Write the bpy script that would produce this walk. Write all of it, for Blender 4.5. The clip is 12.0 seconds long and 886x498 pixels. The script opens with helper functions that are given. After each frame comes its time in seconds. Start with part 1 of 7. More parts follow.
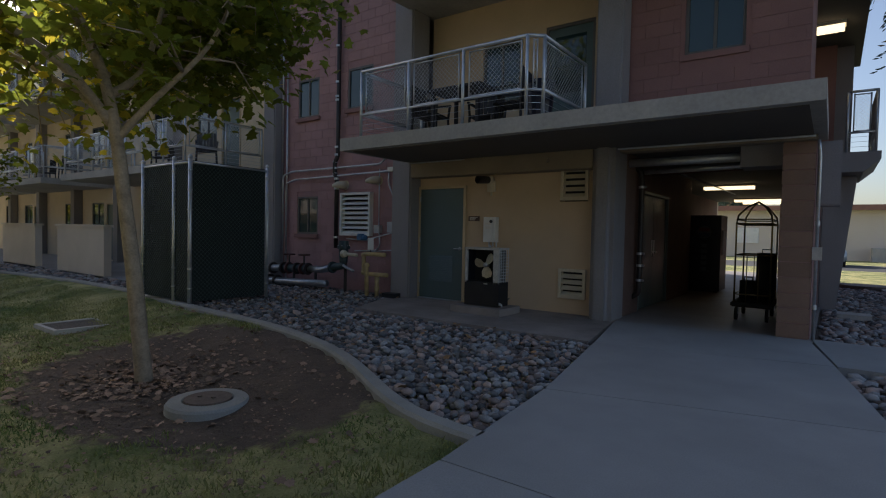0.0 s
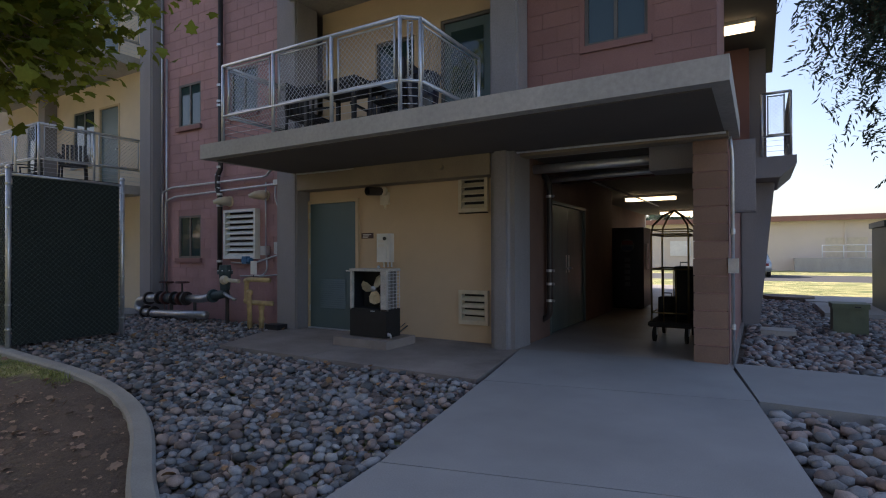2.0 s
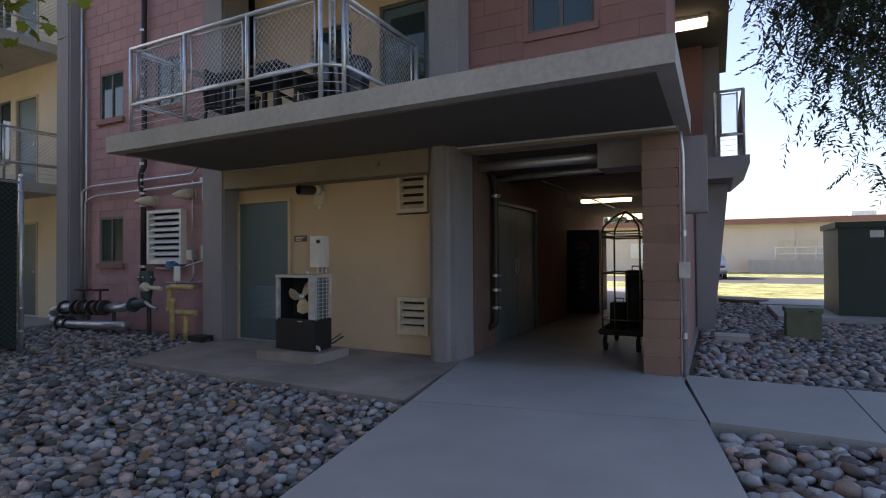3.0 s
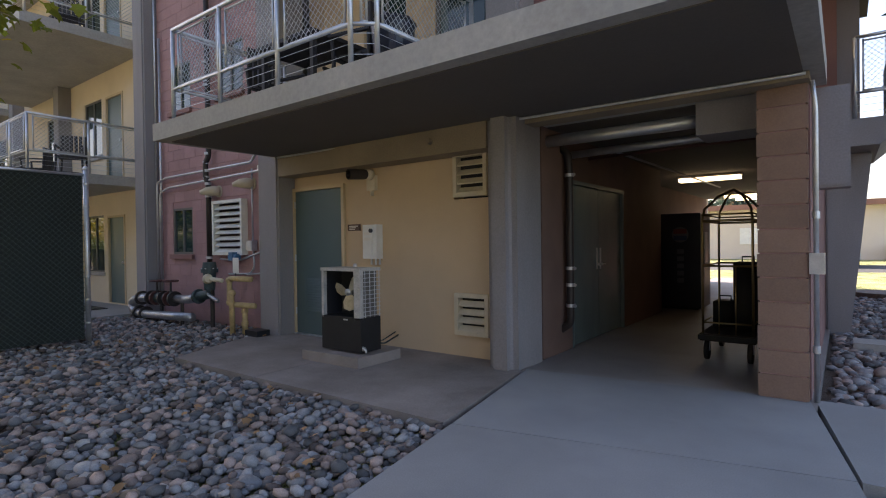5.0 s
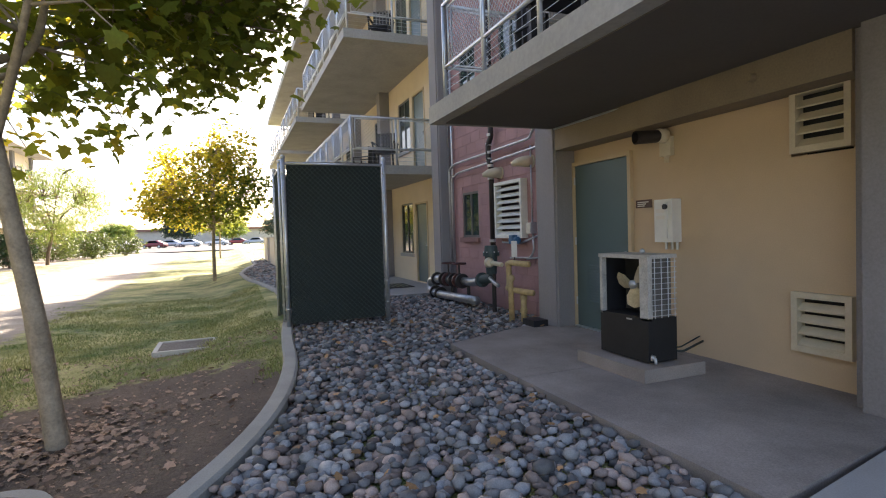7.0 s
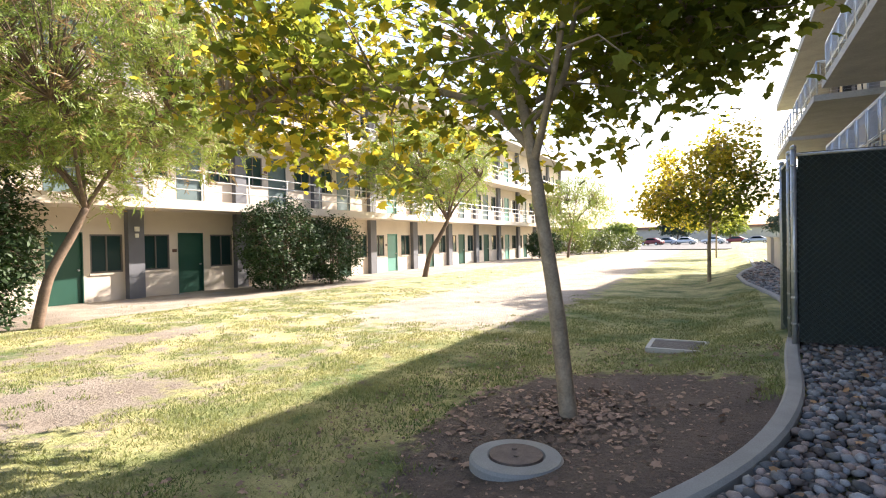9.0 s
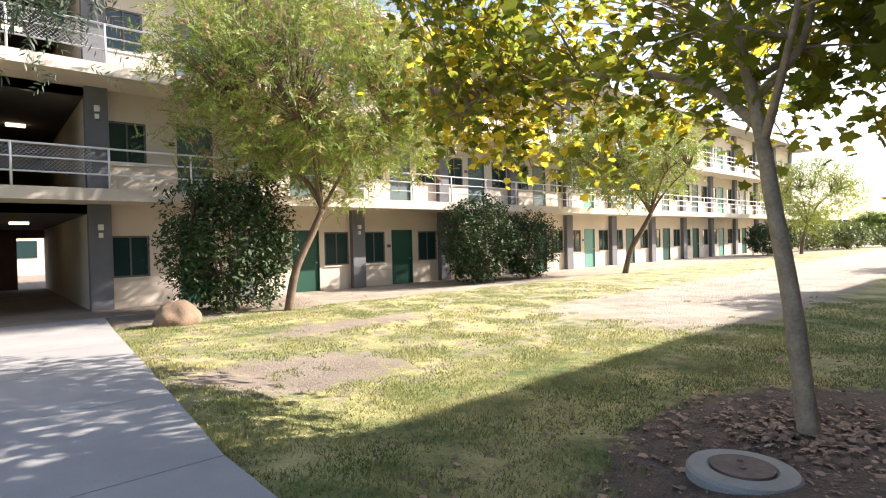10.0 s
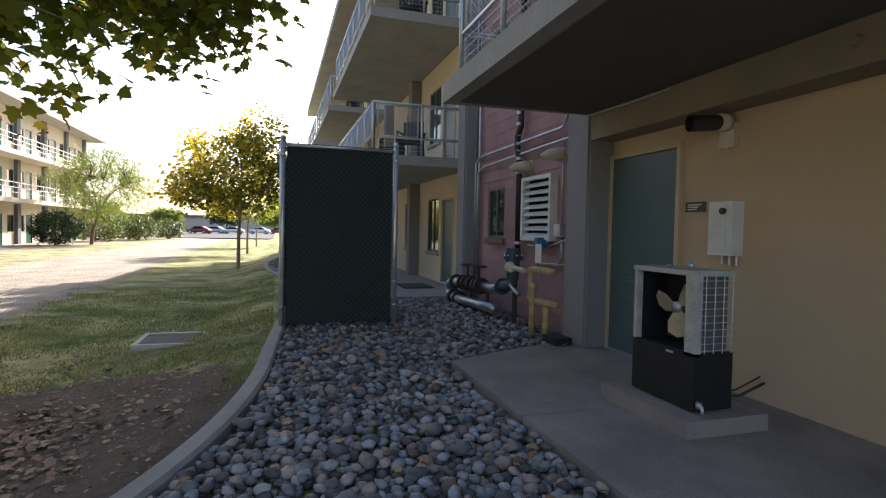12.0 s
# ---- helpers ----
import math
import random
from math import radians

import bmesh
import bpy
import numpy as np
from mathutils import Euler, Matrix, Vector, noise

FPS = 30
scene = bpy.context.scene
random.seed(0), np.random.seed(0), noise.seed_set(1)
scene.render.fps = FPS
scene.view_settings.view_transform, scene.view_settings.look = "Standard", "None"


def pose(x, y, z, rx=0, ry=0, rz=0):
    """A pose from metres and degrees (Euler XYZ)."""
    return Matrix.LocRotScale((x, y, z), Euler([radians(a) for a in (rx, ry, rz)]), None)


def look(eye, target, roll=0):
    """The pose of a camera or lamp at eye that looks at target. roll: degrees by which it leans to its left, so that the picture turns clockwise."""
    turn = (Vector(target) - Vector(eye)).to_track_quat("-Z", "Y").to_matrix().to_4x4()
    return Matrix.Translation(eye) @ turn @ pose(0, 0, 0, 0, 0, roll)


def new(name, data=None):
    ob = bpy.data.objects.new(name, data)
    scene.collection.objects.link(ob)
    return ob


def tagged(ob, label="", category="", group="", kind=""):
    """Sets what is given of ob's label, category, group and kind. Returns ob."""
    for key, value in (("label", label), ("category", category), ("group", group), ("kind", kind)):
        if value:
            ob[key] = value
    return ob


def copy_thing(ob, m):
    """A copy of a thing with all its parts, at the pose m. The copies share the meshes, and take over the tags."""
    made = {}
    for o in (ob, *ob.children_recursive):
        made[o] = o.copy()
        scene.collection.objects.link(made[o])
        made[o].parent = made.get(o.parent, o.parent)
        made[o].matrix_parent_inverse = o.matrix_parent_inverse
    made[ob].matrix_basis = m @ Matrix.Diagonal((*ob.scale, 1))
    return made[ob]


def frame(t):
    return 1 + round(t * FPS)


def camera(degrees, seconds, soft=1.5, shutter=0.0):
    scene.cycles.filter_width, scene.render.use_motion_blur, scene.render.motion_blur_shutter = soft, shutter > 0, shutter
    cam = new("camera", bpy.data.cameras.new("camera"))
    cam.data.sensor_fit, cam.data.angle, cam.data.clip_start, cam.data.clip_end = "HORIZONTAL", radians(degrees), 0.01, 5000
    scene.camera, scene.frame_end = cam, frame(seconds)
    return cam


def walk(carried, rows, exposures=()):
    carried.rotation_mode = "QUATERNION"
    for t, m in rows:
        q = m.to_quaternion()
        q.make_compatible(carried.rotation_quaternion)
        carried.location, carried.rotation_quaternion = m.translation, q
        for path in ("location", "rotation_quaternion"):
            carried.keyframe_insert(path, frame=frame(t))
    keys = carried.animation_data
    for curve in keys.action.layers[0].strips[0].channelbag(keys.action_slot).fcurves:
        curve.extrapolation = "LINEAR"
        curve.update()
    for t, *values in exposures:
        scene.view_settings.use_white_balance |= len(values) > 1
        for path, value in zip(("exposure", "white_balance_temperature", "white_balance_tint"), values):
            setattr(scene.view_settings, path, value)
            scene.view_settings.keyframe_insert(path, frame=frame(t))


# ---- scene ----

# ======== camera: metres, then pitch, roll and yaw in degrees ========
cam = camera(79.5, 12.0, soft=1.1)
ROWS = [
    (0.0, -0.249, -0.250, 1.307, -1.79, -1.25, 36.16),
    (0.5, -0.309, 0.191, 1.300, -1.13, -1.38, 34.18),
    (1.0, -0.231, 0.598, 1.295, -1.47, -0.66, 31.62),
    (1.5, -0.180, 0.870, 1.313, -0.51, -0.18, 33.01),
    (2.0, -0.145, 1.261, 1.291, 0.43, 0.17, 30.73),
    (2.5, -0.120, 1.648, 1.294, 0.95, 0.30, 27.25),
    (4.5, -0.030, 2.719, 1.334, -0.27, 0.43, 29.10),
    (5.0, -0.233, 2.940, 1.335, -0.56, 0.76, 36.93),
    (5.5, -0.469, 3.147, 1.312, -0.50, 0.67, 41.11),
    (6.0, -0.663, 3.370, 1.300, -0.94, 0.82, 46.94),
    (6.5, -0.790, 3.599, 1.322, -1.90, 1.36, 57.04),
    (8.5, -1.030, 3.881, 1.358, -0.35, 1.16, 104.81),
    (9.0, -0.940, 3.770, 1.395, -0.81, 1.14, 118.21),
    (9.5, -0.800, 3.720, 1.395, -0.55, 1.05, 131.40),
    (10.0, -0.830, 3.740, 1.360, -0.75, 1.50, 138.86),
    (10.5, -0.880, 3.740, 1.365, -2.66, 0.97, 125.90),
    (11.0, -1.190, 3.950, 1.331, -3.32, 0.06, 111.89),
    (11.5, -1.393, 4.200, 1.312, -2.20, -0.52, 95.34),
    (12.0, -1.655, 4.420, 1.309, -1.96, -1.15, 72.60),
]
# seconds, stops, kelvin, tint
EXPOSURES = [(0.0, 0.32, 6300, 14), (0.5, 0.63, 6350, 15), (1.0, 0.86, 6400, 16), (2.5, 1.26, 6450, 20), (4.5, 1.67, 6750, 20), (5.5, 1.92, 6950, 21), (6.5, 2.10, 6950, 19), (8.5, 1.94, 6700, 17), (9.5, 1.66, 6600, 16), (10.5, 1.54, 6600, 16), (11.5, 1.38, 6600, 15), (12.0, 1.36, 6500, 15)]
walk(cam, [(t, pose(x, y, z, 90 + pitch, roll, yaw)) for t, x, y, z, pitch, roll, yaw in ROWS], EXPOSURES)

# ======== world and sun ========
SUN_TO = Vector((-2.1, 1.0, 1.4)).normalized()
sun_elevation = math.asin(SUN_TO.z)
world = bpy.data.worlds.new("world")
scene.world = world
world.use_nodes = True
_n = world.node_tree.nodes
_sky = _n.new("ShaderNodeTexSky")
_sky.sky_type, _sky.sun_disc = "NISHITA", False
_sky.sun_elevation, _sky.sun_rotation = sun_elevation, math.atan2(SUN_TO.x, SUN_TO.y)
_sky.air_density, _sky.dust_density = 1.0, 2.0
world.node_tree.links.new(_sky.outputs[0], _n["Background"].inputs[0])
_n["Background"].inputs[1].default_value = 0.12
sun = new("sun", bpy.data.lights.new("sun", "SUN"))
sun.data.energy, sun.data.angle, sun.data.color = 5.0, radians(0.55), (1.0, 0.93, 0.82)
sun.matrix_world = look((0, 0, 30), Vector((0, 0, 30)) - SUN_TO)


# ======== materials ========
def mat(name, color, rough=0.7, metal=0.0, vary=0.25, scale=3.0, fine=60.0, bump=0.15, bump_size=0.01, tint=None, translucent=0.0, piece=0.0, island=0.0, streaks=0.0, warm=None):
    """A surface with stains at one scale, grain at another and fine relief."""
    m = bpy.data.materials.new(name)
    m.use_nodes = True
    n, l = m.node_tree.nodes, m.node_tree.links
    b = n["Principled BSDF"]
    co = n.new("ShaderNodeNewGeometry")
    big, small = n.new("ShaderNodeTexNoise"), n.new("ShaderNodeTexNoise")
    for node, s, d in ((big, scale, 5), (small, fine, 3)):
        node.inputs["Scale"].default_value, node.inputs["Detail"].default_value = s, d
        node.inputs["Roughness"].default_value = 0.6
        l.new(co.outputs["Position"], node.inputs["Vector"])
    if streaks:
        mp = n.new("ShaderNodeMapping")
        mp.inputs["Scale"].default_value = (1, 1, streaks)
        l.new(co.outputs["Position"], mp.inputs["Vector"])
        l.new(mp.outputs["Vector"], big.inputs["Vector"])
    ramp = n.new("ShaderNodeValToRGB")
    c2 = tint or [c * (1 - vary) for c in color]
    ramp.color_ramp.elements[0].position, ramp.color_ramp.elements[1].position = 0.32, 0.68
    ramp.color_ramp.elements[0].color, ramp.color_ramp.elements[1].color = (*c2, 1), (*color, 1)
    l.new(big.outputs["Fac"], ramp.inputs["Fac"])
    mix = n.new("ShaderNodeMix")
    mix.data_type, mix.blend_type = "RGBA", "OVERLAY"
    mix.inputs["Factor"].default_value = min(1.0, vary * 1.2)
    l.new(ramp.outputs["Color"], mix.inputs["A"])
    l.new(small.outputs["Fac"], mix.inputs["B"])
    out = mix.outputs["Result"]
    if piece or island:
        hsv = n.new("ShaderNodeHueSaturation")
        rnd = n.new("ShaderNodeObjectInfo").outputs["Random"] if piece else co.outputs["Random Per Island"]
        k = piece or island
        mr = n.new("ShaderNodeMapRange")
        mr.inputs["To Min"].default_value, mr.inputs["To Max"].default_value = 1 - k, 1 + k
        l.new(rnd, mr.inputs["Value"])
        l.new(mr.outputs["Result"], hsv.inputs["Value"])
        l.new(out, hsv.inputs["Color"])
        out = hsv.outputs["Color"]
        if warm:
            # some pieces are of a warmer stone
            seq = rnd
            for op, val in (("MULTIPLY", 7.31), ("FRACT", 0.0), ("GREATER_THAN", 0.62), ("MULTIPLY", 0.85)):
                q = n.new("ShaderNodeMath")
                q.operation = op
                q.inputs[1].default_value = val
                l.new(seq, q.inputs[0])
                seq = q.outputs[0]
            wm = n.new("ShaderNodeMix")
            wm.data_type, wm.blend_type = "RGBA", "MULTIPLY"
            wm.inputs["B"].default_value = (*warm, 1)
            l.new(seq, wm.inputs["Factor"])
            l.new(out, wm.inputs["A"])
            out = wm.outputs["Result"]
    l.new(out, b.inputs["Base Color"])
    b.inputs["Roughness"].default_value, b.inputs["Metallic"].default_value = rough, metal
    if bump:
        bp = n.new("ShaderNodeBump")
        bp.inputs["Strength"].default_value, bp.inputs["Distance"].default_value = bump, bump_size
        l.new(small.outputs["Fac"], bp.inputs["Height"])
        l.new(bp.outputs["Normal"], b.inputs["Normal"])
    if translucent:
        tr, ms = n.new("ShaderNodeBsdfTranslucent"), n.new("ShaderNodeMixShader")
        ms.inputs["Fac"].default_value = translucent
        l.new(out, tr.inputs["Color"])
        l.new(b.outputs["BSDF"], ms.inputs[1])
        l.new(tr.outputs["BSDF"], ms.inputs[2])
        l.new(ms.outputs["Shader"], n["Material Output"].inputs["Surface"])
    return m


def emit(name, color, strength):
    m = bpy.data.materials.new(name)
    m.use_nodes = True
    b = m.node_tree.nodes["Principled BSDF"]
    b.inputs["Base Color"].default_value = (*color, 1)
    b.inputs["Emission Color"].default_value, b.inputs["Emission Strength"].default_value = (*color, 1), strength
    return m


YELLOW = mat("yellow_stucco", (0.62, 0.465, 0.305), 0.85, vary=0.10, scale=1.3, fine=90, bump=0.25, bump_size=0.004)
# Paler copy of the yellow stucco, raised to stand in for bounced light.
WING = mat("bounce_lit_stucco", (0.74, 0.62, 0.45), 0.85, vary=0.10, scale=1.3, fine=90, bump=0.25, bump_size=0.004)
TAN = mat("tan_stucco", (0.64, 0.565, 0.475), 0.85, vary=0.12, scale=1.0, fine=80, bump=0.2, bump_size=0.004)
RED = mat("red_painted_block", (0.43, 0.25, 0.245), 0.85, vary=0.2, scale=1.2, fine=70, bump=0.3, bump_size=0.006, piece=0.05)
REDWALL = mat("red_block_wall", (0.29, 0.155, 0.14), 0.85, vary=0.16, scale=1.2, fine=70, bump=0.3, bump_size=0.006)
BLOCK = mat("brown_red_block", (0.30, 0.19, 0.14), 0.88, vary=0.18, scale=2.5, fine=70, bump=0.35, bump_size=0.006, piece=0.10)
# Darker copy of the brown-red block; the passage's shade is in its colour.
PASSAGE = mat("shaded_passage_block", (0.20, 0.125, 0.10), 0.85, vary=0.2, scale=2.0, fine=70, bump=0.35, bump_size=0.006)
MORTAR = mat("mortar", (0.37, 0.21, 0.205), 0.9, vary=0.15)
CONCRETE = mat("raw_concrete", (0.42, 0.40, 0.37), 0.85, vary=0.20, scale=1.6, fine=22, bump=0.10, bump_size=0.004, streaks=0.35)
GREYPAINT = mat("grey_painted_concrete", (0.29, 0.27, 0.275), 0.8, vary=0.2, scale=1.4, fine=60, bump=0.2, bump_size=0.004, streaks=0.4)
BEAM = mat("brown_painted_beam", (0.30, 0.24, 0.17), 0.85, vary=0.2, scale=1.6, fine=60, bump=0.2, bump_size=0.004)
# Grey darkened to paint in the shade under slabs and ceilings.
SOFFIT = mat("shaded_soffit", (0.128, 0.113, 0.101), 0.85, vary=0.12, scale=0.9, fine=50, bump=0.12, bump_size=0.004)
PAVING = mat("pavement_concrete", (0.35, 0.345, 0.34), 0.85, vary=0.2, scale=0.9, fine=110, bump=0.2, bump_size=0.003, piece=0.04)
PADMAT = mat("pad_concrete", (0.33, 0.282, 0.256), 0.87, vary=0.4, scale=1.3, fine=100, bump=0.25, bump_size=0.003)
CURBMAT = mat("curb_concrete", (0.36, 0.35, 0.32), 0.88, vary=0.22, scale=2.2, fine=90, bump=0.3, bump_size=0.004)
ROCK = mat("river_rock", (0.27, 0.26, 0.255), 0.72, vary=0.3, scale=9, fine=120, bump=0.15, bump_size=0.003, piece=0.7, tint=(0.15, 0.155, 0.165), warm=(1.25, 0.93, 0.78))
ROCKS = mat("river_rock_bed", (0.27, 0.26, 0.255), 0.72, vary=0.3, scale=9, fine=120, bump=0.15, bump_size=0.003, island=0.7, tint=(0.15, 0.155, 0.165), warm=(1.25, 0.93, 0.78))
ROCKTAN = mat("tan_river_rock", (0.45, 0.36, 0.26), 0.75, vary=0.25, scale=14, fine=120, bump=0.15, bump_size=0.003, piece=0.3)
TEALDOOR = mat("teal_painted_steel", (0.095, 0.145, 0.15), 0.42, vary=0.08, scale=2.0, fine=140, bump=0.04, bump_size=0.002)
GREENDOOR = mat("green_painted_door", (0.012, 0.075, 0.05), 0.45, vary=0.1, scale=2.0, fine=120, bump=0.03)
MINTDOOR = mat("mint_painted_door", (0.10, 0.28, 0.23), 0.5, vary=0.1, scale=2.0, fine=120, bump=0.03)
STEELDOOR = mat("worn_teal_steel", (0.20, 0.29, 0.29), 0.24, metal=0.35, vary=0.25, scale=2.5, fine=90, bump=0.05, streaks=0.3)
FRAMEPAINT = mat("door_frame_paint", (0.58, 0.45, 0.28), 0.6, vary=0.08, bump=0.05)
GALV = mat("galvanised_steel", (0.62, 0.64, 0.67), 0.42, metal=0.75, vary=0.2, scale=9, fine=120, bump=0.06, bump_size=0.002)
WHITEPAINT = mat("white_painted_metal", (0.78, 0.77, 0.72), 0.5, vary=0.14, scale=5, fine=90, bump=0.06, bump_size=0.002)
RAILWHITE = mat("pale_painted_rail", (0.72, 0.72, 0.70), 0.5, vary=0.1, scale=5, fine=90, bump=0.04)
CREAM = mat("cream_painted_metal", (0.66, 0.58, 0.43), 0.6, vary=0.14, scale=6, fine=90, bump=0.08, bump_size=0.002)
BLACKPIPE = mat("black_iron_pipe", (0.035, 0.027, 0.025), 0.5, vary=0.3, scale=12, fine=100, bump=0.1, bump_size=0.002)
REDPIPE = mat("dark_red_pipe", (0.10, 0.035, 0.03), 0.55, vary=0.3, scale=9, fine=100, bump=0.08, bump_size=0.002)
YELLOWPIPE = mat("yellow_painted_pipe", (0.55, 0.40, 0.19), 0.6, vary=0.3, scale=12, fine=90, bump=0.12, bump_size=0.002)
GREENCAST = mat("green_grey_cast_iron", (0.045, 0.075, 0.08), 0.55, vary=0.35, scale=14, fine=90, bump=0.15, bump_size=0.003)
SILVERWRAP = mat("silver_pipe_wrap", (0.48, 0.49, 0.51), 0.38, metal=0.75, vary=0.3, scale=18, fine=60, bump=0.25, bump_size=0.006)
BLUEPAINT = mat("blue_painted_metal", (0.05, 0.17, 0.33), 0.5, vary=0.3, scale=12)
DARKBOX = mat("black_plastic", (0.022, 0.023, 0.028), 0.45, vary=0.3, scale=6, fine=90, bump=0.08, bump_size=0.002)
# Near-black that paints in the shade of interiors; also used for a cabinet seam.
DEEP = mat("shade_and_seam_black", (0.03, 0.03, 0.03), 0.9, vary=0.1, bump=0)
FAN = mat("fan_blade_metal", (0.6, 0.52, 0.36), 0.35, metal=0.3, vary=0.25, scale=12)
COIL = mat("dusty_coil_fins", (0.20, 0.19, 0.18), 0.7, metal=0.3, vary=0.3, scale=8, fine=160, bump=0.3)
SIGNMAT = mat("brown_sign", (0.10, 0.05, 0.035), 0.5, vary=0.1, bump=0)
SIGNTEXT = mat("sign_lettering", (0.7, 0.66, 0.58), 0.5, vary=0.05, bump=0)
SCREENMAT = mat("dark_green_screen_fabric", (0.012, 0.02, 0.018), 0.75, vary=0.3, scale=1.6, fine=240, bump=0.35, bump_size=0.003)
WINDOWFRAME = mat("dark_bronze_frame", (0.13, 0.12, 0.11), 0.5, vary=0.15, scale=8)
BARK = mat("pale_sycamore_bark", (0.43, 0.335, 0.235), 0.88, vary=0.35, scale=7, fine=45, bump=0.45, bump_size=0.012, tint=(0.25, 0.195, 0.135))
BARKDARK = mat("brown_bark", (0.19, 0.13, 0.09), 0.9, vary=0.35, scale=8, fine=40, bump=0.5, bump_size=0.015)
LEAF = mat("sycamore_leaf", (0.22, 0.29, 0.045), 0.5, vary=0.2, scale=3, fine=50, bump=0.05, translucent=0.72, island=0.35, tint=(0.20, 0.19, 0.02))
# This yellow paints in the sun shining through leaves.
LEAFYELLOW = mat("sunlit_yellow_leaf", (0.62, 0.50, 0.05), 0.5, vary=0.2, scale=3, fine=50, bump=0.05, translucent=0.75, island=0.3)
FEATHER = mat("feathery_leaf", (0.17, 0.27, 0.05), 0.55, vary=0.2, scale=1.2, fine=40, bump=0, translucent=0.4, island=0.35, tint=(0.35, 0.38, 0.08))
FEATHERDARK = mat("blue_green_feathery_leaf", (0.07, 0.105, 0.07), 0.55, vary=0.2, scale=1.2, fine=40, bump=0, translucent=0.35, island=0.3)
FEATHERDRY = mat("dry_feathery_leaf", (0.36, 0.24, 0.11), 0.6, vary=0.2, scale=2, bump=0, translucent=0.35, island=0.3)
BUSHLEAF = mat("glossy_shrub_leaf", (0.036, 0.075, 0.019), 0.68, vary=0.2, scale=2, fine=40, bump=0, translucent=0.25, island=0.4)
HEDGE = mat("yellow_green_shrub_leaf", (0.13, 0.17, 0.03), 0.5, vary=0.25, scale=2, bump=0, translucent=0.35, island=0.4)
DEADLEAF = mat("dry_fallen_leaf", (0.34, 0.22, 0.15), 0.8, vary=0.25, scale=6, bump=0.1, island=0.6)
GRASS = mat("grass_blade", (0.115, 0.185, 0.04), 0.6, vary=0.2, scale=0.7, fine=20, bump=0, translucent=0.35, island=0.3, tint=(0.39, 0.355, 0.14))
CAST = mat("rusty_cast_cover", (0.20, 0.145, 0.115), 0.8, vary=0.35, scale=16, fine=80, bump=0.3, bump_size=0.004)
GRATE = mat("drain_grate", (0.16, 0.14, 0.12), 0.7, metal=0.3, vary=0.3, scale=10)
GREENBOX = mat("dark_green_cabinet", (0.022, 0.045, 0.038), 0.5, vary=0.2, scale=3, fine=90, bump=0.05)
OLIVEBOX = mat("olive_plastic_box", (0.13, 0.15, 0.09), 0.7, vary=0.2, scale=5)
BRASS = mat("brushed_brass", (0.45, 0.34, 0.17), 0.28, metal=0.9, vary=0.15, scale=12, bump=0.03)
RUBBER = mat("black_rubber", (0.02, 0.02, 0.02), 0.8, vary=0.2, scale=10)
CARPET = mat("dark_carpet", (0.03, 0.022, 0.02), 0.95, vary=0.3, scale=10)
VENDBLUE = mat("dark_blue_machine", (0.012, 0.016, 0.035), 0.3, vary=0.2, scale=3)
BOULDER = mat("tan_boulder", (0.24, 0.165, 0.11), 0.85, vary=0.4, scale=3, fine=30, bump=0.5, bump_size=0.02)
ASPHALT = mat("asphalt", (0.06, 0.06, 0.06), 0.9, vary=0.2, scale=1.0, fine=90, bump=0.3)
WAREHOUSE = mat("warehouse_wall_paint", (0.66, 0.58, 0.49), 0.85, vary=0.08, scale=0.4, fine=20, bump=0.1)
REDROOF = mat("red_brown_roof_edge", (0.30, 0.15, 0.11), 0.8, vary=0.2, scale=1)
CARPAINT = [mat("silver_car_paint", (0.5, 0.52, 0.55), 0.3, metal=0.4, vary=0.05, bump=0), mat("red_car_paint", (0.25, 0.05, 0.05), 0.3, vary=0.05, bump=0), mat("white_car_paint", (0.75, 0.75, 0.75), 0.3, vary=0.05, bump=0)]
CHAIRMAT = mat("dark_patio_furniture", (0.035, 0.032, 0.035), 0.55, vary=0.2, scale=6)
LAMPGLOW = emit("fluorescent_tube_cover", (1.0, 0.80, 0.46), 1.5)
# The blinds' teal stands in for a reflection in the glass.
CURTAIN = mat("blind_reflection_teal", (0.30, 0.46, 0.45), 0.8, vary=0.1, scale=3)


def glass_mat():
    m = bpy.data.materials.new("window_glass")
    m.use_nodes = True
    b = m.node_tree.nodes["Principled BSDF"]
    b.inputs["Base Color"].default_value = (0.02, 0.045, 0.045, 1)
    b.inputs["Roughness"].default_value, b.inputs["IOR"].default_value = 0.04, 1.5
    b.inputs["Specular IOR Level"].default_value = 0.55
    return m


GLASS = glass_mat()


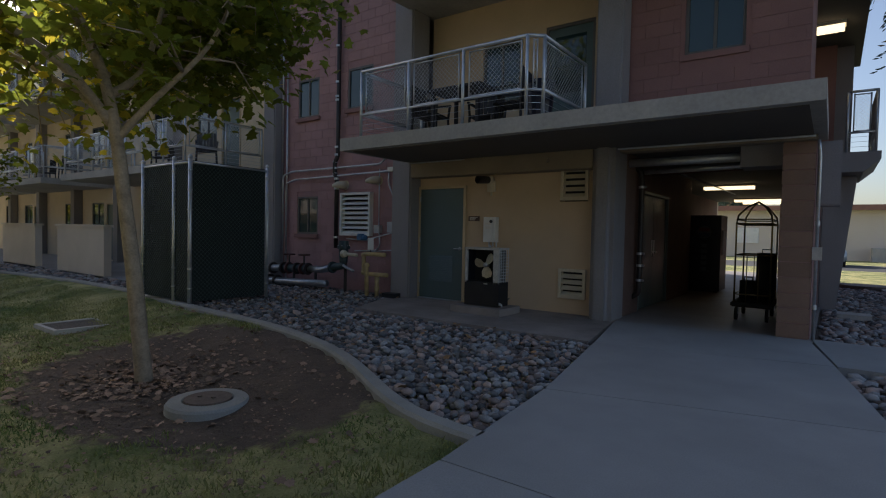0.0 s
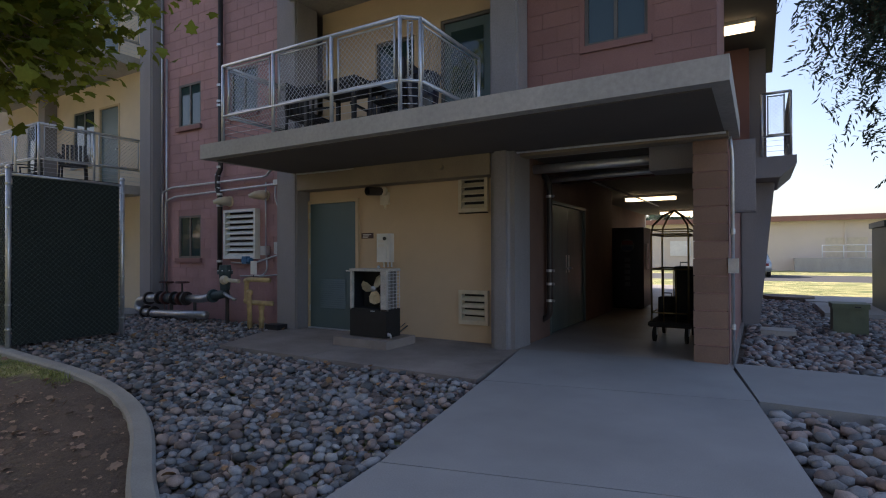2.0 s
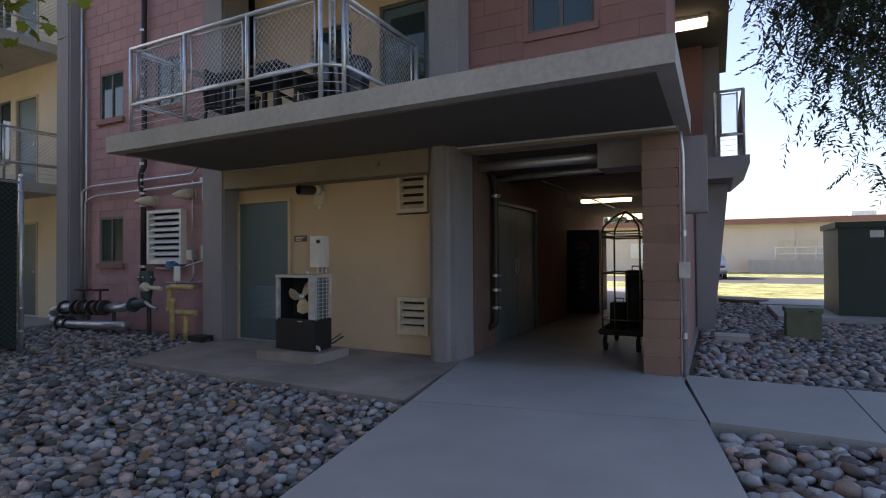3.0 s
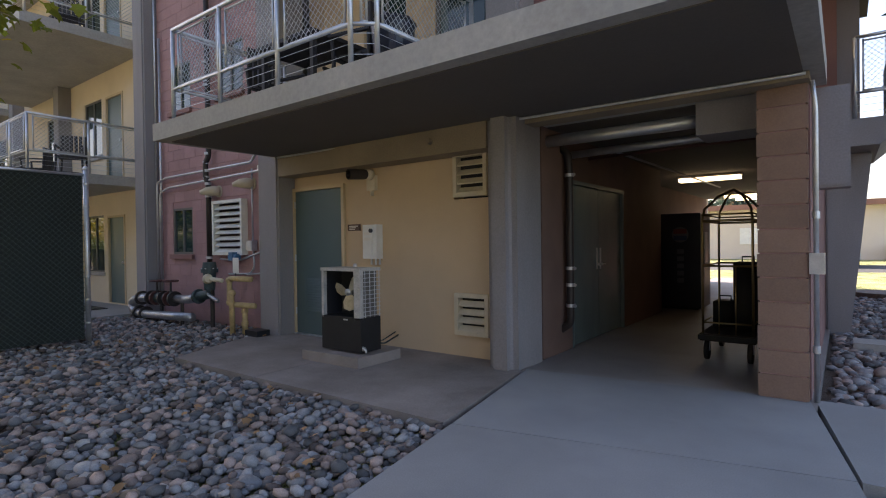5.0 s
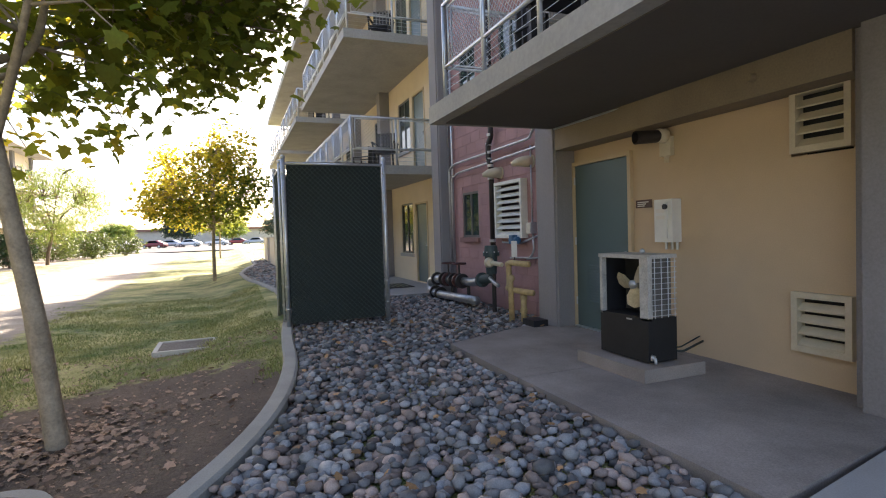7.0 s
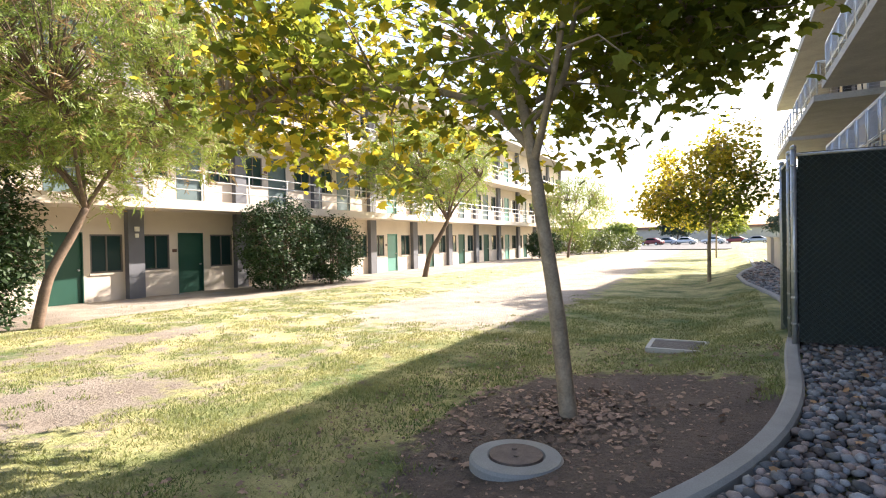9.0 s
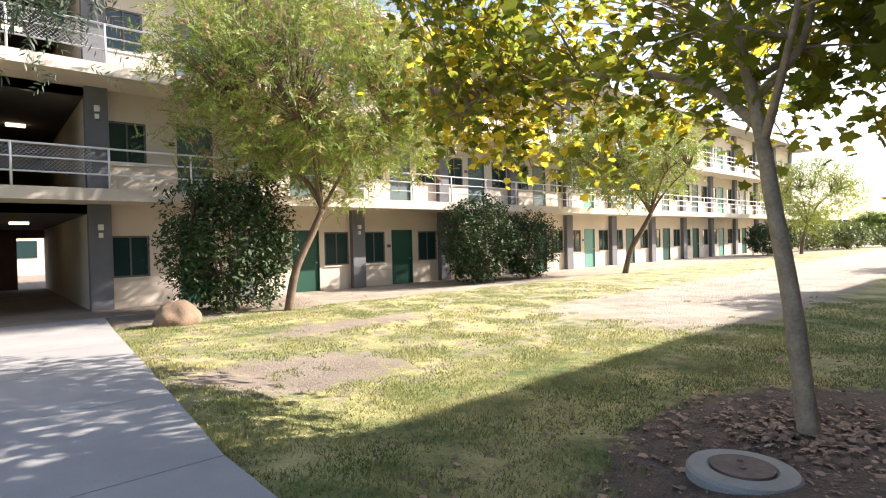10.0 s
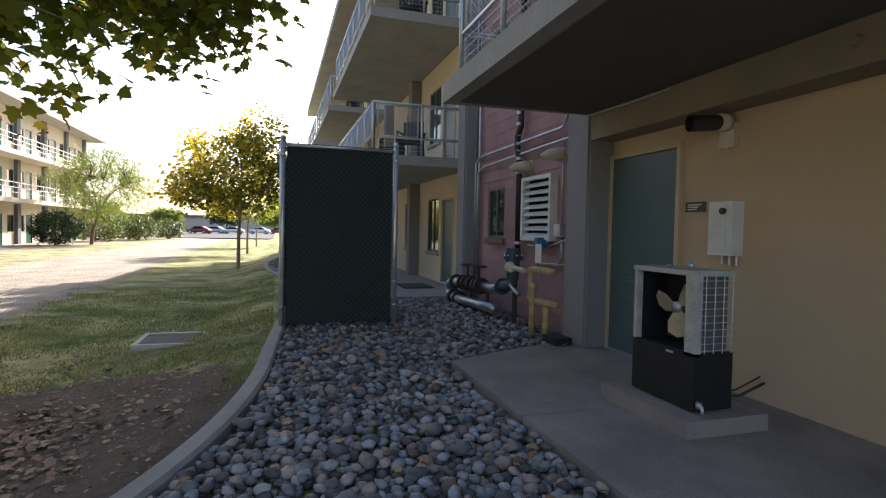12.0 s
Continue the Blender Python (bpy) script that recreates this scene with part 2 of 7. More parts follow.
def ground_mat():
    """Mown grass that thins out to bare brown earth, told by the sheet's own cover value."""
    m = bpy.data.materials.new("lawn_and_earth")
    m.use_nodes = True
    n, l = m.node_tree.nodes, m.node_tree.links
    b = n["Principled BSDF"]
    co = n.new("ShaderNodeNewGeometry")
    cover = n.new("ShaderNodeAttribute")
    cover.attribute_name = "cover"

    def noise_node(s, d=5):
        t = n.new("ShaderNodeTexNoise")
        t.inputs["Scale"].default_value, t.inputs["Detail"].default_value, t.inputs["Roughness"].default_value = s, d, 0.65
        l.new(co.outputs["Position"], t.inputs["Vector"])
        return t

    def ramp(src, a, c1, z, c2):
        r = n.new("ShaderNodeValToRGB")
        r.color_ramp.elements[0].position, r.color_ramp.elements[1].position = a, z
        r.color_ramp.elements[0].color, r.color_ramp.elements[1].color = (*c1, 1), (*c2, 1)
        l.new(src, r.inputs["Fac"])
        return r
    grass = ramp(noise_node(0.9).outputs["Fac"], 0.35, (0.10, 0.155, 0.035), 0.65, (0.56, 0.50, 0.22))
    earth = ramp(noise_node(2.5).outputs["Fac"], 0.3, (0.115, 0.085, 0.065), 0.7, (0.195, 0.14, 0.105))
    dry = ramp(noise_node(1.3).outputs["Fac"], 0.3, (0.30, 0.255, 0.20), 0.7, (0.50, 0.44, 0.36))
    dust_and_sun = n.new("ShaderNodeAttribute")
    dust_and_sun.attribute_name = "dust_and_sun"
    soil = n.new("ShaderNodeMix")
    soil.data_type = "RGBA"
    l.new(dust_and_sun.outputs["Fac"], soil.inputs["Factor"])
    l.new(earth.outputs["Color"], soil.inputs["A"])
    l.new(dry.outputs["Color"], soil.inputs["B"])
    patch = noise_node(3.2, 7)
    s = n.new("ShaderNodeMath")
    s.operation = "MULTIPLY_ADD"
    s.inputs[1].default_value, s.inputs[2].default_value = 1.5, -0.75
    l.new(patch.outputs["Fac"], s.inputs[0])
    a = n.new("ShaderNodeMath")
    l.new(cover.outputs["Fac"], a.inputs[0])
    l.new(s.outputs[0], a.inputs[1])
    step = ramp(a.outputs[0], 0.38, (0, 0, 0), 0.62, (1, 1, 1))
    mix = n.new("ShaderNodeMix")
    mix.data_type = "RGBA"
    l.new(step.outputs["Color"], mix.inputs["Factor"])
    l.new(soil.outputs["Result"], mix.inputs["A"])
    l.new(grass.outputs["Color"], mix.inputs["B"])
    grain = noise_node(70, 4)
    ov = n.new("ShaderNodeMix")
    ov.data_type, ov.blend_type = "RGBA", "OVERLAY"
    ov.inputs["Factor"].default_value = 0.55
    l.new(mix.outputs["Result"], ov.inputs["A"])
    l.new(grain.outputs["Fac"], ov.inputs["B"])
    l.new(ov.outputs["Result"], b.inputs["Base Color"])
    b.inputs["Roughness"].default_value = 0.95
    bp = n.new("ShaderNodeBump")
    bp.inputs["Strength"].default_value, bp.inputs["Distance"].default_value = 0.5, 0.03
    l.new(grain.outputs["Fac"], bp.inputs["Height"])
    clods = noise_node(16, 6)
    bc = n.new("ShaderNodeBump")
    bc.inputs["Strength"].default_value, bc.inputs["Distance"].default_value = 0.8, 0.1
    l.new(clods.outputs["Fac"], bc.inputs["Height"])
    l.new(bp.outputs["Normal"], bc.inputs["Normal"])
    l.new(bc.outputs["Normal"], b.inputs["Normal"])
    return m


GROUND = ground_mat()


# ======== building blocks ========
def box(bm, x0, x1, y0, y1, z0, z1):
    v = [bm.verts.new((x, y, z)) for z in (z0, z1) for y in (y0, y1) for x in (x0, x1)]
    for f in ((0, 2, 3, 1), (4, 5, 7, 6), (0, 1, 5, 4), (2, 6, 7, 3), (0, 4, 6, 2), (1, 3, 7, 5)):
        bm.faces.new([v[i] for i in f])


def cyl(bm, p0, p1, r0, r1=None, seg=12, caps=True):
    p0, p1 = Vector(p0), Vector(p1)
    r1 = r0 if r1 is None else r1
    q = (p1 - p0).to_track_quat("Z", "Y")
    a = [bm.verts.new(p0 + q @ Vector((r0 * math.cos(t), r0 * math.sin(t), 0))) for t in [2 * math.pi * i / seg for i in range(seg)]]
    b = [bm.verts.new(p1 + q @ Vector((r1 * math.cos(t), r1 * math.sin(t), 0))) for t in [2 * math.pi * i / seg for i in range(seg)]]
    for i in range(seg):
        bm.faces.new((a[i], a[(i + 1) % seg], b[(i + 1) % seg], b[i]))
    if caps:
        bm.faces.new(a[::-1])
        bm.faces.new(b)


def tube(bm, pts, radii, seg=10):
    """A round tube along points, closed at its ends."""
    pts = [Vector(p) for p in pts]
    if not hasattr(radii, "__len__"):
        radii = [radii] * len(pts)
    rings, side = [], None
    for i, p in enumerate(pts):
        d = (pts[min(i + 1, len(pts) - 1)] - pts[max(i - 1, 0)]).normalized()
        if side is None:
            side = d.orthogonal().normalized()
        side = (side - d * side.dot(d)).normalized()
        up = d.cross(side)
        rings.append([bm.verts.new(p + radii[i] * (math.cos(t) * side + math.sin(t) * up)) for t in [2 * math.pi * k / seg for k in range(seg)]])
    for a, b in zip(rings, rings[1:]):
        for k in range(seg):
            bm.faces.new((a[k], a[(k + 1) % seg], b[(k + 1) % seg], b[k]))
    bm.faces.new(rings[0][::-1])
    bm.faces.new(rings[-1])


def bend(pts, r=0.08, n=4):
    """Points of a run of pipe with its corners rounded."""
    pts = [Vector(p) for p in pts]
    out = [pts[0]]
    for a, b, c in zip(pts, pts[1:], pts[2:]):
        u, w = (a - b).normalized(), (c - b).normalized()
        for i in range(n + 1):
            t = i / n
            out.append((b + u * r) * (1 - t) ** 2 + b * 2 * t * (1 - t) + (b + w * r) * t * t)
    return out + [pts[-1]]


def prism(bm, outline, z0, z1):
    """A flat plate from an outline of (x, y), counter-clockwise."""
    lo = [bm.verts.new((x, y, z0)) for x, y in outline]
    hi = [bm.verts.new((x, y, z1)) for x, y in outline]
    bm.faces.new(lo[::-1])
    bm.faces.new(hi)
    for i in range(len(lo)):
        j = (i + 1) % len(lo)
        bm.faces.new((lo[i], lo[j], hi[j], hi[i]))


def soften(bm, width=0.01, segments=2, angle=35):
    edges = [e for e in bm.edges if len(e.link_faces) == 2 and e.calc_face_angle(0) > radians(angle)]
    bmesh.ops.bevel(bm, geom=edges, offset=width, segments=segments, affect="EDGES", clamp_overlap=True)


def link(name, bm, material, smooth=False):
    me = bpy.data.meshes.new(name)
    bm.normal_update()
    bm.to_mesh(me)
    bm.free()
    me.materials.append(material)
    if smooth:
        me.shade_smooth()
    return new(name, me)


def part(name, bm, material, parent, label="", smooth=False):
    ob = link(name, bm, material, smooth)
    ob.parent = parent
    if label:
        tagged(ob, label)
    return ob


def boxes(*bs):
    bm = bmesh.new()
    for b in bs:
        box(bm, *b)
    return bm


def thing(name, at, label, category, group="", kind=""):
    ob = new(name)
    ob.location = at
    ob.empty_display_size = 0.1
    return tagged(ob, label, category, group, kind)


def structure(name, bm, material, label, category, smooth=False):
    return tagged(link(name, bm, material, smooth), label, category, "", "structure")


def mesh_from(name, verts, faces, material, smooth=False):
    """A mesh object from arrays of vertices and of equally long faces."""
    me = bpy.data.meshes.new(name)
    verts, faces = np.asarray(verts, np.float32), np.asarray(faces, np.int32)
    k = faces.shape[1]
    me.vertices.add(len(verts))
    me.vertices.foreach_set("co", verts.ravel())
    me.loops.add(faces.size)
    me.loops.foreach_set("vertex_index", faces.ravel())
    me.polygons.add(len(faces))
    me.polygons.foreach_set("loop_start", np.arange(0, faces.size, k, dtype=np.int32))
    me.polygons.foreach_set("loop_total", np.full(len(faces), k, np.int32))
    me.update(calc_edges=True)
    me.validate()
    me.materials.append(material)
    if smooth:
        me.shade_smooth()
    return new(name, me)


rng = np.random.default_rng(7)

# ======== ground ========
def smooth_step(a, b, x):
    t = np.clip((x - a) / (b - a), 0, 1)
    return t * t * (3 - 2 * t)


CURB = [(-37.0, 4.9), (-29.0, 4.8), (-25.5, 4.3), (-22.5, 4.05), (-19.5, 4.2), (-17.0, 4.55), (-15.0, 4.78), (-12.0, 4.80), (-10.2, 4.62), (-9.1, 4.47), (-8.0, 4.38), (-6.8, 4.31), (-5.9, 4.17), (-5.2, 4.0), (-4.5, 3.74), (-3.9, 3.44), (-3.4, 3.12), (-2.95, 2.83), (-2.5, 2.66), (-2.05, 2.68)]
PATH_W = [(-3.0, 9.0), (-2.92, 7.96), (-2.57, 6.12), (-2.18, 3.9), (-2.03, 2.2), (-2.05, 0.05), (-2.25, -2.1), (-2.45, -4.3), (-2.64, -6.5), (-2.83, -8.7), (-3.03, -10.9)]
PATH_E = [(-0.5, 9.0), (-0.46, 8.3), (-0.17, 6.62), (0.17, 4.5), (0.30, 2.2), (0.25, 0.05), (0.05, -2.1), (-0.15, -4.3), (-0.34, -6.5), (-0.53, -8.7), (-0.73, -10.9)]


def path_z(y):
    return np.where(np.asarray(y) > 2.0, 0.0, -0.02 * np.minimum(2.0 - np.asarray(y, float), 10.0))


def curb_y(x):
    return np.interp(x, [p[0] for p in CURB], [p[1] for p in CURB])


def path_edge(y, side):
    rows = sorted(side, key=lambda p: p[1])
    return np.interp(y, [p[1] for p in rows], [p[0] for p in rows])


LAWN = -0.22


def land(x, y):
    """Height of the lawn, which dips a little between its kerb and the walks."""
    x, y = np.asarray(x, float), np.asarray(y, float)
    w, e = path_edge(y, PATH_W), path_edge(y, PATH_E)
    off_path = np.maximum(np.maximum(w - x, x - e), 0.0)
    off_curb = np.maximum(curb_y(x) - y, 0.0)
    near = np.minimum(np.where(y < 9.0, off_path, 9.0), np.where(x < -2.0, off_curb, 9.0))
    lawn = path_z(y) - 0.05 + (LAWN - 0.09 * smooth_step(-7.5, -3.0, y) - path_z(y) + 0.05) * smooth_step(0.0, 1.6, near)
    lawn = np.where(y < -9.5, lawn + 0.03 * smooth_step(-9.5, -11.0, y), lawn)
    bed = (x < -2.0) & (y > curb_y(x) - 0.02) | (x >= -2.0) & (y > 1.0) & (x > e - 0.02) | (y > 9.0)
    z = np.where(bed, -0.09, np.minimum(lawn, path_z(y) - 0.03))
    inside = (x > w - 0.03) & (x < e + 0.03) & (y < 9) & (y > -11.2)
    return np.where(inside, path_z(y) - 0.12, z)


def cover_at(x, y):
    """How much grass grows: 1 lawn, 0 bare earth."""
    # thinner past the building's shadow edge, so the sunlit lawn is paled by colour
    c = 0.56 + 0.16 * smooth_step(-2.0, 0.2, np.asarray(y, float))
    ring = np.hypot((x + 5.55) / 2.3, (y - 2.85) / 1.45)
    c = np.where(ring < 1.25, np.minimum(c, 0.05 + 0.67 * smooth_step(0.75, 1.25, ring)), c)
    # the trodden lane down the middle
    mid = -2.4 + 0.03 * (x + 20)
    lane = np.abs(y - mid) / 2.4
    c = np.where((x < -9) & (lane < 1.3), np.minimum(c, 0.1 + 0.62 * smooth_step(0.6, 1.3, lane) + 0.5 * smooth_step(-12.5, -9, x)), c)
    # thin places beside the walks and along the far building
    c = np.where((y < -9.0) & (x < -1), c * 0.25, c)
    spot = np.hypot((x + 3.9) / 1.6, (y + 2.8) / 1.1)
    c = np.where(spot < 1.3, np.minimum(c, 0.25 + 0.4 * smooth_step(0.5, 1.3, spot)), c)
    spot = np.hypot((x + 6.5) / 2.2, (y + 5.6) / 0.6)
    c = np.where(spot < 1.3, np.minimum(c, 0.3 + 0.4 * smooth_step(0.5, 1.3, spot)), c)
    c = np.where((x > -2) & (y > 1.0) & (y < 20), 0.0, c)
    return c


def grid_lines(lo, hi, fine_lo, fine_hi, step):
    a = list(np.arange(fine_lo, fine_hi + 1e-6, step))
    d, x = step, fine_hi
    while x < hi:
        d *= 1.35
        x += d
        a.append(min(x, hi))
    d, x = step, fine_lo
    while x > lo:
        d *= 1.35
        x -= d
        a.insert(0, max(x, lo))
    return np.array(a)


gx, gy = grid_lines(-900, 900, -16, 4, 0.16), grid_lines(-900, 900, -13, 9.5, 0.16)
GX, GY = np.meshgrid(gx, gy)
GZ = land(GX, GY)
relief = np.sin(GX * 2.1 + 1.3 * np.sin(GY * 1.7)) * np.sin(GY * 2.7 + np.sin(GX * 1.1)) * 0.012
GZ = GZ + np.where((GY < curb_y(GX) - 0.2) & (GX < -2.2) | (GX > 0.8), relief, 0)
gv = np.stack([GX.ravel(), GY.ravel(), GZ.ravel()], 1)
nx, ny = len(gx), len(gy)
ii = (np.arange(ny - 1)[:, None] * nx + np.arange(nx - 1)[None, :]).ravel()
ground = mesh_from("ground", gv, np.stack([ii, ii + 1, ii + nx + 1, ii + nx], 1), GROUND, True)
att = ground.data.attributes.new("cover", "FLOAT", "POINT")
att.data.foreach_set("value", cover_at(gv[:, 0], gv[:, 1]).astype(np.float32))
# dusty lane in the west; the second term pales the sunlit ground by colour
att = ground.data.attributes.new("dust_and_sun", "FLOAT", "POINT")
att.data.foreach_set("value", (smooth_step(-7.0, -10.0, gv[:, 0]) * smooth_step(1.5, -1.0, gv[:, 1]) + 0.5 * smooth_step(0.5, -1.5, gv[:, 1]) * (gv[:, 0] > -9)).clip(0, 1).astype(np.float32))
tagged(ground, "patchy mown lawn with bare brown earth", "ground", "", "structure")


# ---- walks ----
def walk_panels(parent, west, east, zf):
    """Concrete panels of a walk between two edges, with a tooled joint between each."""
    for (a, b), (c, d) in zip(zip(west, west[1:]), zip(east, east[1:])):
        g = 0.006
        bm = bmesh.new()
        q = [(b[0] + g, b[1] + g), (d[0] - g, d[1] + g), (c[0] - g, c[1] - g), (a[0] + g, a[1] - g)]
        lo = [bm.verts.new((x, y, float(zf(y)) - 0.12)) for x, y in q]
        hi = [bm.verts.new((x, y, float(zf(y)))) for x, y in q]
        bm.faces.new(lo[::-1])
        bm.faces.new(hi)
        for i in range(4):
            bm.faces.new((lo[i], lo[(i + 1) % 4], hi[(i + 1) % 4], hi[i]))
        soften(bm, 0.008, 2)
        part("paving_panel", bm, PAVING, parent)


pavement = thing("pavement", (0, 0, 0), "pale grey concrete walk with tooled joints", "pavement", "", "structure")
walk_panels(pavement, PATH_W[1:], PATH_E[1:], path_z)
side_walk = thing("pavement", (0, 0, 0), "pale grey concrete side walk", "pavement", "", "structure")
for i in range(7):
    bm = bmesh.new()
    x0 = (-0.16 if i == 0 else 0.98 + (i - 1) * 1.55) + 0.006
    x1 = 0.98 + i * 1.55 - 0.006
    prism(bm, [(x0, 6.62), (x1, 6.62), (x1, 8.3), (x0 - (0.27 if i == 0 else 0), 8.3)], -0.12, 0.0)
    soften(bm, 0.008, 2)
    part("paving_panel", bm, PAVING, side_walk)

pad = thing("pavement", (0, 0, 0), "brown-stained concrete apron beside the service door", "pavement", "", "structure")
for q in ([(-5.05, 6.10), (-2.63, 6.10), (-2.93, 7.97), (-2.93, 8.12), (-5.05, 8.12)], [(-6.70, 6.12), (-5.062, 6.10), (-5.062, 8.12), (-7.0, 8.12), (-7.0, 7.79), (-7.4, 7.79)]):
    bm = bmesh.new()
    prism(bm, q, -0.14, 0.004)
    soften(bm, 0.012, 2)
    part("paving_panel", bm, PADMAT, pad)
bm = boxes((-3.9, -0.4, 7.98, 24.0, -0.15, -0.003))
structure("floor", bm, mat("worn_passage_floor", (0.30, 0.27, 0.25), 0.55, vary=0.25, scale=1.2, fine=90, bump=0.1, bump_size=0.002), "smooth worn concrete passage floor", "floor")
bm = boxes((-38, -11.9, 5.6, 8.6, -0.15, -0.01))
structure("pavement", bm, PAVING, "concrete walk along the apartment doors", "pavement")
bm = boxes((-66, -3.06, -13.3, -11.05, -0.4, -0.24), (-0.76, 12, -13.3, -11.05, -0.4, -0.24), (-3.06, -0.76, -14.2, -10.92, -0.4, -0.242))
structure("pavement", bm, PAVING, "concrete walk along the far apartments", "pavement")
bm = boxes((-40, 60, 30.5, 38.2, -0.3, -0.06))
structure("road", bm, ASPHALT, "grey asphalt service road", "road")
bm = boxes((-12, 60, 19.0, 30.4, -0.2, -0.05))
structure("ground", bm, GROUND, "strip of lawn before the service road", "ground").data.attributes.new("cover", "FLOAT", "POINT").data.foreach_set("value", np.ones(8, np.float32) * 0.9)
bm = boxes((-260, -75, -60, 40, -0.5, -0.17))
structure("road", bm, ASPHALT, "sunlit asphalt car park", "road")

# ---- kerb ----
kerb = thing("curb", (0, 0, 0), "curved grey concrete mowing kerb", "curb", "", "structure")
pts = []
for a, b in zip(CURB, CURB[1:]):
    n = max(2, int(math.dist(a, b) / 0.2))
    pts += [Vector((a[0] + (b[0] - a[0]) * i / n, a[1] + (b[1] - a[1]) * i / n, 0)) for i in range(n)]
pts.append(Vector((*CURB[-1], 0)))
for _ in range(6):
    pts = [pts[0]] + [(pts[i - 1] + 2 * pts[i] + pts[i + 1]) / 4 for i in range(1, len(pts) - 1)] + [pts[-1]]
bm = bmesh.new()
rings = []
for i, p in enumerate(pts):
    d = (pts[min(i + 1, len(pts) - 1)] - pts[max(i - 1, 0)]).normalized()
    s = Vector((-d.y, d.x, 0))
    rings.append([bm.verts.new(p + s * o + Vector((0, 0, z))) for o, z in ((-0.08, -0.3), (-0.078, -0.025), (-0.055, 0.0), (0.055, 0.0), (0.078, -0.025), (0.08, -0.3))])
for a, b in zip(rings, rings[1:]):
    for k in range(5):
        bm.faces.new((a[k], b[k], b[k + 1], a[k + 1]))
bm.faces.new(rings[-1])
part("kerb_stone", bm, CURBMAT, kerb, smooth=False)

# ======== the building that is passed ========
# ground floor
DOOR = (-6.90, -5.86, 2.15)
structure("wall_service", boxes((-6.95, DOOR[0] - 0.05, 8.1, 8.3, -0.1, 2.66), (DOOR[1] + 0.05, -3.94, 8.1, 8.3, -0.1, 2.66), (DOOR[0] - 0.05, DOOR[1] + 0.05, 8.1, 8.3, DOOR[2] + 0.05, 2.66), (-3.94, -3.2, 8.1, 8.3, -0.1, 0.25), (-3.94, -3.2, 8.1, 8.3, 0.74, 1.86), (-3.94, -3.2, 8.1, 8.3, 2.38, 2.66), (-3.46, -3.2, 8.1, 8.3, 0.25, 0.74), (-3.46, -3.2, 8.1, 8.3, 1.86, 2.38)), YELLOW, "tan-yellow stucco service room wall", "wall")
structure("wall_service_back", boxes((-7.2, -3.05, 11.4, 11.6, -0.1, 2.66)), DEEP, "back wall of the service room, coloured near-black for shade", "wall")


def rounded_post(x0, x1, y0, y1, z0, z1, r=0.07):
    bm = boxes((x0, x1, y0, y1, z0, z1))
    edges = [e for e in bm.edges if abs(e.verts[0].co.z - e.verts[1].co.z) > 0.5]
    bmesh.ops.bevel(bm, geom=edges, offset=r, segments=5, affect="EDGES")
    return bm


structure("pillar", rounded_post(-3.29, -2.94, 7.74, 8.46, -0.1, 2.66, 0.09), GREYPAINT, "grey-painted concrete pillar with rounded corners", "pillar", True).data.set_sharp_from_angle(angle=radians(40))
structure("pillar", rounded_post(-7.42, -6.93, 7.78, 8.32, -0.1, 8.7, 0.03), GREYPAINT, "grey-painted concrete pilaster", "pillar")
structure("pillar", rounded_post(-3.27, -2.86, 7.76, 8.42, 2.86, 8.7, 0.03), GREYPAINT, "grey-painted concrete pilaster above the slab", "pillar")
structure("pillar", rounded_post(-11.80, -11.35, 7.87, 8.5, -0.1, 8.7, 0.03), GREYPAINT, "grey-painted concrete pier between the wings", "pillar")
structure("beam", boxes((-6.93, -3.29, 7.80, 8.1, 2.36, 2.66)), BEAM, "brown-painted concrete beam", "beam")
structure("beam", boxes((-2.94, -0.44, 8.02, 8.25, 2.6, 2.655)), BEAM, "brown-painted beam over the passage", "beam")

SLAB = [(-7.12, 6.10), (-0.34, 6.05), (-0.34, 8.6), (-7.0, 8.6)]
bm = bmesh.new()
prism(bm, SLAB, 2.66, 2.87)
soften(bm, 0.012, 2)
structure("balcony_slab", bm, CONCRETE, "weathered grey concrete balcony slab", "slab")
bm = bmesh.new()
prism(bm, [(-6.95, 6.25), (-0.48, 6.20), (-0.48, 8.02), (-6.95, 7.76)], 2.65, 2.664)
structure("ceiling", bm, SOFFIT, "smooth grey soffit, darkened for the shade under the slab", "ceiling")
bm = bmesh.new()
prism(bm, SLAB, 5.62, 5.83)
soften(bm, 0.012, 2)
structure("balcony_slab", bm, CONCRETE, "weathered grey concrete upper balcony slab", "slab")

# upper storeys: recessed tan walls and red block walls
structure("wall_upper_recess", boxes((-6.95, -5.75, 8.45, 8.6, 2.87, 8.7), (-4.95, -4.45, 8.45, 8.6, 2.87, 8.7), (-3.55, -3.3, 8.45, 8.6, 2.87, 8.7), (-5.75, -4.95, 8.45, 8.6, 2.87, 3.6), (-5.75, -4.95, 8.45, 8.6, 4.85, 8.7), (-4.45, -3.55, 8.45, 8.6, 4.95, 8.7)), YELLOW, "tan stucco wall behind the balcony", "wall")
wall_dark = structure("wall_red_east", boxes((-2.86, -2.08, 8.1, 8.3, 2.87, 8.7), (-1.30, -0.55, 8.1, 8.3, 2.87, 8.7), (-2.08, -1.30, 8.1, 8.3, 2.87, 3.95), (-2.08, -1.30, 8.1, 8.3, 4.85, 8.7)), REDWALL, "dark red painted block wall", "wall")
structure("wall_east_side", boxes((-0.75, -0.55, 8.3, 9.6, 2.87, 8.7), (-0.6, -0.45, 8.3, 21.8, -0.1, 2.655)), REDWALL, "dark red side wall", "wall")
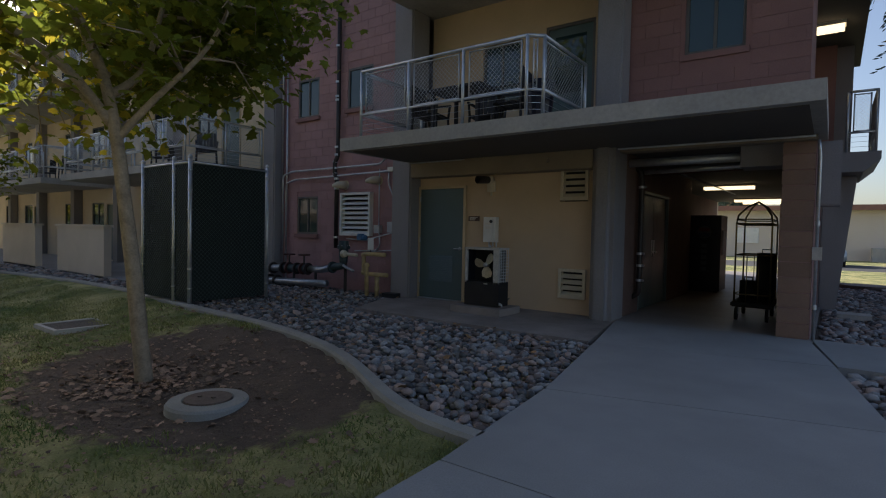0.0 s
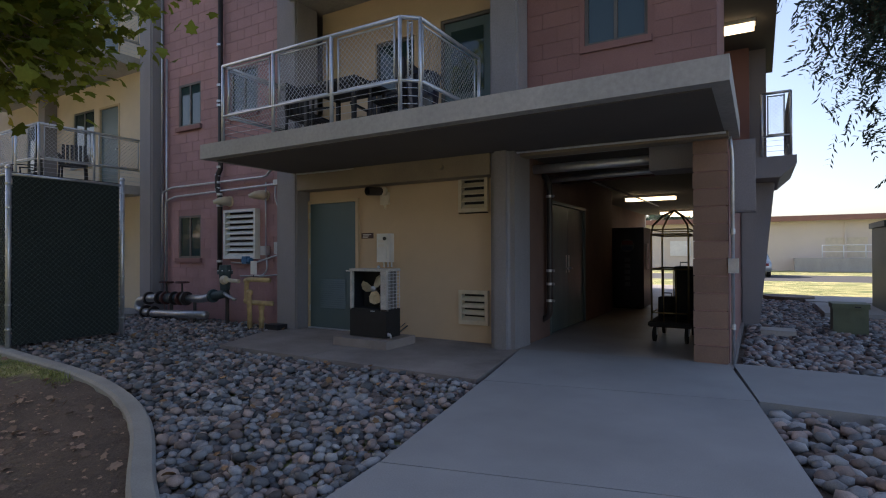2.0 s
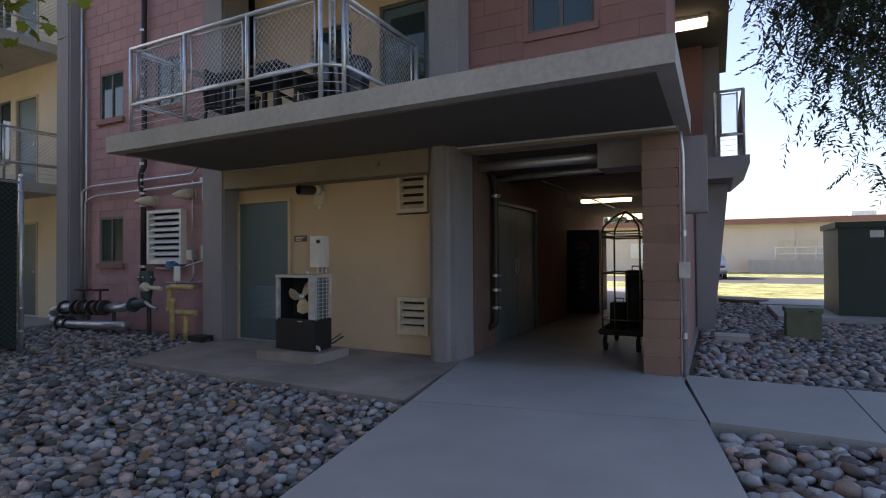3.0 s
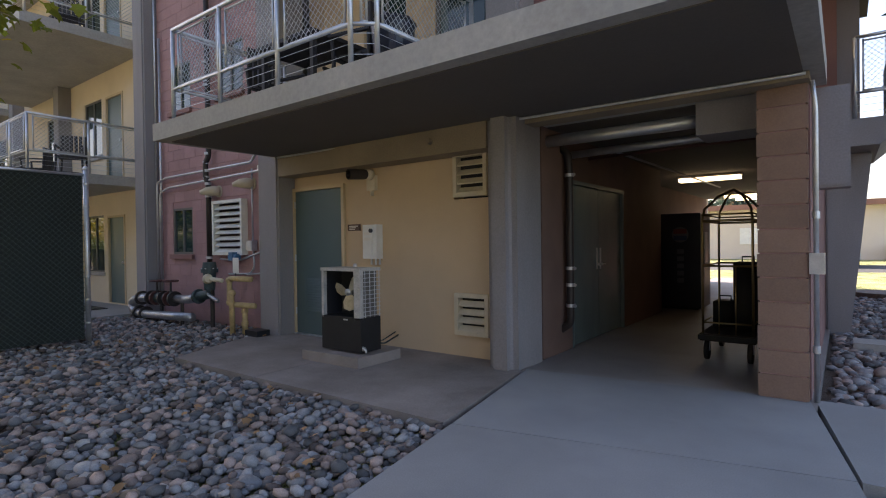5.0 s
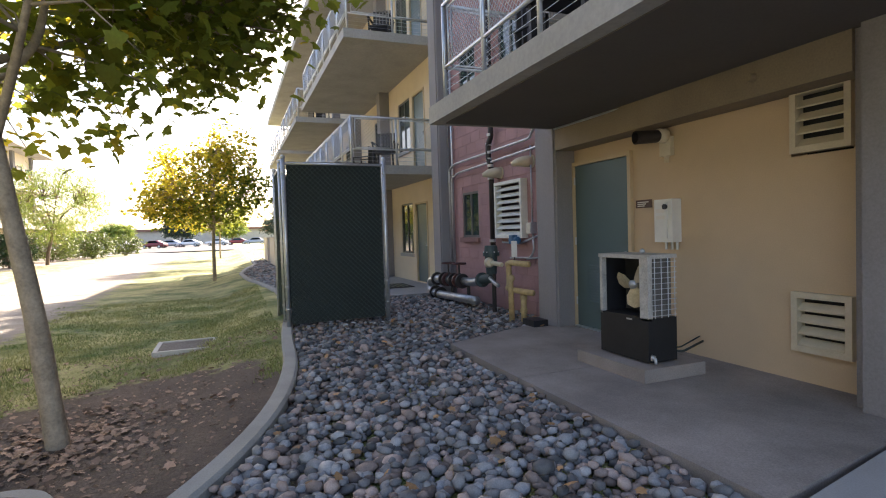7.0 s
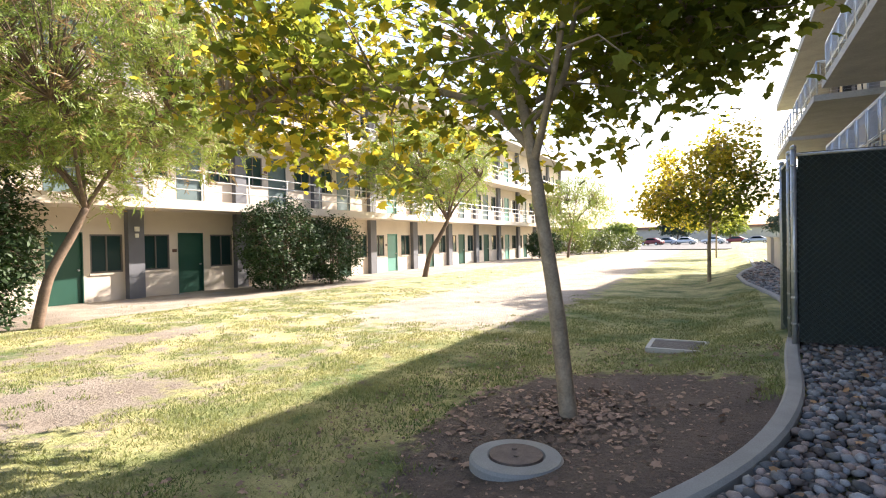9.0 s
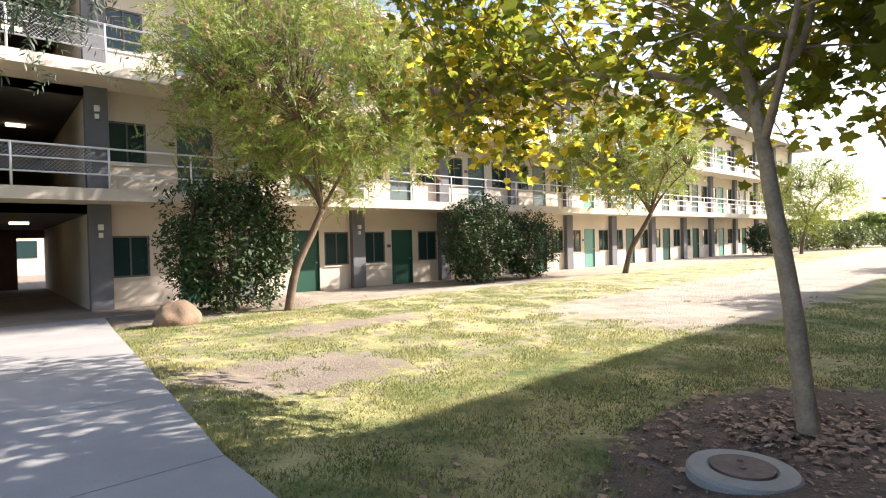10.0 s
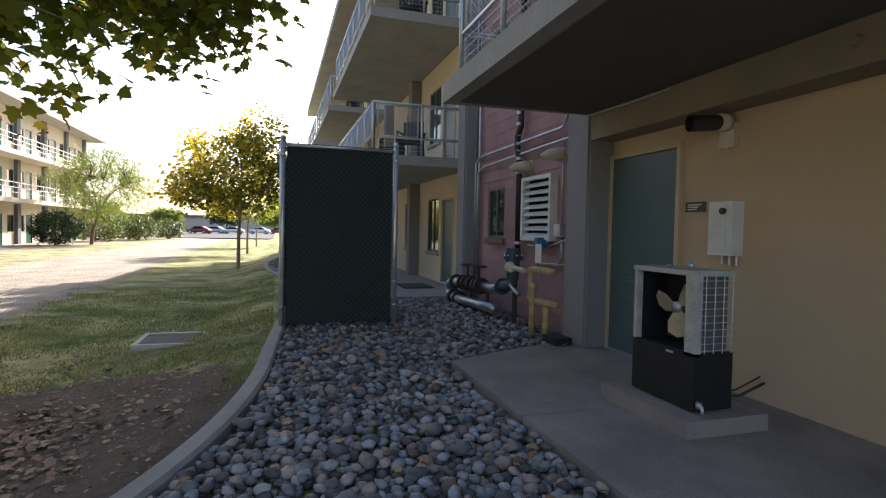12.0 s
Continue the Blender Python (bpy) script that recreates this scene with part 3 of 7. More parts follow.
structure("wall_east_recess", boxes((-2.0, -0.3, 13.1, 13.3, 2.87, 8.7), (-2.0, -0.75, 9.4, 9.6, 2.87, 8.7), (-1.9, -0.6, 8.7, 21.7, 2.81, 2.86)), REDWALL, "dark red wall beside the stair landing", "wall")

# red ground floor wall, courses of large blocks on a mortar bed
RW = [(-11.36, -10.82), (-10.82, -10.03), (-10.03, -9.18), (-9.18, -8.26), (-8.26, -7.42)]
bm = boxes((-11.36, -10.80, 8.16, 8.35, -0.1, 8.7), (-10.05, -7.42, 8.16, 8.35, -0.1, 4.0), (-10.80, -10.05, 8.16, 8.35, -0.1, 1.20), (-10.80, -10.05, 8.16, 8.35, 2.09, 3.97), (-10.80, -10.05, 8.16, 8.35, 4.88, 6.8), (-10.05, -9.10, 8.16, 8.35, 4.0, 8.7), (-9.10, -8.33, 8.16, 8.35, 4.9, 8.7), (-8.33, -7.42, 8.16, 8.35, 4.0, 8.7), (-10.80, -10.05, 8.16, 8.35, 7.7, 8.7))
wall_red = structure("wall_red_west", bm, MORTAR, "plum-red painted block wall", "wall")

# roof
bm = boxes((-37.8, 0.3, 6.3, 22, 8.62, 8.92))
soften(bm, 0.02, 1)
structure("roof", bm, CONCRETE, "flat concrete roof with a wide eave", "roof")
structure("wall_north", boxes((-37.4, -3.75, 21.8, 22, -0.1, 8.6), (-0.5, 0.0, 21.8, 22, 2.7, 8.6), (-3.75, -0.5, 21.8, 22, 2.7, 8.6), (-37.6, -37.4, 8.4, 22, -0.1, 8.6), (-0.2, 0.0, 15, 22, 2.7, 8.6)), TAN, "plain tan outer wall", "wall")

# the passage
structure("wall_passage_west", boxes((-3.17, -2.97, 8.46, 9.28, -0.1, 2.66), (-3.17, -2.97, 9.28, 11.26, 2.12, 2.66), (-3.17, -2.97, 11.26, 13.4, -0.1, 2.66), (-3.9, -3.75, 13.4, 21.8, -0.1, 2.655), (-3.75, -3.17, 13.25, 13.4, -0.1, 2.66)), PASSAGE, "brown-red block passage wall, darkened for shade", "wall")
structure("wall_passage_end", boxes((-1.75, -0.6, 21.6, 21.79, -0.1, 2.655)), PASSAGE, "red block wall beside the passage end, darkened for shade", "wall")
structure("ceiling", boxes((-3.9, -0.45, 8.62, 21.8, 2.655, 2.8)), SOFFIT, "grey passage ceiling, darkened for shade", "ceiling")


# ======== openings and fittings of the near building ========
def cut_wall(bm, x0, x1, z0, z1, y0, y1, holes):
    """A wall along x with rectangular openings (x0, x1, z0, z1) right through it."""
    xs = sorted({x0, x1, *[h[0] for h in holes], *[h[1] for h in holes]})
    for a, b in zip(xs, xs[1:]):
        cut = sorted((h[2], h[3]) for h in holes if h[0] <= a + 1e-6 and h[1] >= b - 1e-6)
        z = z0
        for lo, hi in cut:
            if lo > z + 1e-6:
                box(bm, a, b, y0, y1, z, lo)
            z = max(z, hi)
        if z < z1 - 1e-6:
            box(bm, a, b, y0, y1, z, z1)


def window_parts(x0, x1, z0, z1, y, parent, out=-1, frame_mat=None, sashes=2, sill=True, blind=False):
    """A sliding window in an opening along x; out is the way it faces along y."""
    fm = frame_mat or WINDOWFRAME
    f, d = 0.045, 0.06
    ya, yb = sorted((y, y - out * d))
    bm = boxes((x0, x1, ya, yb, z0, z0 + f), (x0, x1, ya, yb, z1 - f, z1), (x0, x0 + f, ya, yb, z0 + f, z1 - f), (x1 - f, x1, ya, yb, z0 + f, z1 - f))
    w = (x1 - x0 - 2 * f) / sashes
    for i in range(1, sashes):
        xm = x0 + f + w * i
        box(bm, xm - 0.022, xm + 0.022, ya + 0.004, yb - 0.004, z0 + f, z1 - f)
    fr = part("window_frame", bm, fm, parent)
    for i in range(sashes):
        g = boxes((x0 + f + w * i, x0 + f + w * (i + 1), (ya + yb) / 2 - 0.004, (ya + yb) / 2 + 0.004, z0 + f, z1 - f))
        part("pane", g, GLASS, fr)
    if sill:
        sa, sb = sorted((y - out * 0.05, y + out * 0.07))
        part("window_sill", boxes((x0 - 0.05, x1 + 0.05, sa, sb, z0 - 0.09, z0 - 0.004)), REDWALL if sill == "red" else CONCRETE, parent)
    if blind:
        yi = y - out * 0.16
        a, b = sorted((yi, yi - out * 0.02))
        part("blind", boxes((x0, x0 + (x1 - x0) * 0.55, a, b, z0, z1)), CURTAIN, parent)
    # a near-black sheet stands in for the shade of the room
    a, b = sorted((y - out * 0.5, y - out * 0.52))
    part("room_back", boxes((x0 - 0.2, x1 + 0.2, a, b, z0 - 0.2, z1 + 0.2)), DEEP, parent, "near-black sheet standing in for the room's shade")


def window_at(name, x0, x1, z0, z1, y, label, **kw):
    w = thing(name, ((x0 + x1) / 2, y, z0), label, "window", "", "structure")
    inv = Matrix.Translation(w.location).inverted()
    window_parts(x0, x1, z0, z1, y, w, **kw)
    for o in w.children:
        o.matrix_parent_inverse = inv
    return w


window_at("window_1", -10.80, -10.05, 1.20, 2.09, 8.16, "small bronze sliding window in the red wall", sill="red")
window_at("window_2", -10.80, -10.05, 3.97, 4.88, 8.16, "small bronze sliding window, blind coloured teal for a reflection", sill="red", blind=True)
window_at("window_3", -9.10, -8.33, 4.0, 4.9, 8.16, "small bronze sliding window, blind coloured teal for a reflection", sill="red", blind=True)
window_at("window_4", -2.08, -1.30, 3.95, 4.85, 8.14, "bronze sliding window in the dark red wall", sill="red")
window_at("window_5", -5.75, -4.95, 3.6, 4.85, 8.5, "tall bronze window behind the balcony", sill=False, blind=True)
window_at("window_6", -10.80, -10.05, 6.8, 7.7, 8.16, "small bronze sliding window under the eave", sill="red")


def glazed_door(name, x0, x1, z0, z1, y, label):
    d = thing(name, ((x0 + x1) / 2, y, z0), label, "door", "", "structure")
    d.location = (0, 0, 0)
    part("door_frame", boxes((x0, x0 + 0.05, y - 0.03, y + 0.08, z0, z1), (x1 - 0.05, x1, y - 0.03, y + 0.08, z0, z1), (x0 + 0.05, x1 - 0.05, y - 0.03, y + 0.08, z1 - 0.05, z1)), WINDOWFRAME, d)
    part("door_leaf", boxes((x0 + 0.05, x1 - 0.05, y, y + 0.045, z0 + 0.01, z1 - 0.052)), TEALDOOR, d)
    part("pane", boxes((x0 + 0.17, x1 - 0.17, y - 0.01, y - 0.002, z0 + 0.9, z1 - 0.2)), GLASS, d)
    return d


glazed_door("door_2", -4.45, -3.55, 2.87, 4.95, 8.5, "teal balcony door with a glazed upper half")


def louvre(name, x0, x1, z0, z1, y, n, material, label, proud=0.05):
    v = thing(name, (0, 0, 0), label, "vent", "", "")
    f = 0.05
    bm = boxes((x0, x1, y - proud, y + 0.05, z0, z0 + f), (x0, x1, y - proud, y + 0.05, z1 - f, z1), (x0, x0 + f, y - proud, y + 0.05, z0 + f, z1 - f), (x1 - f, x1, y - proud, y + 0.05, z0 + f, z1 - f))
    soften(bm, 0.004, 1)
    part("frame", bm, material, v)
    # near-black sheet, standing for the shade between the slats
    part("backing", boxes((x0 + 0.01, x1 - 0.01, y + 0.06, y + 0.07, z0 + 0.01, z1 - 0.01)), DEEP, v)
    step = (z1 - z0 - 2 * f) / n
    for i in range(n):
        bm = bmesh.new()
        za = z0 + f + i * step
        q = [bm.verts.new(p) for p in ((x0 + f, y - proud + 0.012, za + 0.004), (x1 - f, y - proud + 0.012, za + 0.004), (x1 - f, y + 0.02, za + step * 0.62), (x0 + f, y + 0.02, za + step * 0.62))]
        q2 = [bm.verts.new(c.co + Vector((0, 0.006, -0.012))) for c in q]
        bm.faces.new(q)
        bm.faces.new(q2[::-1])
        for k in range(4):
            bm.faces.new((q[k], q2[k], q2[(k + 1) % 4], q[(k + 1) % 4]))
        bmesh.ops.recalc_face_normals(bm, faces=bm.faces)
        part("slat", bm, material, v)
    return v


louvre("wall_vent", -3.92, -3.45, 1.88, 2.40, 8.1, 4, CREAM, "cream metal wall vent with angled slats")
louvre("wall_vent", -3.92, -3.45, 0.26, 0.75, 8.1, 4, CREAM, "low cream metal wall vent with worn slats")
louvre("wall_vent", -9.18, -8.26, 1.19, 2.14, 8.10, 8, WHITEPAINT, "large white metal louvre on the red wall", 0.07)

# service door
d = thing("door_1", (0, 0, 0), "closed teal steel service door with a low louvre", "door", "", "structure")
x0, x1, zt = DOOR
part("door_frame", boxes((x0 - 0.05, x0, 8.055, 8.2, 0, zt + 0.05), (x1, x1 + 0.05, 8.055, 8.2, 0, zt + 0.05), (x0, x1, 8.055, 8.2, zt, zt + 0.05)), FRAMEPAINT, d, "cream painted steel frame")
leaf = part("door_leaf", boxes((x0 + 0.004, x1 - 0.004, 8.085, 8.13, 0.012, zt - 0.004)), TEALDOOR, d)
for i in range(14):
    z = 0.36 + i * 0.036
    bm = bmesh.new()
    q = [bm.verts.new(p) for p in ((x0 + 0.24, 8.072, z), (x1 - 0.24, 8.072, z), (x1 - 0.24, 8.084, z + 0.024), (x0 + 0.24, 8.084, z + 0.024), (x0 + 0.24, 8.084, z - 0.002), (x1 - 0.24, 8.084, z - 0.002))]
    for f in ((0, 1, 2, 3), (0, 4, 5, 1), (0, 3, 4), (1, 5, 2)):
        bm.faces.new([q[k] for k in f])
    part("louvre_slat", bm, TEALDOOR, leaf)
part("threshold", boxes((x0, x1, 8.03, 8.2, 0.002, 0.02)), GALV, d, "worn metal threshold")
bm = bmesh.new()
cyl(bm, (x1 - 0.07, 8.085, 1.0), (x1 - 0.07, 8.06, 1.0), 0.03)
tube(bm, bend([(x1 - 0.07, 8.07, 1.0), (x1 - 0.07, 8.03, 1.0), (x1 - 0.18, 8.03, 1.0)], 0.015), 0.009, 8)
part("door_handle", bm, GALV, d, "steel lever handle", True)
for z in (0.3, 1.1, 1.9):
    bm = bmesh.new()
    cyl(bm, (x0 - 0.002, 8.075, z), (x0 - 0.002, 8.075, z + 0.1), 0.012)
    part("hinge", bm, GALV, d)

# sign, disconnect, horn
s = thing("door_sign", (0, 0, 0), "small brown engraved room sign", "sign")
part("plate", boxes((-5.76, -5.52, 8.09, 8.099, 1.53, 1.62)), SIGNMAT, s)
for i, (a, b, z) in enumerate(((-5.73, -5.56, 1.588), (-5.73, -5.60, 1.567), (-5.73, -5.62, 1.546))):
    part("lettering", boxes((a, b, 8.086, 8.089, z, z + 0.011)), SIGNTEXT, s)
bx = thing("disconnect_box", (0, 0, 0), "white weathered electrical disconnect box", "electrical box")
bm = boxes((-5.36, -5.11, 7.98, 8.1, 1.15, 1.60))
soften(bm, 0.02, 3)
part("body", bm, WHITEPAINT, bx)
bm = boxes((-5.345, -5.17, 7.965, 7.982, 1.19, 1.57))
soften(bm, 0.008, 2)
part("cover", bm, WHITEPAINT, bx)
bm = bmesh.new()
cyl(bm, (-5.19, 7.97, 1.52), (-5.19, 7.945, 1.52), 0.028)
part("knob", bm, DARKBOX, bx)
for i in range(2):
    part("warning_label", boxes((-5.32, -5.2, 7.9615, 7.964, 1.46 - i * 0.07, 1.5 - i * 0.07)), SIGNTEXT, bx)
for x in (-5.28, -5.2, -5.13):
    bm = bmesh.new()
    cyl(bm, (x, 8.06, 1.15), (x, 8.06, 1.07), 0.014)
    part("conduit_stub", bm, GALV, bx)
hn = thing("horn_siren", (0, 0, 0), "cream wall-mounted exhaust horn with a dark mouth", "horn")
bm = boxes((-5.34, -5.19, 8.045, 8.1, 1.99, 2.33))
bmesh.ops.bevel(bm, geom=[e for e in bm.edges if abs(e.verts[0].co.y - e.verts[1].co.y) > 0.02], offset=0.07, segments=5, affect="EDGES")
part("back_plate", bm, CREAM, hn)
bm = bmesh.new()
cyl(bm, (-5.26, 8.05, 2.27), (-5.34, 7.72, 2.25), 0.065, 0.07, 18, False)
cyl(bm, (-5.34, 7.72, 2.25), (-5.26, 8.03, 2.27), 0.06, 0.055, 18, False)
part("barrel", bm, BLACKPIPE, hn, "dark metal barrel", True)
bm = bmesh.new()
cyl(bm, (-5.262, 8.045, 2.268), (-5.255, 7.955, 2.265), 0.075, seg=18)
part("collar", bm, CREAM, hn, smooth=True)

# condenser unit on its plinth
pl = thing("equipment_plinth", (0, 0, 0), "low concrete plinth under the condenser", "plinth")
bm = boxes((-5.31, -4.38, 6.92, 7.6, 0.006, 0.12))
soften(bm, 0.02, 2)
part("block", bm, PADMAT, pl)
ac = thing("condenser_unit", (0, 0, 0), "worn white and black condenser with its fan grille missing", "air conditioner")
AX0, AX1, AY0, AY1 = -5.14, -4.50, 7.08, 7.40
bm = boxes((AX0, AX1, AY0, AY1, 0.135, 0.52))
soften(bm, 0.03, 3)
part("base_panel", bm, mat("matt_black_enamel", (0.012, 0.012, 0.014), 0.6, vary=0.4, scale=7, fine=80, bump=0.08, bump_size=0.002), ac, "scuffed black base panel")
ACWHITE = mat("chipped_white_enamel", (0.52, 0.50, 0.46), 0.5, vary=0.35, scale=9, fine=70, bump=0.1, bump_size=0.002)
part("back_panel", boxes((AX0 + 0.01, AX1 - 0.08, AY1 - 0.02, AY1, 0.52, 1.04)), DEEP, ac)
bm = boxes((AX0 - 0.005, AX1 + 0.005, AY0 - 0.01, AY1 + 0.005, 1.04, 1.075))
soften(bm, 0.012, 2)
part("top_cover", bm, ACWHITE, ac)
for a, b in ((AX0, AX0 + 0.035), (AX1 - 0.1, AX1)):
    bm = boxes((a, b, AY0, AY0 + 0.05, 0.5, 1.04))
    soften(bm, 0.008, 2)
    part("corner_post", bm, ACWHITE, ac, "chipped white corner post")
part("side_panel", boxes((AX0, AX0 + 0.015, AY0 + 0.05, AY1 - 0.02, 0.52, 1.04)), DARKBOX, ac)
part("coil", boxes((AX1 - 0.06, AX1 - 0.03, AY0 + 0.06, AY1 - 0.03, 0.52, 1.035)), COIL, ac, "dusty finned coil")
for i in range(11):
    bm = bmesh.new()
    z = 0.54 + i * 0.047
    cyl(bm, (AX1 + 0.003, AY0 + 0.05, z), (AX1 + 0.003, AY1, z), 0.0035, seg=6)
    part("grille_wire", bm, GALV, ac)
for i in range(4):
    bm = bmesh.new()
    y = AY0 + 0.07 + i * 0.075
    cyl(bm, (AX1 + 0.008, y, 0.52), (AX1 + 0.008, y, 1.04), 0.0035, seg=6)
    part("grille_wire", bm, GALV, ac)
bm = bmesh.new()
cyl(bm, (-4.815, AY0 + 0.10, 0.79), (-4.815, AY0 + 0.2, 0.79), 0.04, seg=16)
hub = part("fan_hub", bm, GALV, ac, smooth=True)
for ang in (55, 172, 285):
    bm = bmesh.new()
    prof = ((0.03, -0.03), (0.09, -0.075), (0.17, -0.085), (0.215, -0.03), (0.21, 0.04), (0.15, 0.07), (0.08, 0.055), (0.03, 0.03))
    top = []
    for u, w in prof:
        a = radians(ang)
        top.append(bm.verts.new((-4.815 + u * math.cos(a) - w * math.sin(a), AY0 + 0.12 + w * 0.45, 0.79 + u * math.sin(a) + w * math.cos(a))))
    bot = [bm.verts.new(v.co + Vector((0, 0.004, 0))) for v in top]
    bm.faces.new(top)
    bm.faces.new(bot[::-1])
    for k in range(len(top)):
        bm.faces.new((top[k], bot[k], bot[(k + 1) % len(top)], top[(k + 1) % len(top)]))
    bmesh.ops.recalc_face_normals(bm, faces=bm.faces)
    part("fan_blade", bm, FAN, hub)
part("name_plate", boxes((-4.77, -4.70, AY0 - 0.004, AY0 - 0.001, 0.485, 0.5)), GALV, ac)
bm = bmesh.new()
tube(bm, bend([(AX1 - 0.2, 7.38, 0.22), (AX1 - 0.2, 7.48, 0.2), (AX1 - 0.26, 7.7, 0.16), (AX1 - 0.4, 8.1, 0.2)], 0.04), 0.007, 8)
tube(bm, bend([(AX1 - 0.16, 7.38, 0.2), (AX1 - 0.16, 7.5, 0.17), (AX1 - 0.22, 7.7, 0.13), (AX1 - 0.36, 8.1, 0.16)], 0.04), 0.011, 8)
part("refrigerant_line", bm, GREENCAST, ac, "thin insulated refrigerant lines", True)
bm = bmesh.new()
tube(bm, bend([(AX1 - 0.02, 7.12, 0.2), (AX1 + 0.06, 7.10, 0.18), (AX1 + 0.06, 7.10, 0.14)], 0.02), 0.013, 8)
cyl(bm, (AX1 + 0.02, 7.11, 0.2), (AX1 + 0.02, 7.11, 0.16), 0.022)
part("valve", bm, GALV, ac, smooth=True)
bm = bmesh.new()
bmesh.ops.create_uvsphere(bm, u_segments=10, v_segments=6, radius=0.025, matrix=pose(-4.8, 7.3, 1.095))
part("cap", bm, GALV, ac, smooth=True)


# ---- pipes and meters at the red wall ----
def pipe(name, pts, r, material, label, category="pipe", corner=0.08, flanges=(), seg=12):
    p = thing(name, (0, 0, 0), label, category)
    bm = bmesh.new()
    tube(bm, bend(pts, corner) if len(pts) > 2 else pts, r, seg)
    part("run", bm, material, p, smooth=True)
    for a, b, rr in flanges:
        bm = bmesh.new()
        cyl(bm, a, b, rr, seg=14)
        part("coupling", bm, material, p)
    return p


pipe("conduit", [(-11.24, 8.06, 0.3), (-11.24, 8.06, 2.62), (-10.9, 8.06, 2.70), (-8.0, 8.06, 2.72), (-7.5, 7.9, 2.95), (-7.4, 7.75, 3.0)], 0.022, GALV, "galvanised conduit along the red wall", "conduit")
pipe("conduit", [(-11.12, 8.06, 0.3), (-11.12, 8.06, 2.42), (-10.8, 8.06, 2.50), (-7.75, 8.06, 2.56), (-7.62, 8.0, 2.60)], 0.02, GALV, "galvanised conduit along the red wall", "conduit")
pipe("conduit", [(-11.3, 8.08, 2.3), (-11.3, 8.08, 8.5)], 0.02, GALV, "thin galvanised conduit up the red wall", "conduit")
rp = thing("drain_pipe", (0, 0, 0), "black-brown iron riser pipe with steel couplings", "pipe")
bm = bmesh.new()
tube(bm, bend([(-9.32, 8.06, 0.9), (-9.32, 8.06, 2.46), (-9.37, 8.04, 2.58), (-9.37, 8.04, 2.84), (-9.30, 8.06, 2.96), (-9.30, 8.06, 8.5)], 0.04), 0.048, 14)
part("run", bm, BLACKPIPE, rp, smooth=True)
for z in (1.12, 2.22, 2.44, 2.56, 2.68, 2.82, 2.98, 3.15, 4.2, 4.28, 4.6, 5.4):
    bm = bmesh.new()
    xx = -9.37 if 2.5 < z < 2.9 else -9.315
    cyl(bm, (xx, 8.05, z), (xx, 8.05, z + 0.045), 0.056, seg=14)
    part("coupling", bm, GALV, rp, "bright steel coupling")
for i, (x, z) in enumerate(((-9.12, 2.32), (-8.10, 2.38))):
    v = thing("dryer_vent", (0, 0, 0), "cream round hooded wall vent", "vent", "round wall vents")
    bm = bmesh.new()
    cyl(bm, (x, 8.16, z), (x, 8.13, z), 0.105, seg=20)
    part("flange", bm, CREAM, v)
    bm = bmesh.new()
    tube(bm, [(x, 8.14, z), (x - 0.02, 8.04, z), (x - 0.05, 7.93, z - 0.01), (x - 0.10, 7.84, z - 0.035)], [0.092, 0.09, 0.07, 0.032], 16)
    part("hood", bm, CREAM, v, smooth=True)
bl = thing("emergency_light", (0, 0, 0), "small white box fitting on a grey conduit", "light fitting")
bm = boxes((-7.72, -7.56, 7.98, 8.1, 2.54, 2.63))
soften(bm, 0.012, 2)
part("body", bm, WHITEPAINT, bl)
pipe("conduit", [(-7.78, 8.1, 2.62), (-7.78, 8.08, 2.3), (-7.56, 8.08, 1.9), (-7.54, 8.08, 1.3), (-8.4, 8.08, 1.1), (-9.0, 8.08, 1.12)], 0.016, GALV, "thin grey conduit dropping to a junction box", "conduit", 0.1)
pipe("conduit", [(-7.52, 8.08, 1.2), (-7.53, 8.08, 0.92), (-8.2, 8.08, 0.86)], 0.014, GALV, "thin grey conduit under the louvre", "conduit", 0.1)
jb = thing("junction_box", (0, 0, 0), "grey junction box with a blue side", "electrical box")
bm = boxes((-7.72, -7.58, 8.0, 8.1, 1.28, 1.5))
soften(bm, 0.008, 2)
part("body", bm, GALV, jb)
part("conduit_hub", boxes((-7.575, -7.53, 8.02, 8.09, 1.26, 1.48)), BLUEPAINT, jb)
pr = thing("pressure_switch", (0, 0, 0), "small blue pressure switch on the louvre sill", "meter")
bm = bmesh.new()
cyl(bm, (-8.55, 8.0, 1.16), (-8.33, 8.0, 1.16), 0.055, seg=14)
box(bm, -8.52, -8.4, 7.94, 8.06, 1.1, 1.24)
soften(bm, 0.008, 1)
part("body", bm, BLUEPAINT, pr)

gm = thing("gas_pipe", (0, 0, 0), "yellow painted gas pipe with two legs in the rocks", "pipe")
for pts in ([(-7.45, 7.66, 0.83), (-8.04, 7.66, 0.83), (-8.04, 7.66, 0.42), (-7.42, 7.7, 0.42)], [(-7.92, 7.62, 0.62), (-7.92, 7.62, 0.5), (-7.90, 7.62, -0.08)], [(-7.72, 7.72, 0.42), (-7.72, 7.72, -0.08)]):
    bm = bmesh.new()
    tube(bm, bend(pts, 0.06) if len(pts) > 2 else pts, 0.043, 14)
    part("pipe_run", bm, YELLOWPIPE, gm, smooth=True)
for p in ((-8.04, 7.66, 0.8), (-8.04, 7.66, 0.45), (-7.92, 7.63, 0.6)):
    bm = bmesh.new()
    bmesh.ops.create_uvsphere(bm, u_segments=14, v_segments=8, radius=0.058, matrix=pose(*p))
    part("elbow", bm, YELLOWPIPE, gm, smooth=True)
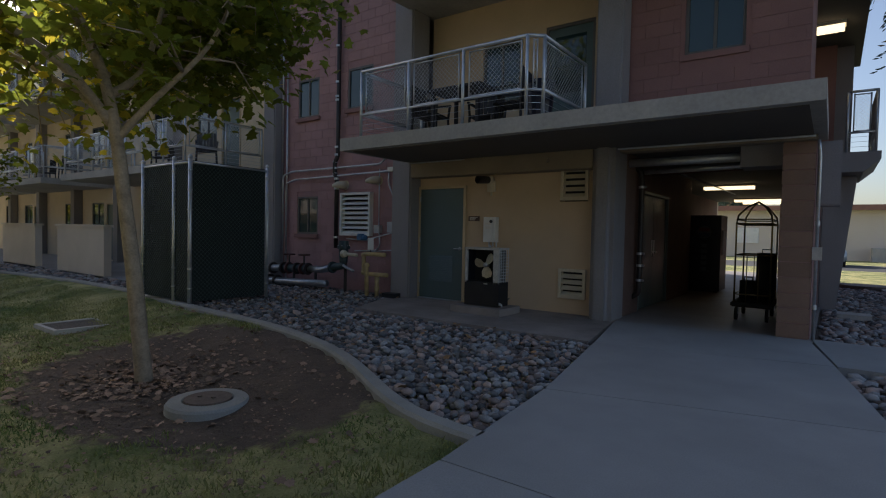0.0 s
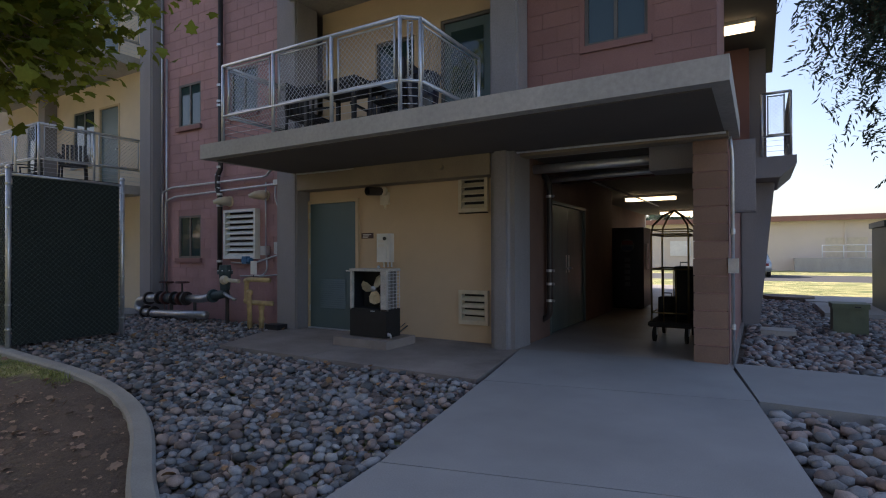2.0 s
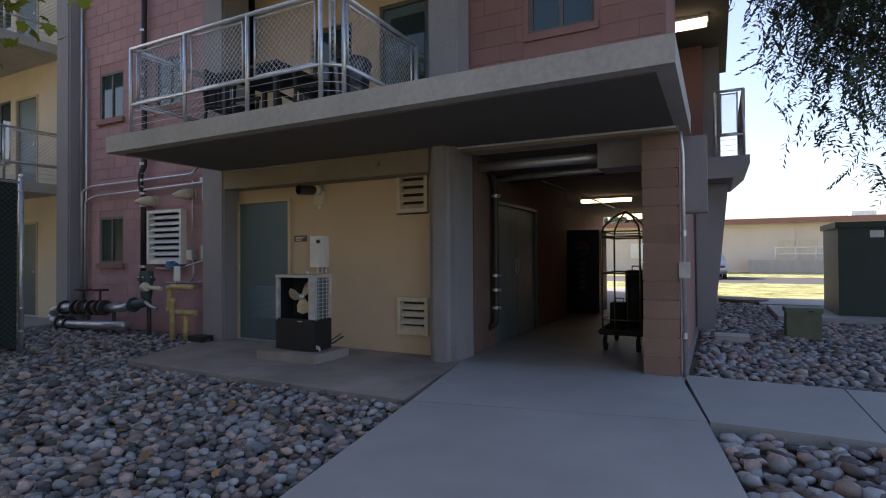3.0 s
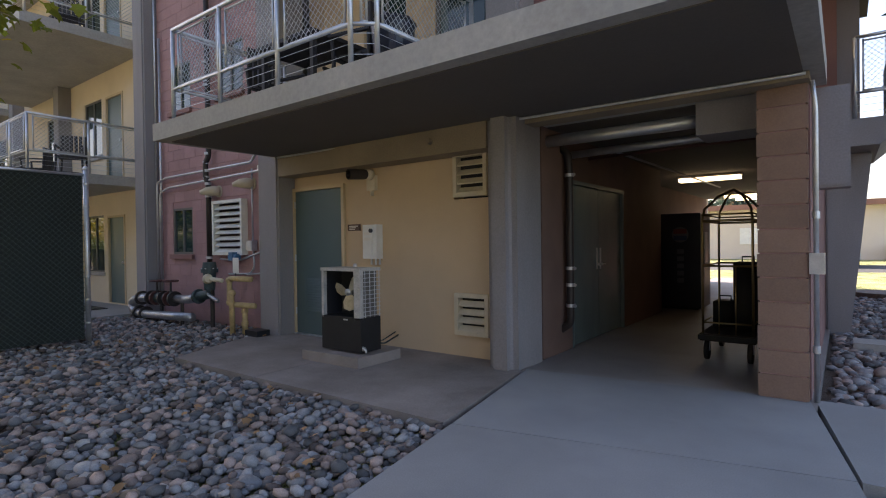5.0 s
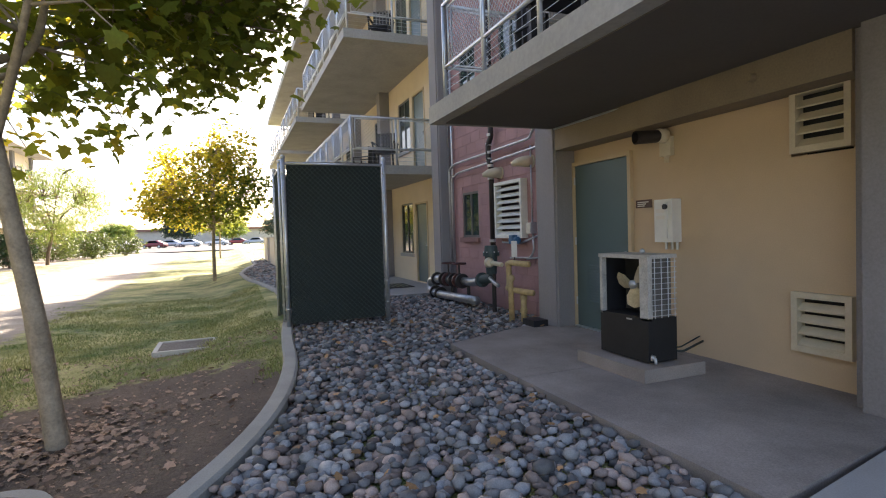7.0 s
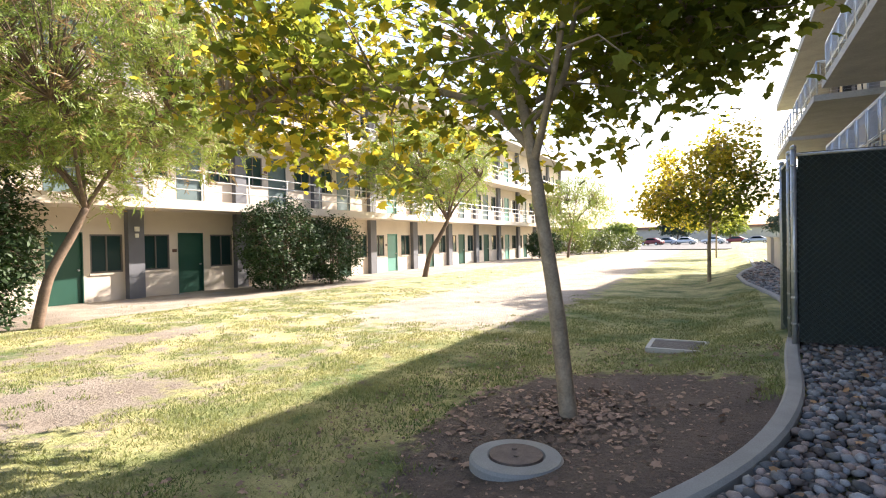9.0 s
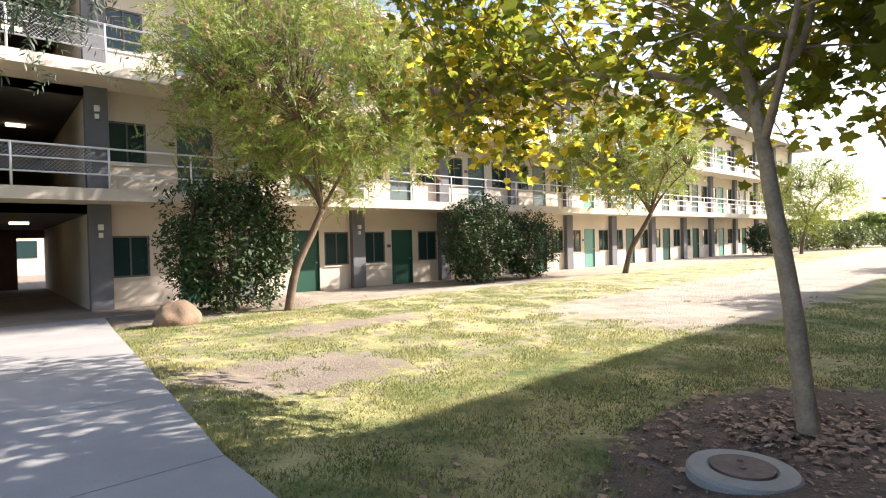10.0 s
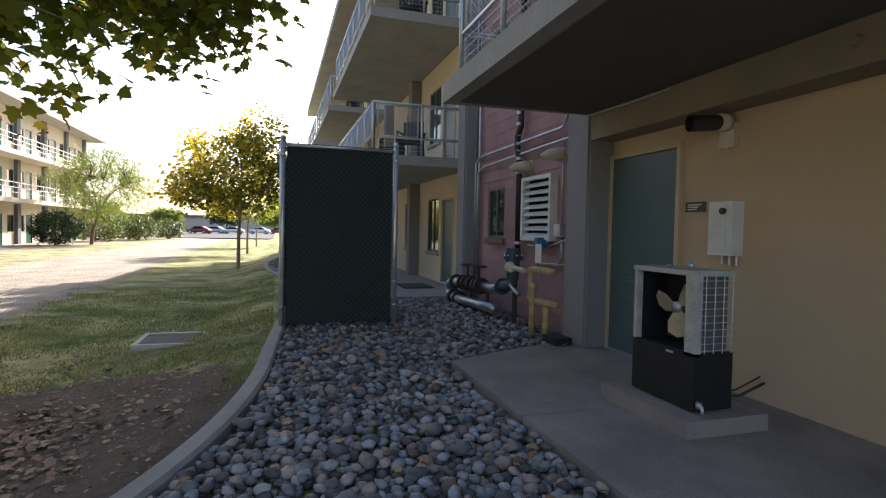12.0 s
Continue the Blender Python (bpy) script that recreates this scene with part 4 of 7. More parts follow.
for z in (0.3, 0.1):
    bm = bmesh.new()
    cyl(bm, (-7.72, 7.72, z), (-7.72, 7.72, z + 0.06), 0.054, seg=12)
    part("coupling", bm, YELLOWPIPE, gm)
bm = boxes((-7.93, -7.77, 7.655, 7.66, 0.92, 1.16))
tg = thing("inspection_tag", (0, 0, 0), "white paper tag hung on the gas pipe", "tag")
part("sheet", bm, WHITEPAINT, tg)
part("tie", boxes((-7.86, -7.85, 7.655, 7.665, 0.86, 0.92)), DARKBOX, tg)

rg = thing("gas_regulator", (0, 0, 0), "grey-green cast regulator and meter body", "meter")
bm = bmesh.new()
cyl(bm, (-8.66, 7.68, 0.97), (-8.66, 7.68, 1.08), 0.115, 0.10, 18)
cyl(bm, (-8.66, 7.68, 0.91), (-8.66, 7.68, 0.97), 0.135, seg=18)
cyl(bm, (-8.66, 7.68, 0.62), (-8.66, 7.68, 0.91), 0.085, 0.105, 16)
soften(bm, 0.008, 1)
body = part("body", bm, GREENCAST, rg)
bm = bmesh.new()
cyl(bm, (-8.95, 7.66, 0.50), (-8.60, 7.66, 0.56), 0.085, 0.075, 16)
cyl(bm, (-9.0, 7.66, 0.495), (-8.95, 7.66, 0.50), 0.125, seg=16)
part("inlet_casting", bm, GREENCAST, rg)
for a in range(6):
    bm = bmesh.new()
    x, y = -8.66 + 0.12 * math.cos(a * 1.047), 7.68 + 0.12 * math.sin(a * 1.047)
    cyl(bm, (x, y, 0.965), (x, y, 0.985), 0.012, seg=6)
    part("bolt", bm, GALV, body)
bm = bmesh.new()
cyl(bm, (-8.58, 7.6, 0.81), (-8.48, 7.57, 0.81), 0.085, 0.06, 16)
part("round_cap", bm, CREAM, rg, "cream round cap")
bm = bmesh.new()
cyl(bm, (-8.50, 7.6, 0.81), (-8.22, 7.64, 0.79), 0.036, seg=12)
part("nipple", bm, CREAM, rg, "cream nipple to the gas pipe")
bm = bmesh.new()
tube(bm, bend([(-8.6, 7.62, 0.56), (-8.42, 7.6, 0.50), (-8.28, 7.6, 0.46)], 0.05), 0.032, 10)
part("outlet", bm, SILVERWRAP, rg, smooth=True)
bm = bmesh.new()
cyl(bm, (-8.62, 7.7, -0.08), (-8.62, 7.7, 0.62), 0.035)
part("stand", bm, BLACKPIPE, rg)

bf = thing("backflow_preventer", (0, 0, 0), "silver-wrapped backflow assembly with two handwheels", "valve assembly")
for pts, r, m_, nm in (([(-9.1, 7.6, 0.14), (-10.0, 7.6, 0.11), (-10.9, 7.6, 0.08), (-11.2, 7.6, 0.10)], 0.075, SILVERWRAP, "lower_run"), ([(-11.15, 7.6, 0.09), (-11.35, 7.6, 0.16), (-11.3, 7.6, 0.32), (-11.0, 7.62, 0.38), (-10.6, 7.64, 0.40)], 0.085, SILVERWRAP, "wrapped_elbow"), ([(-9.75, 7.66, 0.42), (-9.3, 7.66, 0.43), (-8.98, 7.66, 0.49)], 0.075, SILVERWRAP, "wrapped_pipe"), ([(-10.6, 7.64, 0.40), (-9.75, 7.66, 0.42)], 0.095, GREENCAST, "valve_body")):
    bm = bmesh.new()
    tube(bm, bend(pts, 0.09) if len(pts) > 2 else pts, r, 16)
    part(nm, bm, m_, bf, smooth=True)
for x, z, m_ in ((-10.6, 0.40, BLACKPIPE), (-10.42, 0.405, REDPIPE), (-10.13, 0.41, BLACKPIPE), (-9.92, 0.415, REDPIPE), (-9.75, 0.42, BLACKPIPE), (-11.0, 0.375, BLACKPIPE), (-10.85, 0.085, BLACKPIPE), (-11.12, 0.095, BLACKPIPE)):
    bm = bmesh.new()
    cyl(bm, (x - 0.022, 7.63, z), (x + 0.022, 7.63, z), 0.135, seg=18)
    soften(bm, 0.006, 1)
    part("flange", bm, m_, bf, "dark rusty flange")
for x, z in ((-10.42, 0.41), (-9.9, 0.42)):
    bm = bmesh.new()
    cyl(bm, (x, 7.64, z), (x, 7.64, z + 0.13), 0.05, 0.03, 12)
    cyl(bm, (x, 7.64, z + 0.13), (x, 7.64, z + 0.33), 0.018)
    w = part("valve_stem", bm, BLACKPIPE, bf)
    zz = z + 0.31
    bm = bmesh.new()
    tube(bm, [(x + 0.12 * math.cos(a), 7.64 + 0.12 * math.sin(a), zz) for a in [2 * math.pi * k / 16 for k in range(17)]], 0.019, 6)
    cyl(bm, (x - 0.12, 7.64, zz), (x + 0.12, 7.64, zz), 0.01, seg=6)
    cyl(bm, (x, 7.52, zz), (x, 7.76, zz), 0.01, seg=6)
    part("handwheel", bm, REDPIPE, w, "dark red iron handwheel")
for x in (-10.25, -9.5):
    bm = bmesh.new()
    cyl(bm, (x, 7.64, -0.08), (x, 7.64, 0.36), 0.03)
    part("support_leg", bm, BLACKPIPE, bf)
jb = thing("junction_box", (0, 0, 0), "grey weatherproof junction box on the red wall", "electrical box")
bm = boxes((-8.13, -7.97, 8.03, 8.13, 1.26, 1.43))
soften(bm, 0.012, 2)
part("body", bm, GALV, jb)
part("cover", boxes((-8.115, -7.985, 8.02, 8.031, 1.275, 1.415)), GALV, jb)
pipe("conduit", [(-8.05, 8.10, 2.62), (-8.05, 8.10, 1.43)], 0.014, GALV, "thin conduit down to the junction box", "conduit")
pipe("conduit", [(-8.02, 8.09, 1.26), (-8.0, 8.09, 0.98), (-8.12, 8.09, 0.88), (-8.75, 8.09, 0.86)], 0.016, GALV, "conduit looping below the junction box", "conduit")
pipe("conduit", [(-11.14, 8.09, -0.05), (-11.14, 8.09, 5.5)], 0.022, GALV, "upright conduit in the corner of the red wall", "conduit")
rb = thing("bait_station", (0, 0, 0), "small black bait box at the pilaster foot", "box")
bm = boxes((-7.38, -7.08, 7.50, 7.72, -0.02, 0.09))
soften(bm, 0.035, 3)
part("body", bm, DARKBOX, rb)


# ---- screened enclosure of chain-link fence ----
SX0, SX1, SY0, SY1, SH = -10.68, -9.02, 4.50, 6.02, 2.46
en = thing("fence_enclosure", (0, 0, 0), "dark green screened chain-link enclosure on galvanised posts", "fence")
for x, y in ((SX1, SY0), (SX1, SY1), (-9.55, SY0), (SX0, SY0), (SX0, SY1)):
    bm = bmesh.new()
    cyl(bm, (x, y, -0.1), (x, y, SH + 0.02), 0.034, seg=14)
    bmesh.ops.create_uvsphere(bm, u_segments=12, v_segments=6, radius=0.04, matrix=pose(x, y, SH + 0.03))
    post = part("post", bm, GALV, en, smooth=True)
    for z in np.linspace(0.25, SH - 0.2, 7):
        bm = bmesh.new()
        cyl(bm, (x, y, z), (x, y, z + 0.02), 0.041, seg=12)
        part("tie_band", bm, GALV, post)
for a, b in (((SX1, SY0), (SX1, SY1)), ((SX0, SY0), (SX1, SY0)), ((SX0, SY1), (SX0, SY0)), ((SX0, SY1), (SX1, SY1))):
    bm = bmesh.new()
    cyl(bm, (*a, SH - 0.06), (*b, SH - 0.06), 0.02, seg=10)
    part("top_rail", bm, GALV, en, smooth=True)
part("screen_fabric", boxes((SX1 - 0.012, SX1 - 0.006, SY0 + 0.05, SY1 - 0.05, 0.03, SH - 0.03)), SCREENMAT, en, "dark green privacy fabric")
part("screen_fabric", boxes((SX0 + 0.05, -9.59, SY0 + 0.006, SY0 + 0.012, 0.03, SH - 0.03), (-9.51, SX1 - 0.05, SY0 + 0.006, SY0 + 0.012, 0.03, SH - 0.03)), SCREENMAT, en, "dark green privacy fabric")
part("screen_fabric", boxes((SX0 + 0.006, SX0 + 0.012, SY0 + 0.05, SY1 - 0.05, 0.03, SH - 0.03)), SCREENMAT, en, "dark green privacy fabric")


def diamond_mesh(u0, u1, v0, v1, pitch, r, place):
    """Woven wire of crossed diagonals over a rectangle; place maps (u, v, side) to a point."""
    vs, fs = [], []
    for sgn in (1, -1):
        c = (u0 - v1) if sgn > 0 else (u0 + v0)
        end = (u1 - v0) if sgn > 0 else (u1 + v1)
        while c < end:
            # line u = c + sgn * v
            lo, hi = v0, v1
            if sgn > 0:
                lo, hi = max(lo, u0 - c), min(hi, u1 - c)
            else:
                lo, hi = max(lo, c - u1), min(hi, c - u0)
            if hi - lo > 0.01:
                a, b = place(c + sgn * lo, lo, sgn), place(c + sgn * hi, hi, sgn)
                a, b = Vector(a), Vector(b)
                q = (b - a).to_track_quat("Z", "Y")
                n0 = len(vs)
                for p in (a, b):
                    for t in (0, 2.094, 4.189):
                        vs.append(p + q @ Vector((r * math.cos(t), r * math.sin(t), 0)))
                for k in range(3):
                    fs.append((n0 + k, n0 + (k + 1) % 3, n0 + 3 + (k + 1) % 3, n0 + 3 + k))
            c += pitch
    return vs, fs


WIREDARK = mat("green_coated_wire", (0.09, 0.125, 0.115), 0.5, vary=0.2, bump=0)
for u0, u1, pl_ in ((SY0 + 0.04, SY1 - 0.04, lambda u, v, s: (SX1 + 0.003 + 0.002 * s, u, v)), (SX0 + 0.04, SX1 - 0.04, lambda u, v, s: (u, SY0 - 0.003 - 0.002 * s, v))):
    vs, fs = diamond_mesh(u0, u1, 0.03, SH - 0.05, 0.075, 0.0032, pl_)
    o = mesh_from("chain_link", vs, fs, WIREDARK)
    o.parent = en


# ---- balcony railings with woven wire panels ----
def railing(pts, z, h=1.07, label="", group="balcony railings", post_step=1.1, material=None, wire=True, pitch=0.07, name="balcony_railing", mids=(0.36,), r=0.024):
    material = material or GALV
    rl = thing(name, (0, 0, 0), label, "railing", group)
    for i, (a, b) in enumerate(zip(pts, pts[1:])):
        a, b = Vector((*a, z)), Vector((*b, z))
        L = (b - a).length
        n = max(1, round(L / post_step))
        for k in range(n + 1):
            if k == n and i < len(pts) - 2:
                continue
            p = a.lerp(b, k / n)
            bm = bmesh.new()
            cyl(bm, p, p + Vector((0, 0, h)), r, seg=10)
            part("post", bm, material, rl, smooth=True)
        bm = bmesh.new()
        cyl(bm, a + Vector((0, 0, h)), b + Vector((0, 0, h)), r, seg=10)
        part("top_rail", bm, material, rl, smooth=True)
        for m_ in mids:
            bm = bmesh.new()
            cyl(bm, a + Vector((0, 0, m_)), b + Vector((0, 0, m_)), r * 0.8, seg=8)
            part("lower_rail", bm, material, rl, smooth=True)
        if wire:
            d = (b - a).normalized()
            side = Vector((-d.y, d.x, 0)) * 0.02
            for k in range(n):
                u0, u1 = L * k / n + 0.09, L * (k + 1) / n - 0.09
                bm = bmesh.new()
                for u in (u0, u1):
                    p = a + d * u + side
                    cyl(bm, p + Vector((0, 0, mids[0])), p + Vector((0, 0, h - 0.03)), 0.012, seg=8)
                for zz in (mids[0] + 0.03, h - 0.05):
                    cyl(bm, a + d * u0 + side + Vector((0, 0, zz)), a + d * u1 + side + Vector((0, 0, zz)), 0.012, seg=8)
                fr = part("panel_frame", bm, material, rl, smooth=True)
                vs, fs = diamond_mesh(u0, u1, mids[0] + 0.03, h - 0.05, pitch, 0.0035, lambda u, v, s: a + d * u + side * (1 + 0.1 * s) + Vector((0, 0, v)))
                o = mesh_from("wire_mesh", vs, fs, material)
                o.parent = fr
            for zz in (0.1, 0.19, 0.28):
                bm = bmesh.new()
                cyl(bm, a + Vector((0, 0, zz)), b + Vector((0, 0, zz)), 0.003, seg=5)
                part("cable", bm, material, rl)
    return rl


railing([(-6.66, 7.75), (-6.66, 6.14), (-3.60, 6.14), (-3.42, 6.28), (-3.42, 7.74)], 2.87, label="galvanised balcony railing with woven wire panels")
railing([(-6.66, 7.75), (-6.66, 6.14), (-3.60, 6.14), (-3.42, 6.28), (-3.42, 7.74)], 5.83, label="galvanised upper balcony railing with woven wire panels")


# ---- patio furniture on the balcony ----
def patio_chair():
    c = thing("patio_chair", (0, 0, 0), "dark slatted patio chair on the balcony", "chair", "patio chairs")
    for x, y in ((-0.25, -0.24), (0.25, -0.24), (-0.25, 0.24), (0.25, 0.24)):
        bm = bmesh.new()
        tube(bm, [(x, y, 0), (x * 0.92, y * 0.92, 0.4), (x * 0.98, y, 0.62)], 0.022, 8)
        part("leg", bm, CHAIRMAT, c)
    for i in range(5):
        part("seat_slat", boxes((-0.25, 0.25, -0.24 + i * 0.098, -0.16 + i * 0.098, 0.40, 0.425)), CHAIRMAT, c)
    for i in range(6):
        bm = boxes((-0.24 + i * 0.082, -0.18 + i * 0.082, 0.22, 0.245, 0.42, 0.92))
        part("back_slat", bm, CHAIRMAT, c)
    for x in (-0.27, 0.24):
        bm = boxes((x, x + 0.04, -0.26, 0.26, 0.62, 0.65))
        part("armrest", bm, CHAIRMAT, c)
    return c


ch = patio_chair()
ch.matrix_basis = pose(-5.9, 7.05, 2.87, 0, 0, 100)
for x, y, a in ((-4.3, 7.0, -80), (-5.1, 7.6, 10)):
    copy_thing(ch, pose(x, y, 2.87, 0, 0, a))
tb = thing("patio_table", (-5.1, 6.95, 2.87), "dark square patio table on the balcony", "table")
bm = boxes((-0.5, 0.5, -0.4, 0.4, 0.68, 0.72))
soften(bm, 0.015, 2)
part("tabletop", bm, CHAIRMAT, tb)
for x in (-0.45, 0.4):
    for y in (-0.35, 0.3):
        part("leg", boxes((x, x + 0.05, y, y + 0.05, 0, 0.68)), CHAIRMAT, tb)
tc = thing("trash_can", (-3.75, 6.85, 2.87), "dark tapered bin at the balcony corner", "bin")
bm = bmesh.new()
cyl(bm, (0, 0, 0), (0, 0, 0.6), 0.16, 0.22, 18)
part("body", bm, VENDBLUE, tc)
bm = bmesh.new()
cyl(bm, (0, 0, 0.6), (0, 0, 0.65), 0.235, 0.2, 18)
part("lid", bm, VENDBLUE, tc)


# ======== the passage and its things ========
# block pier at the mouth of the passage
pier = thing("block_pier", (0, 0, 0), "brown-red painted block pier at the passage mouth", "pillar", "", "structure")
part("mortar_core", boxes((-0.805, -0.475, 8.19, 8.59, -0.1, 2.66)), MORTAR, pier)
bm = boxes((-0.82, -0.46, 8.18, 8.60, 0.006, 0.197))
soften(bm, 0.006, 1)
blk = part("block", bm, BLOCK, pier)
for i in range(1, 13):
    o = new("block", blk.data)
    o.parent = pier
    o.location = (0.003 * math.sin(i * 2.3), 0, 0.203 * i)
pipe("conduit", [(-0.41, 8.24, 0.0), (-0.41, 8.24, 2.4), (-0.43, 8.2, 2.62)], 0.02, GALV, "galvanised conduit beside the block pier", "conduit", flanges=(((-0.41, 8.24, 1.5), (-0.41, 8.24, 1.56), 0.028), ((-0.41, 8.24, 0.4), (-0.41, 8.24, 0.46), 0.028)))
jb2 = thing("junction_box", (0, 0, 0), "grey weatherproof box on the pier conduit", "electrical box")
bm = boxes((-0.455, -0.35, 8.16, 8.27, 1.05, 1.22))
soften(bm, 0.01, 2)
part("body", bm, GALV, jb2)
pipe("conduit", [(-6.9, 7.77, 2.635), (-0.46, 8.0, 2.635)], 0.014, GALV, "thin galvanised conduit along the soffit", "conduit")
hb = thing("smoke_alarm", (0, 0, 0), "small dark round fitting on the beam", "alarm")
bm = bmesh.new()
cyl(bm, (-4.05, 7.8, 2.52), (-4.05, 7.75, 2.52), 0.04, 0.03, 14)
part("body", bm, BEAM, hb)

pipe("duct_pipe", [(-3.0, 8.62, 2.50), (-1.3, 8.62, 2.50)], 0.065, GALV, "large galvanised pipe across the passage ceiling")
pipe("duct_pipe", [(-3.0, 9.25, 2.42), (-0.6, 9.25, 2.46)], 0.045, GALV, "galvanised pipe across the passage ceiling")
pipe("sprinkler_pipe", [(-2.9, 9.7, 2.42), (-0.6, 9.7, 2.46)], 0.018, REDPIPE, "thin red sprinkler pipe")
pipe("conduit", [(-2.6, 9.6, 2.5), (-2.45, 14.0, 2.5), (-2.4, 16.0, 2.5)], 0.016, GALV, "thin conduit running down the passage ceiling", "conduit")
db = thing("duct_box", (0, 0, 0), "grey sheet-metal duct box under the slab", "duct")
bm = boxes((-1.36, -0.62, 8.5, 9.0, 2.34, 2.655))
soften(bm, 0.01, 1)
part("body", bm, GREYPAINT, db)
for k, (x0, x1, y) in enumerate(((-2.95, -1.8, 14.7), (-2.95, -1.6, 19.9), (-2.85, -1.6, 21.2))):
    lt = thing("ceiling_light", (0, 0, 0), "fluorescent strip light glowing warm on the passage ceiling", "ceiling light", "passage lights")
    part("housing", boxes((x0, x1, y - 0.12, y + 0.12, 2.60, 2.66)), WHITEPAINT, lt)
    bm = boxes((x0 + 0.02, x1 - 0.02, y - 0.11, y + 0.11, 2.53, 2.60))
    soften(bm, 0.03, 3)
    part("diffuser", bm, LAMPGLOW, lt, "glowing warm plastic diffuser")
rs = thing("riser_pipe", (-0.07, -0.1, 0), "black iron riser with steel valves beside the steel doors", "pipe")
bm = bmesh.new()
tube(bm, bend([(-2.98, 9.1, 2.5), (-2.82, 9.1, 2.42), (-2.80, 9.1, 2.2), (-2.80, 9.1, 0.35), (-2.95, 9.1, 0.25)], 0.06), 0.045, 14)
part("run", bm, BLACKPIPE, rs, smooth=True)
for z in (2.12, 1.0, 0.8, 0.55):
    bm = bmesh.new()
    cyl(bm, (-2.80, 9.1, z), (-2.80, 9.1, z + 0.04), 0.055, seg=14)
    cyl(bm, (-2.80, 9.1, z + 0.02), (-2.72, 9.06, z + 0.02), 0.02)
    part("coupling", bm, GALV, rs, "bright steel coupling")
dd = thing("door_3", (-0.07, -0.1, 0), "pair of worn teal steel double doors", "door", "", "structure")
part("door_frame", boxes((-3.0, -2.89, 9.38, 9.43, 0, 2.12), (-3.0, -2.89, 11.31, 11.36, 0, 2.12), (-3.0, -2.89, 9.43, 11.31, 2.07, 2.12)), TEALDOOR, dd)
for a, b, hy in ((9.435, 10.366, 10.3), (10.374, 11.305, 10.44)):
    lf = part("door_leaf", boxes((-2.975, -2.93, a, b, 0.01, 2.066)), STEELDOOR, dd)
    bm = bmesh.new()
    cyl(bm, (-2.93, hy, 1.02), (-2.89, hy, 1.02), 0.02)
    cyl(bm, (-2.89, hy, 1.02), (-2.89, hy + (0.1 if hy > 10.37 else -0.1), 1.02), 0.009, seg=8)
    box(bm, -2.93, -2.922, hy - 0.02, hy + 0.02, 0.95, 1.25)
    part("door_handle", bm, GALV, lf)
vm = thing("vending_machine", (0.32, -1.35, 0), "tall dark blue drinks vending machine with a round badge", "vending machine")
bm = boxes((-3.55, -2.72, 15.3, 16.2, 0.04, 1.86))
soften(bm, 0.03, 2)
part("cabinet", bm, VENDBLUE, vm)
part("feet", boxes((-3.5, -2.8, 15.4, 16.1, 0, 0.04)), RUBBER, vm)
WHITEB, REDB, BLUEB = mat("white_badge", (0.10, 0.10, 0.12), 0.4, vary=0.05, bump=0), mat("red_badge", (0.16, 0.02, 0.025), 0.4, vary=0.05, bump=0), mat("blue_badge", (0.02, 0.035, 0.10), 0.4, vary=0.05, bump=0)
bm = bmesh.new()
cyl(bm, (-3.08, 15.3, 1.45), (-3.08, 15.294, 1.45), 0.15, seg=24)
bd = part("badge", bm, WHITEB, vm, "round red, white and blue badge")
bm = boxes((-3.20, -2.96, 15.288, 15.293, 1.47, 1.56))
part("badge_band", bm, REDB, bd)
bm = boxes((-3.20, -2.96, 15.288, 15.293, 1.34, 1.43))
part("badge_band", bm, BLUEB, bd)
for i in range(5):
    part("badge_stripe", boxes((-3.14, -3.02, 15.29, 15.297, 0.52 + i * 0.14, 0.61 + i * 0.14)), mat("grey_badge", (0.08, 0.09, 0.12), 0.4, vary=0.05, bump=0), vm)
part("coin_panel", boxes((-2.719, -2.70, 15.6, 15.85, 0.9, 1.5)), GALV, vm)

ct = thing("luggage_cart", (-1.25, 9.95, 0), "brass-coloured bellman luggage cart loaded with dark bags", "luggage cart")
bm = boxes((-0.33, 0.33, -0.55, 0.55, 0.22, 0.30))
soften(bm, 0.03, 2)
part("deck", bm, CARPET, ct, "dark carpeted deck")
bm = boxes((-0.35, 0.35, -0.57, 0.57, 0.235, 0.285))
soften(bm, 0.02, 2)
part("bumper", bm, RUBBER, ct)
for x, y in ((-0.26, -0.45), (0.26, -0.45), (-0.26, 0.45), (0.26, 0.45)):
    bm = bmesh.new()
    cyl(bm, (x - 0.025, y, 0.105), (x + 0.025, y, 0.105), 0.105, seg=18)
    w = part("wheel", bm, RUBBER, ct)
    part("fork", boxes((x - 0.04, x - 0.03, y - 0.03, y + 0.03, 0.1, 0.22), (x + 0.03, x + 0.04, y - 0.03, y + 0.03, 0.1, 0.22)), GALV, w)
    sx, sy = math.copysign(0.3, x), math.copysign(0.5, y)
    bm = bmesh.new()
    tube(bm, [(sx, sy, 0.29), (sx, sy, 1.55), (sx * 0.93, sy * 0.93, 1.68), (sx * 0.5, sy * 0.5, 1.83), (0, 0, 1.92)], 0.016, 10)
    part("upright", bm, BRASS, ct, smooth=True)
for z, r in ((0.42, 0.01), (1.05, 0.012), (1.55, 0.014), (1.62, 0.01)):
    bm = bmesh.new()
    q = [(-0.3, -0.5, z), (0.3, -0.5, z), (0.3, 0.5, z), (-0.3, 0.5, z)]
    for a, b in zip(q, q[1:] + q[:1]):
        cyl(bm, a, b, r, seg=8)
    part("cross_rail", bm, BRASS, ct, smooth=True)
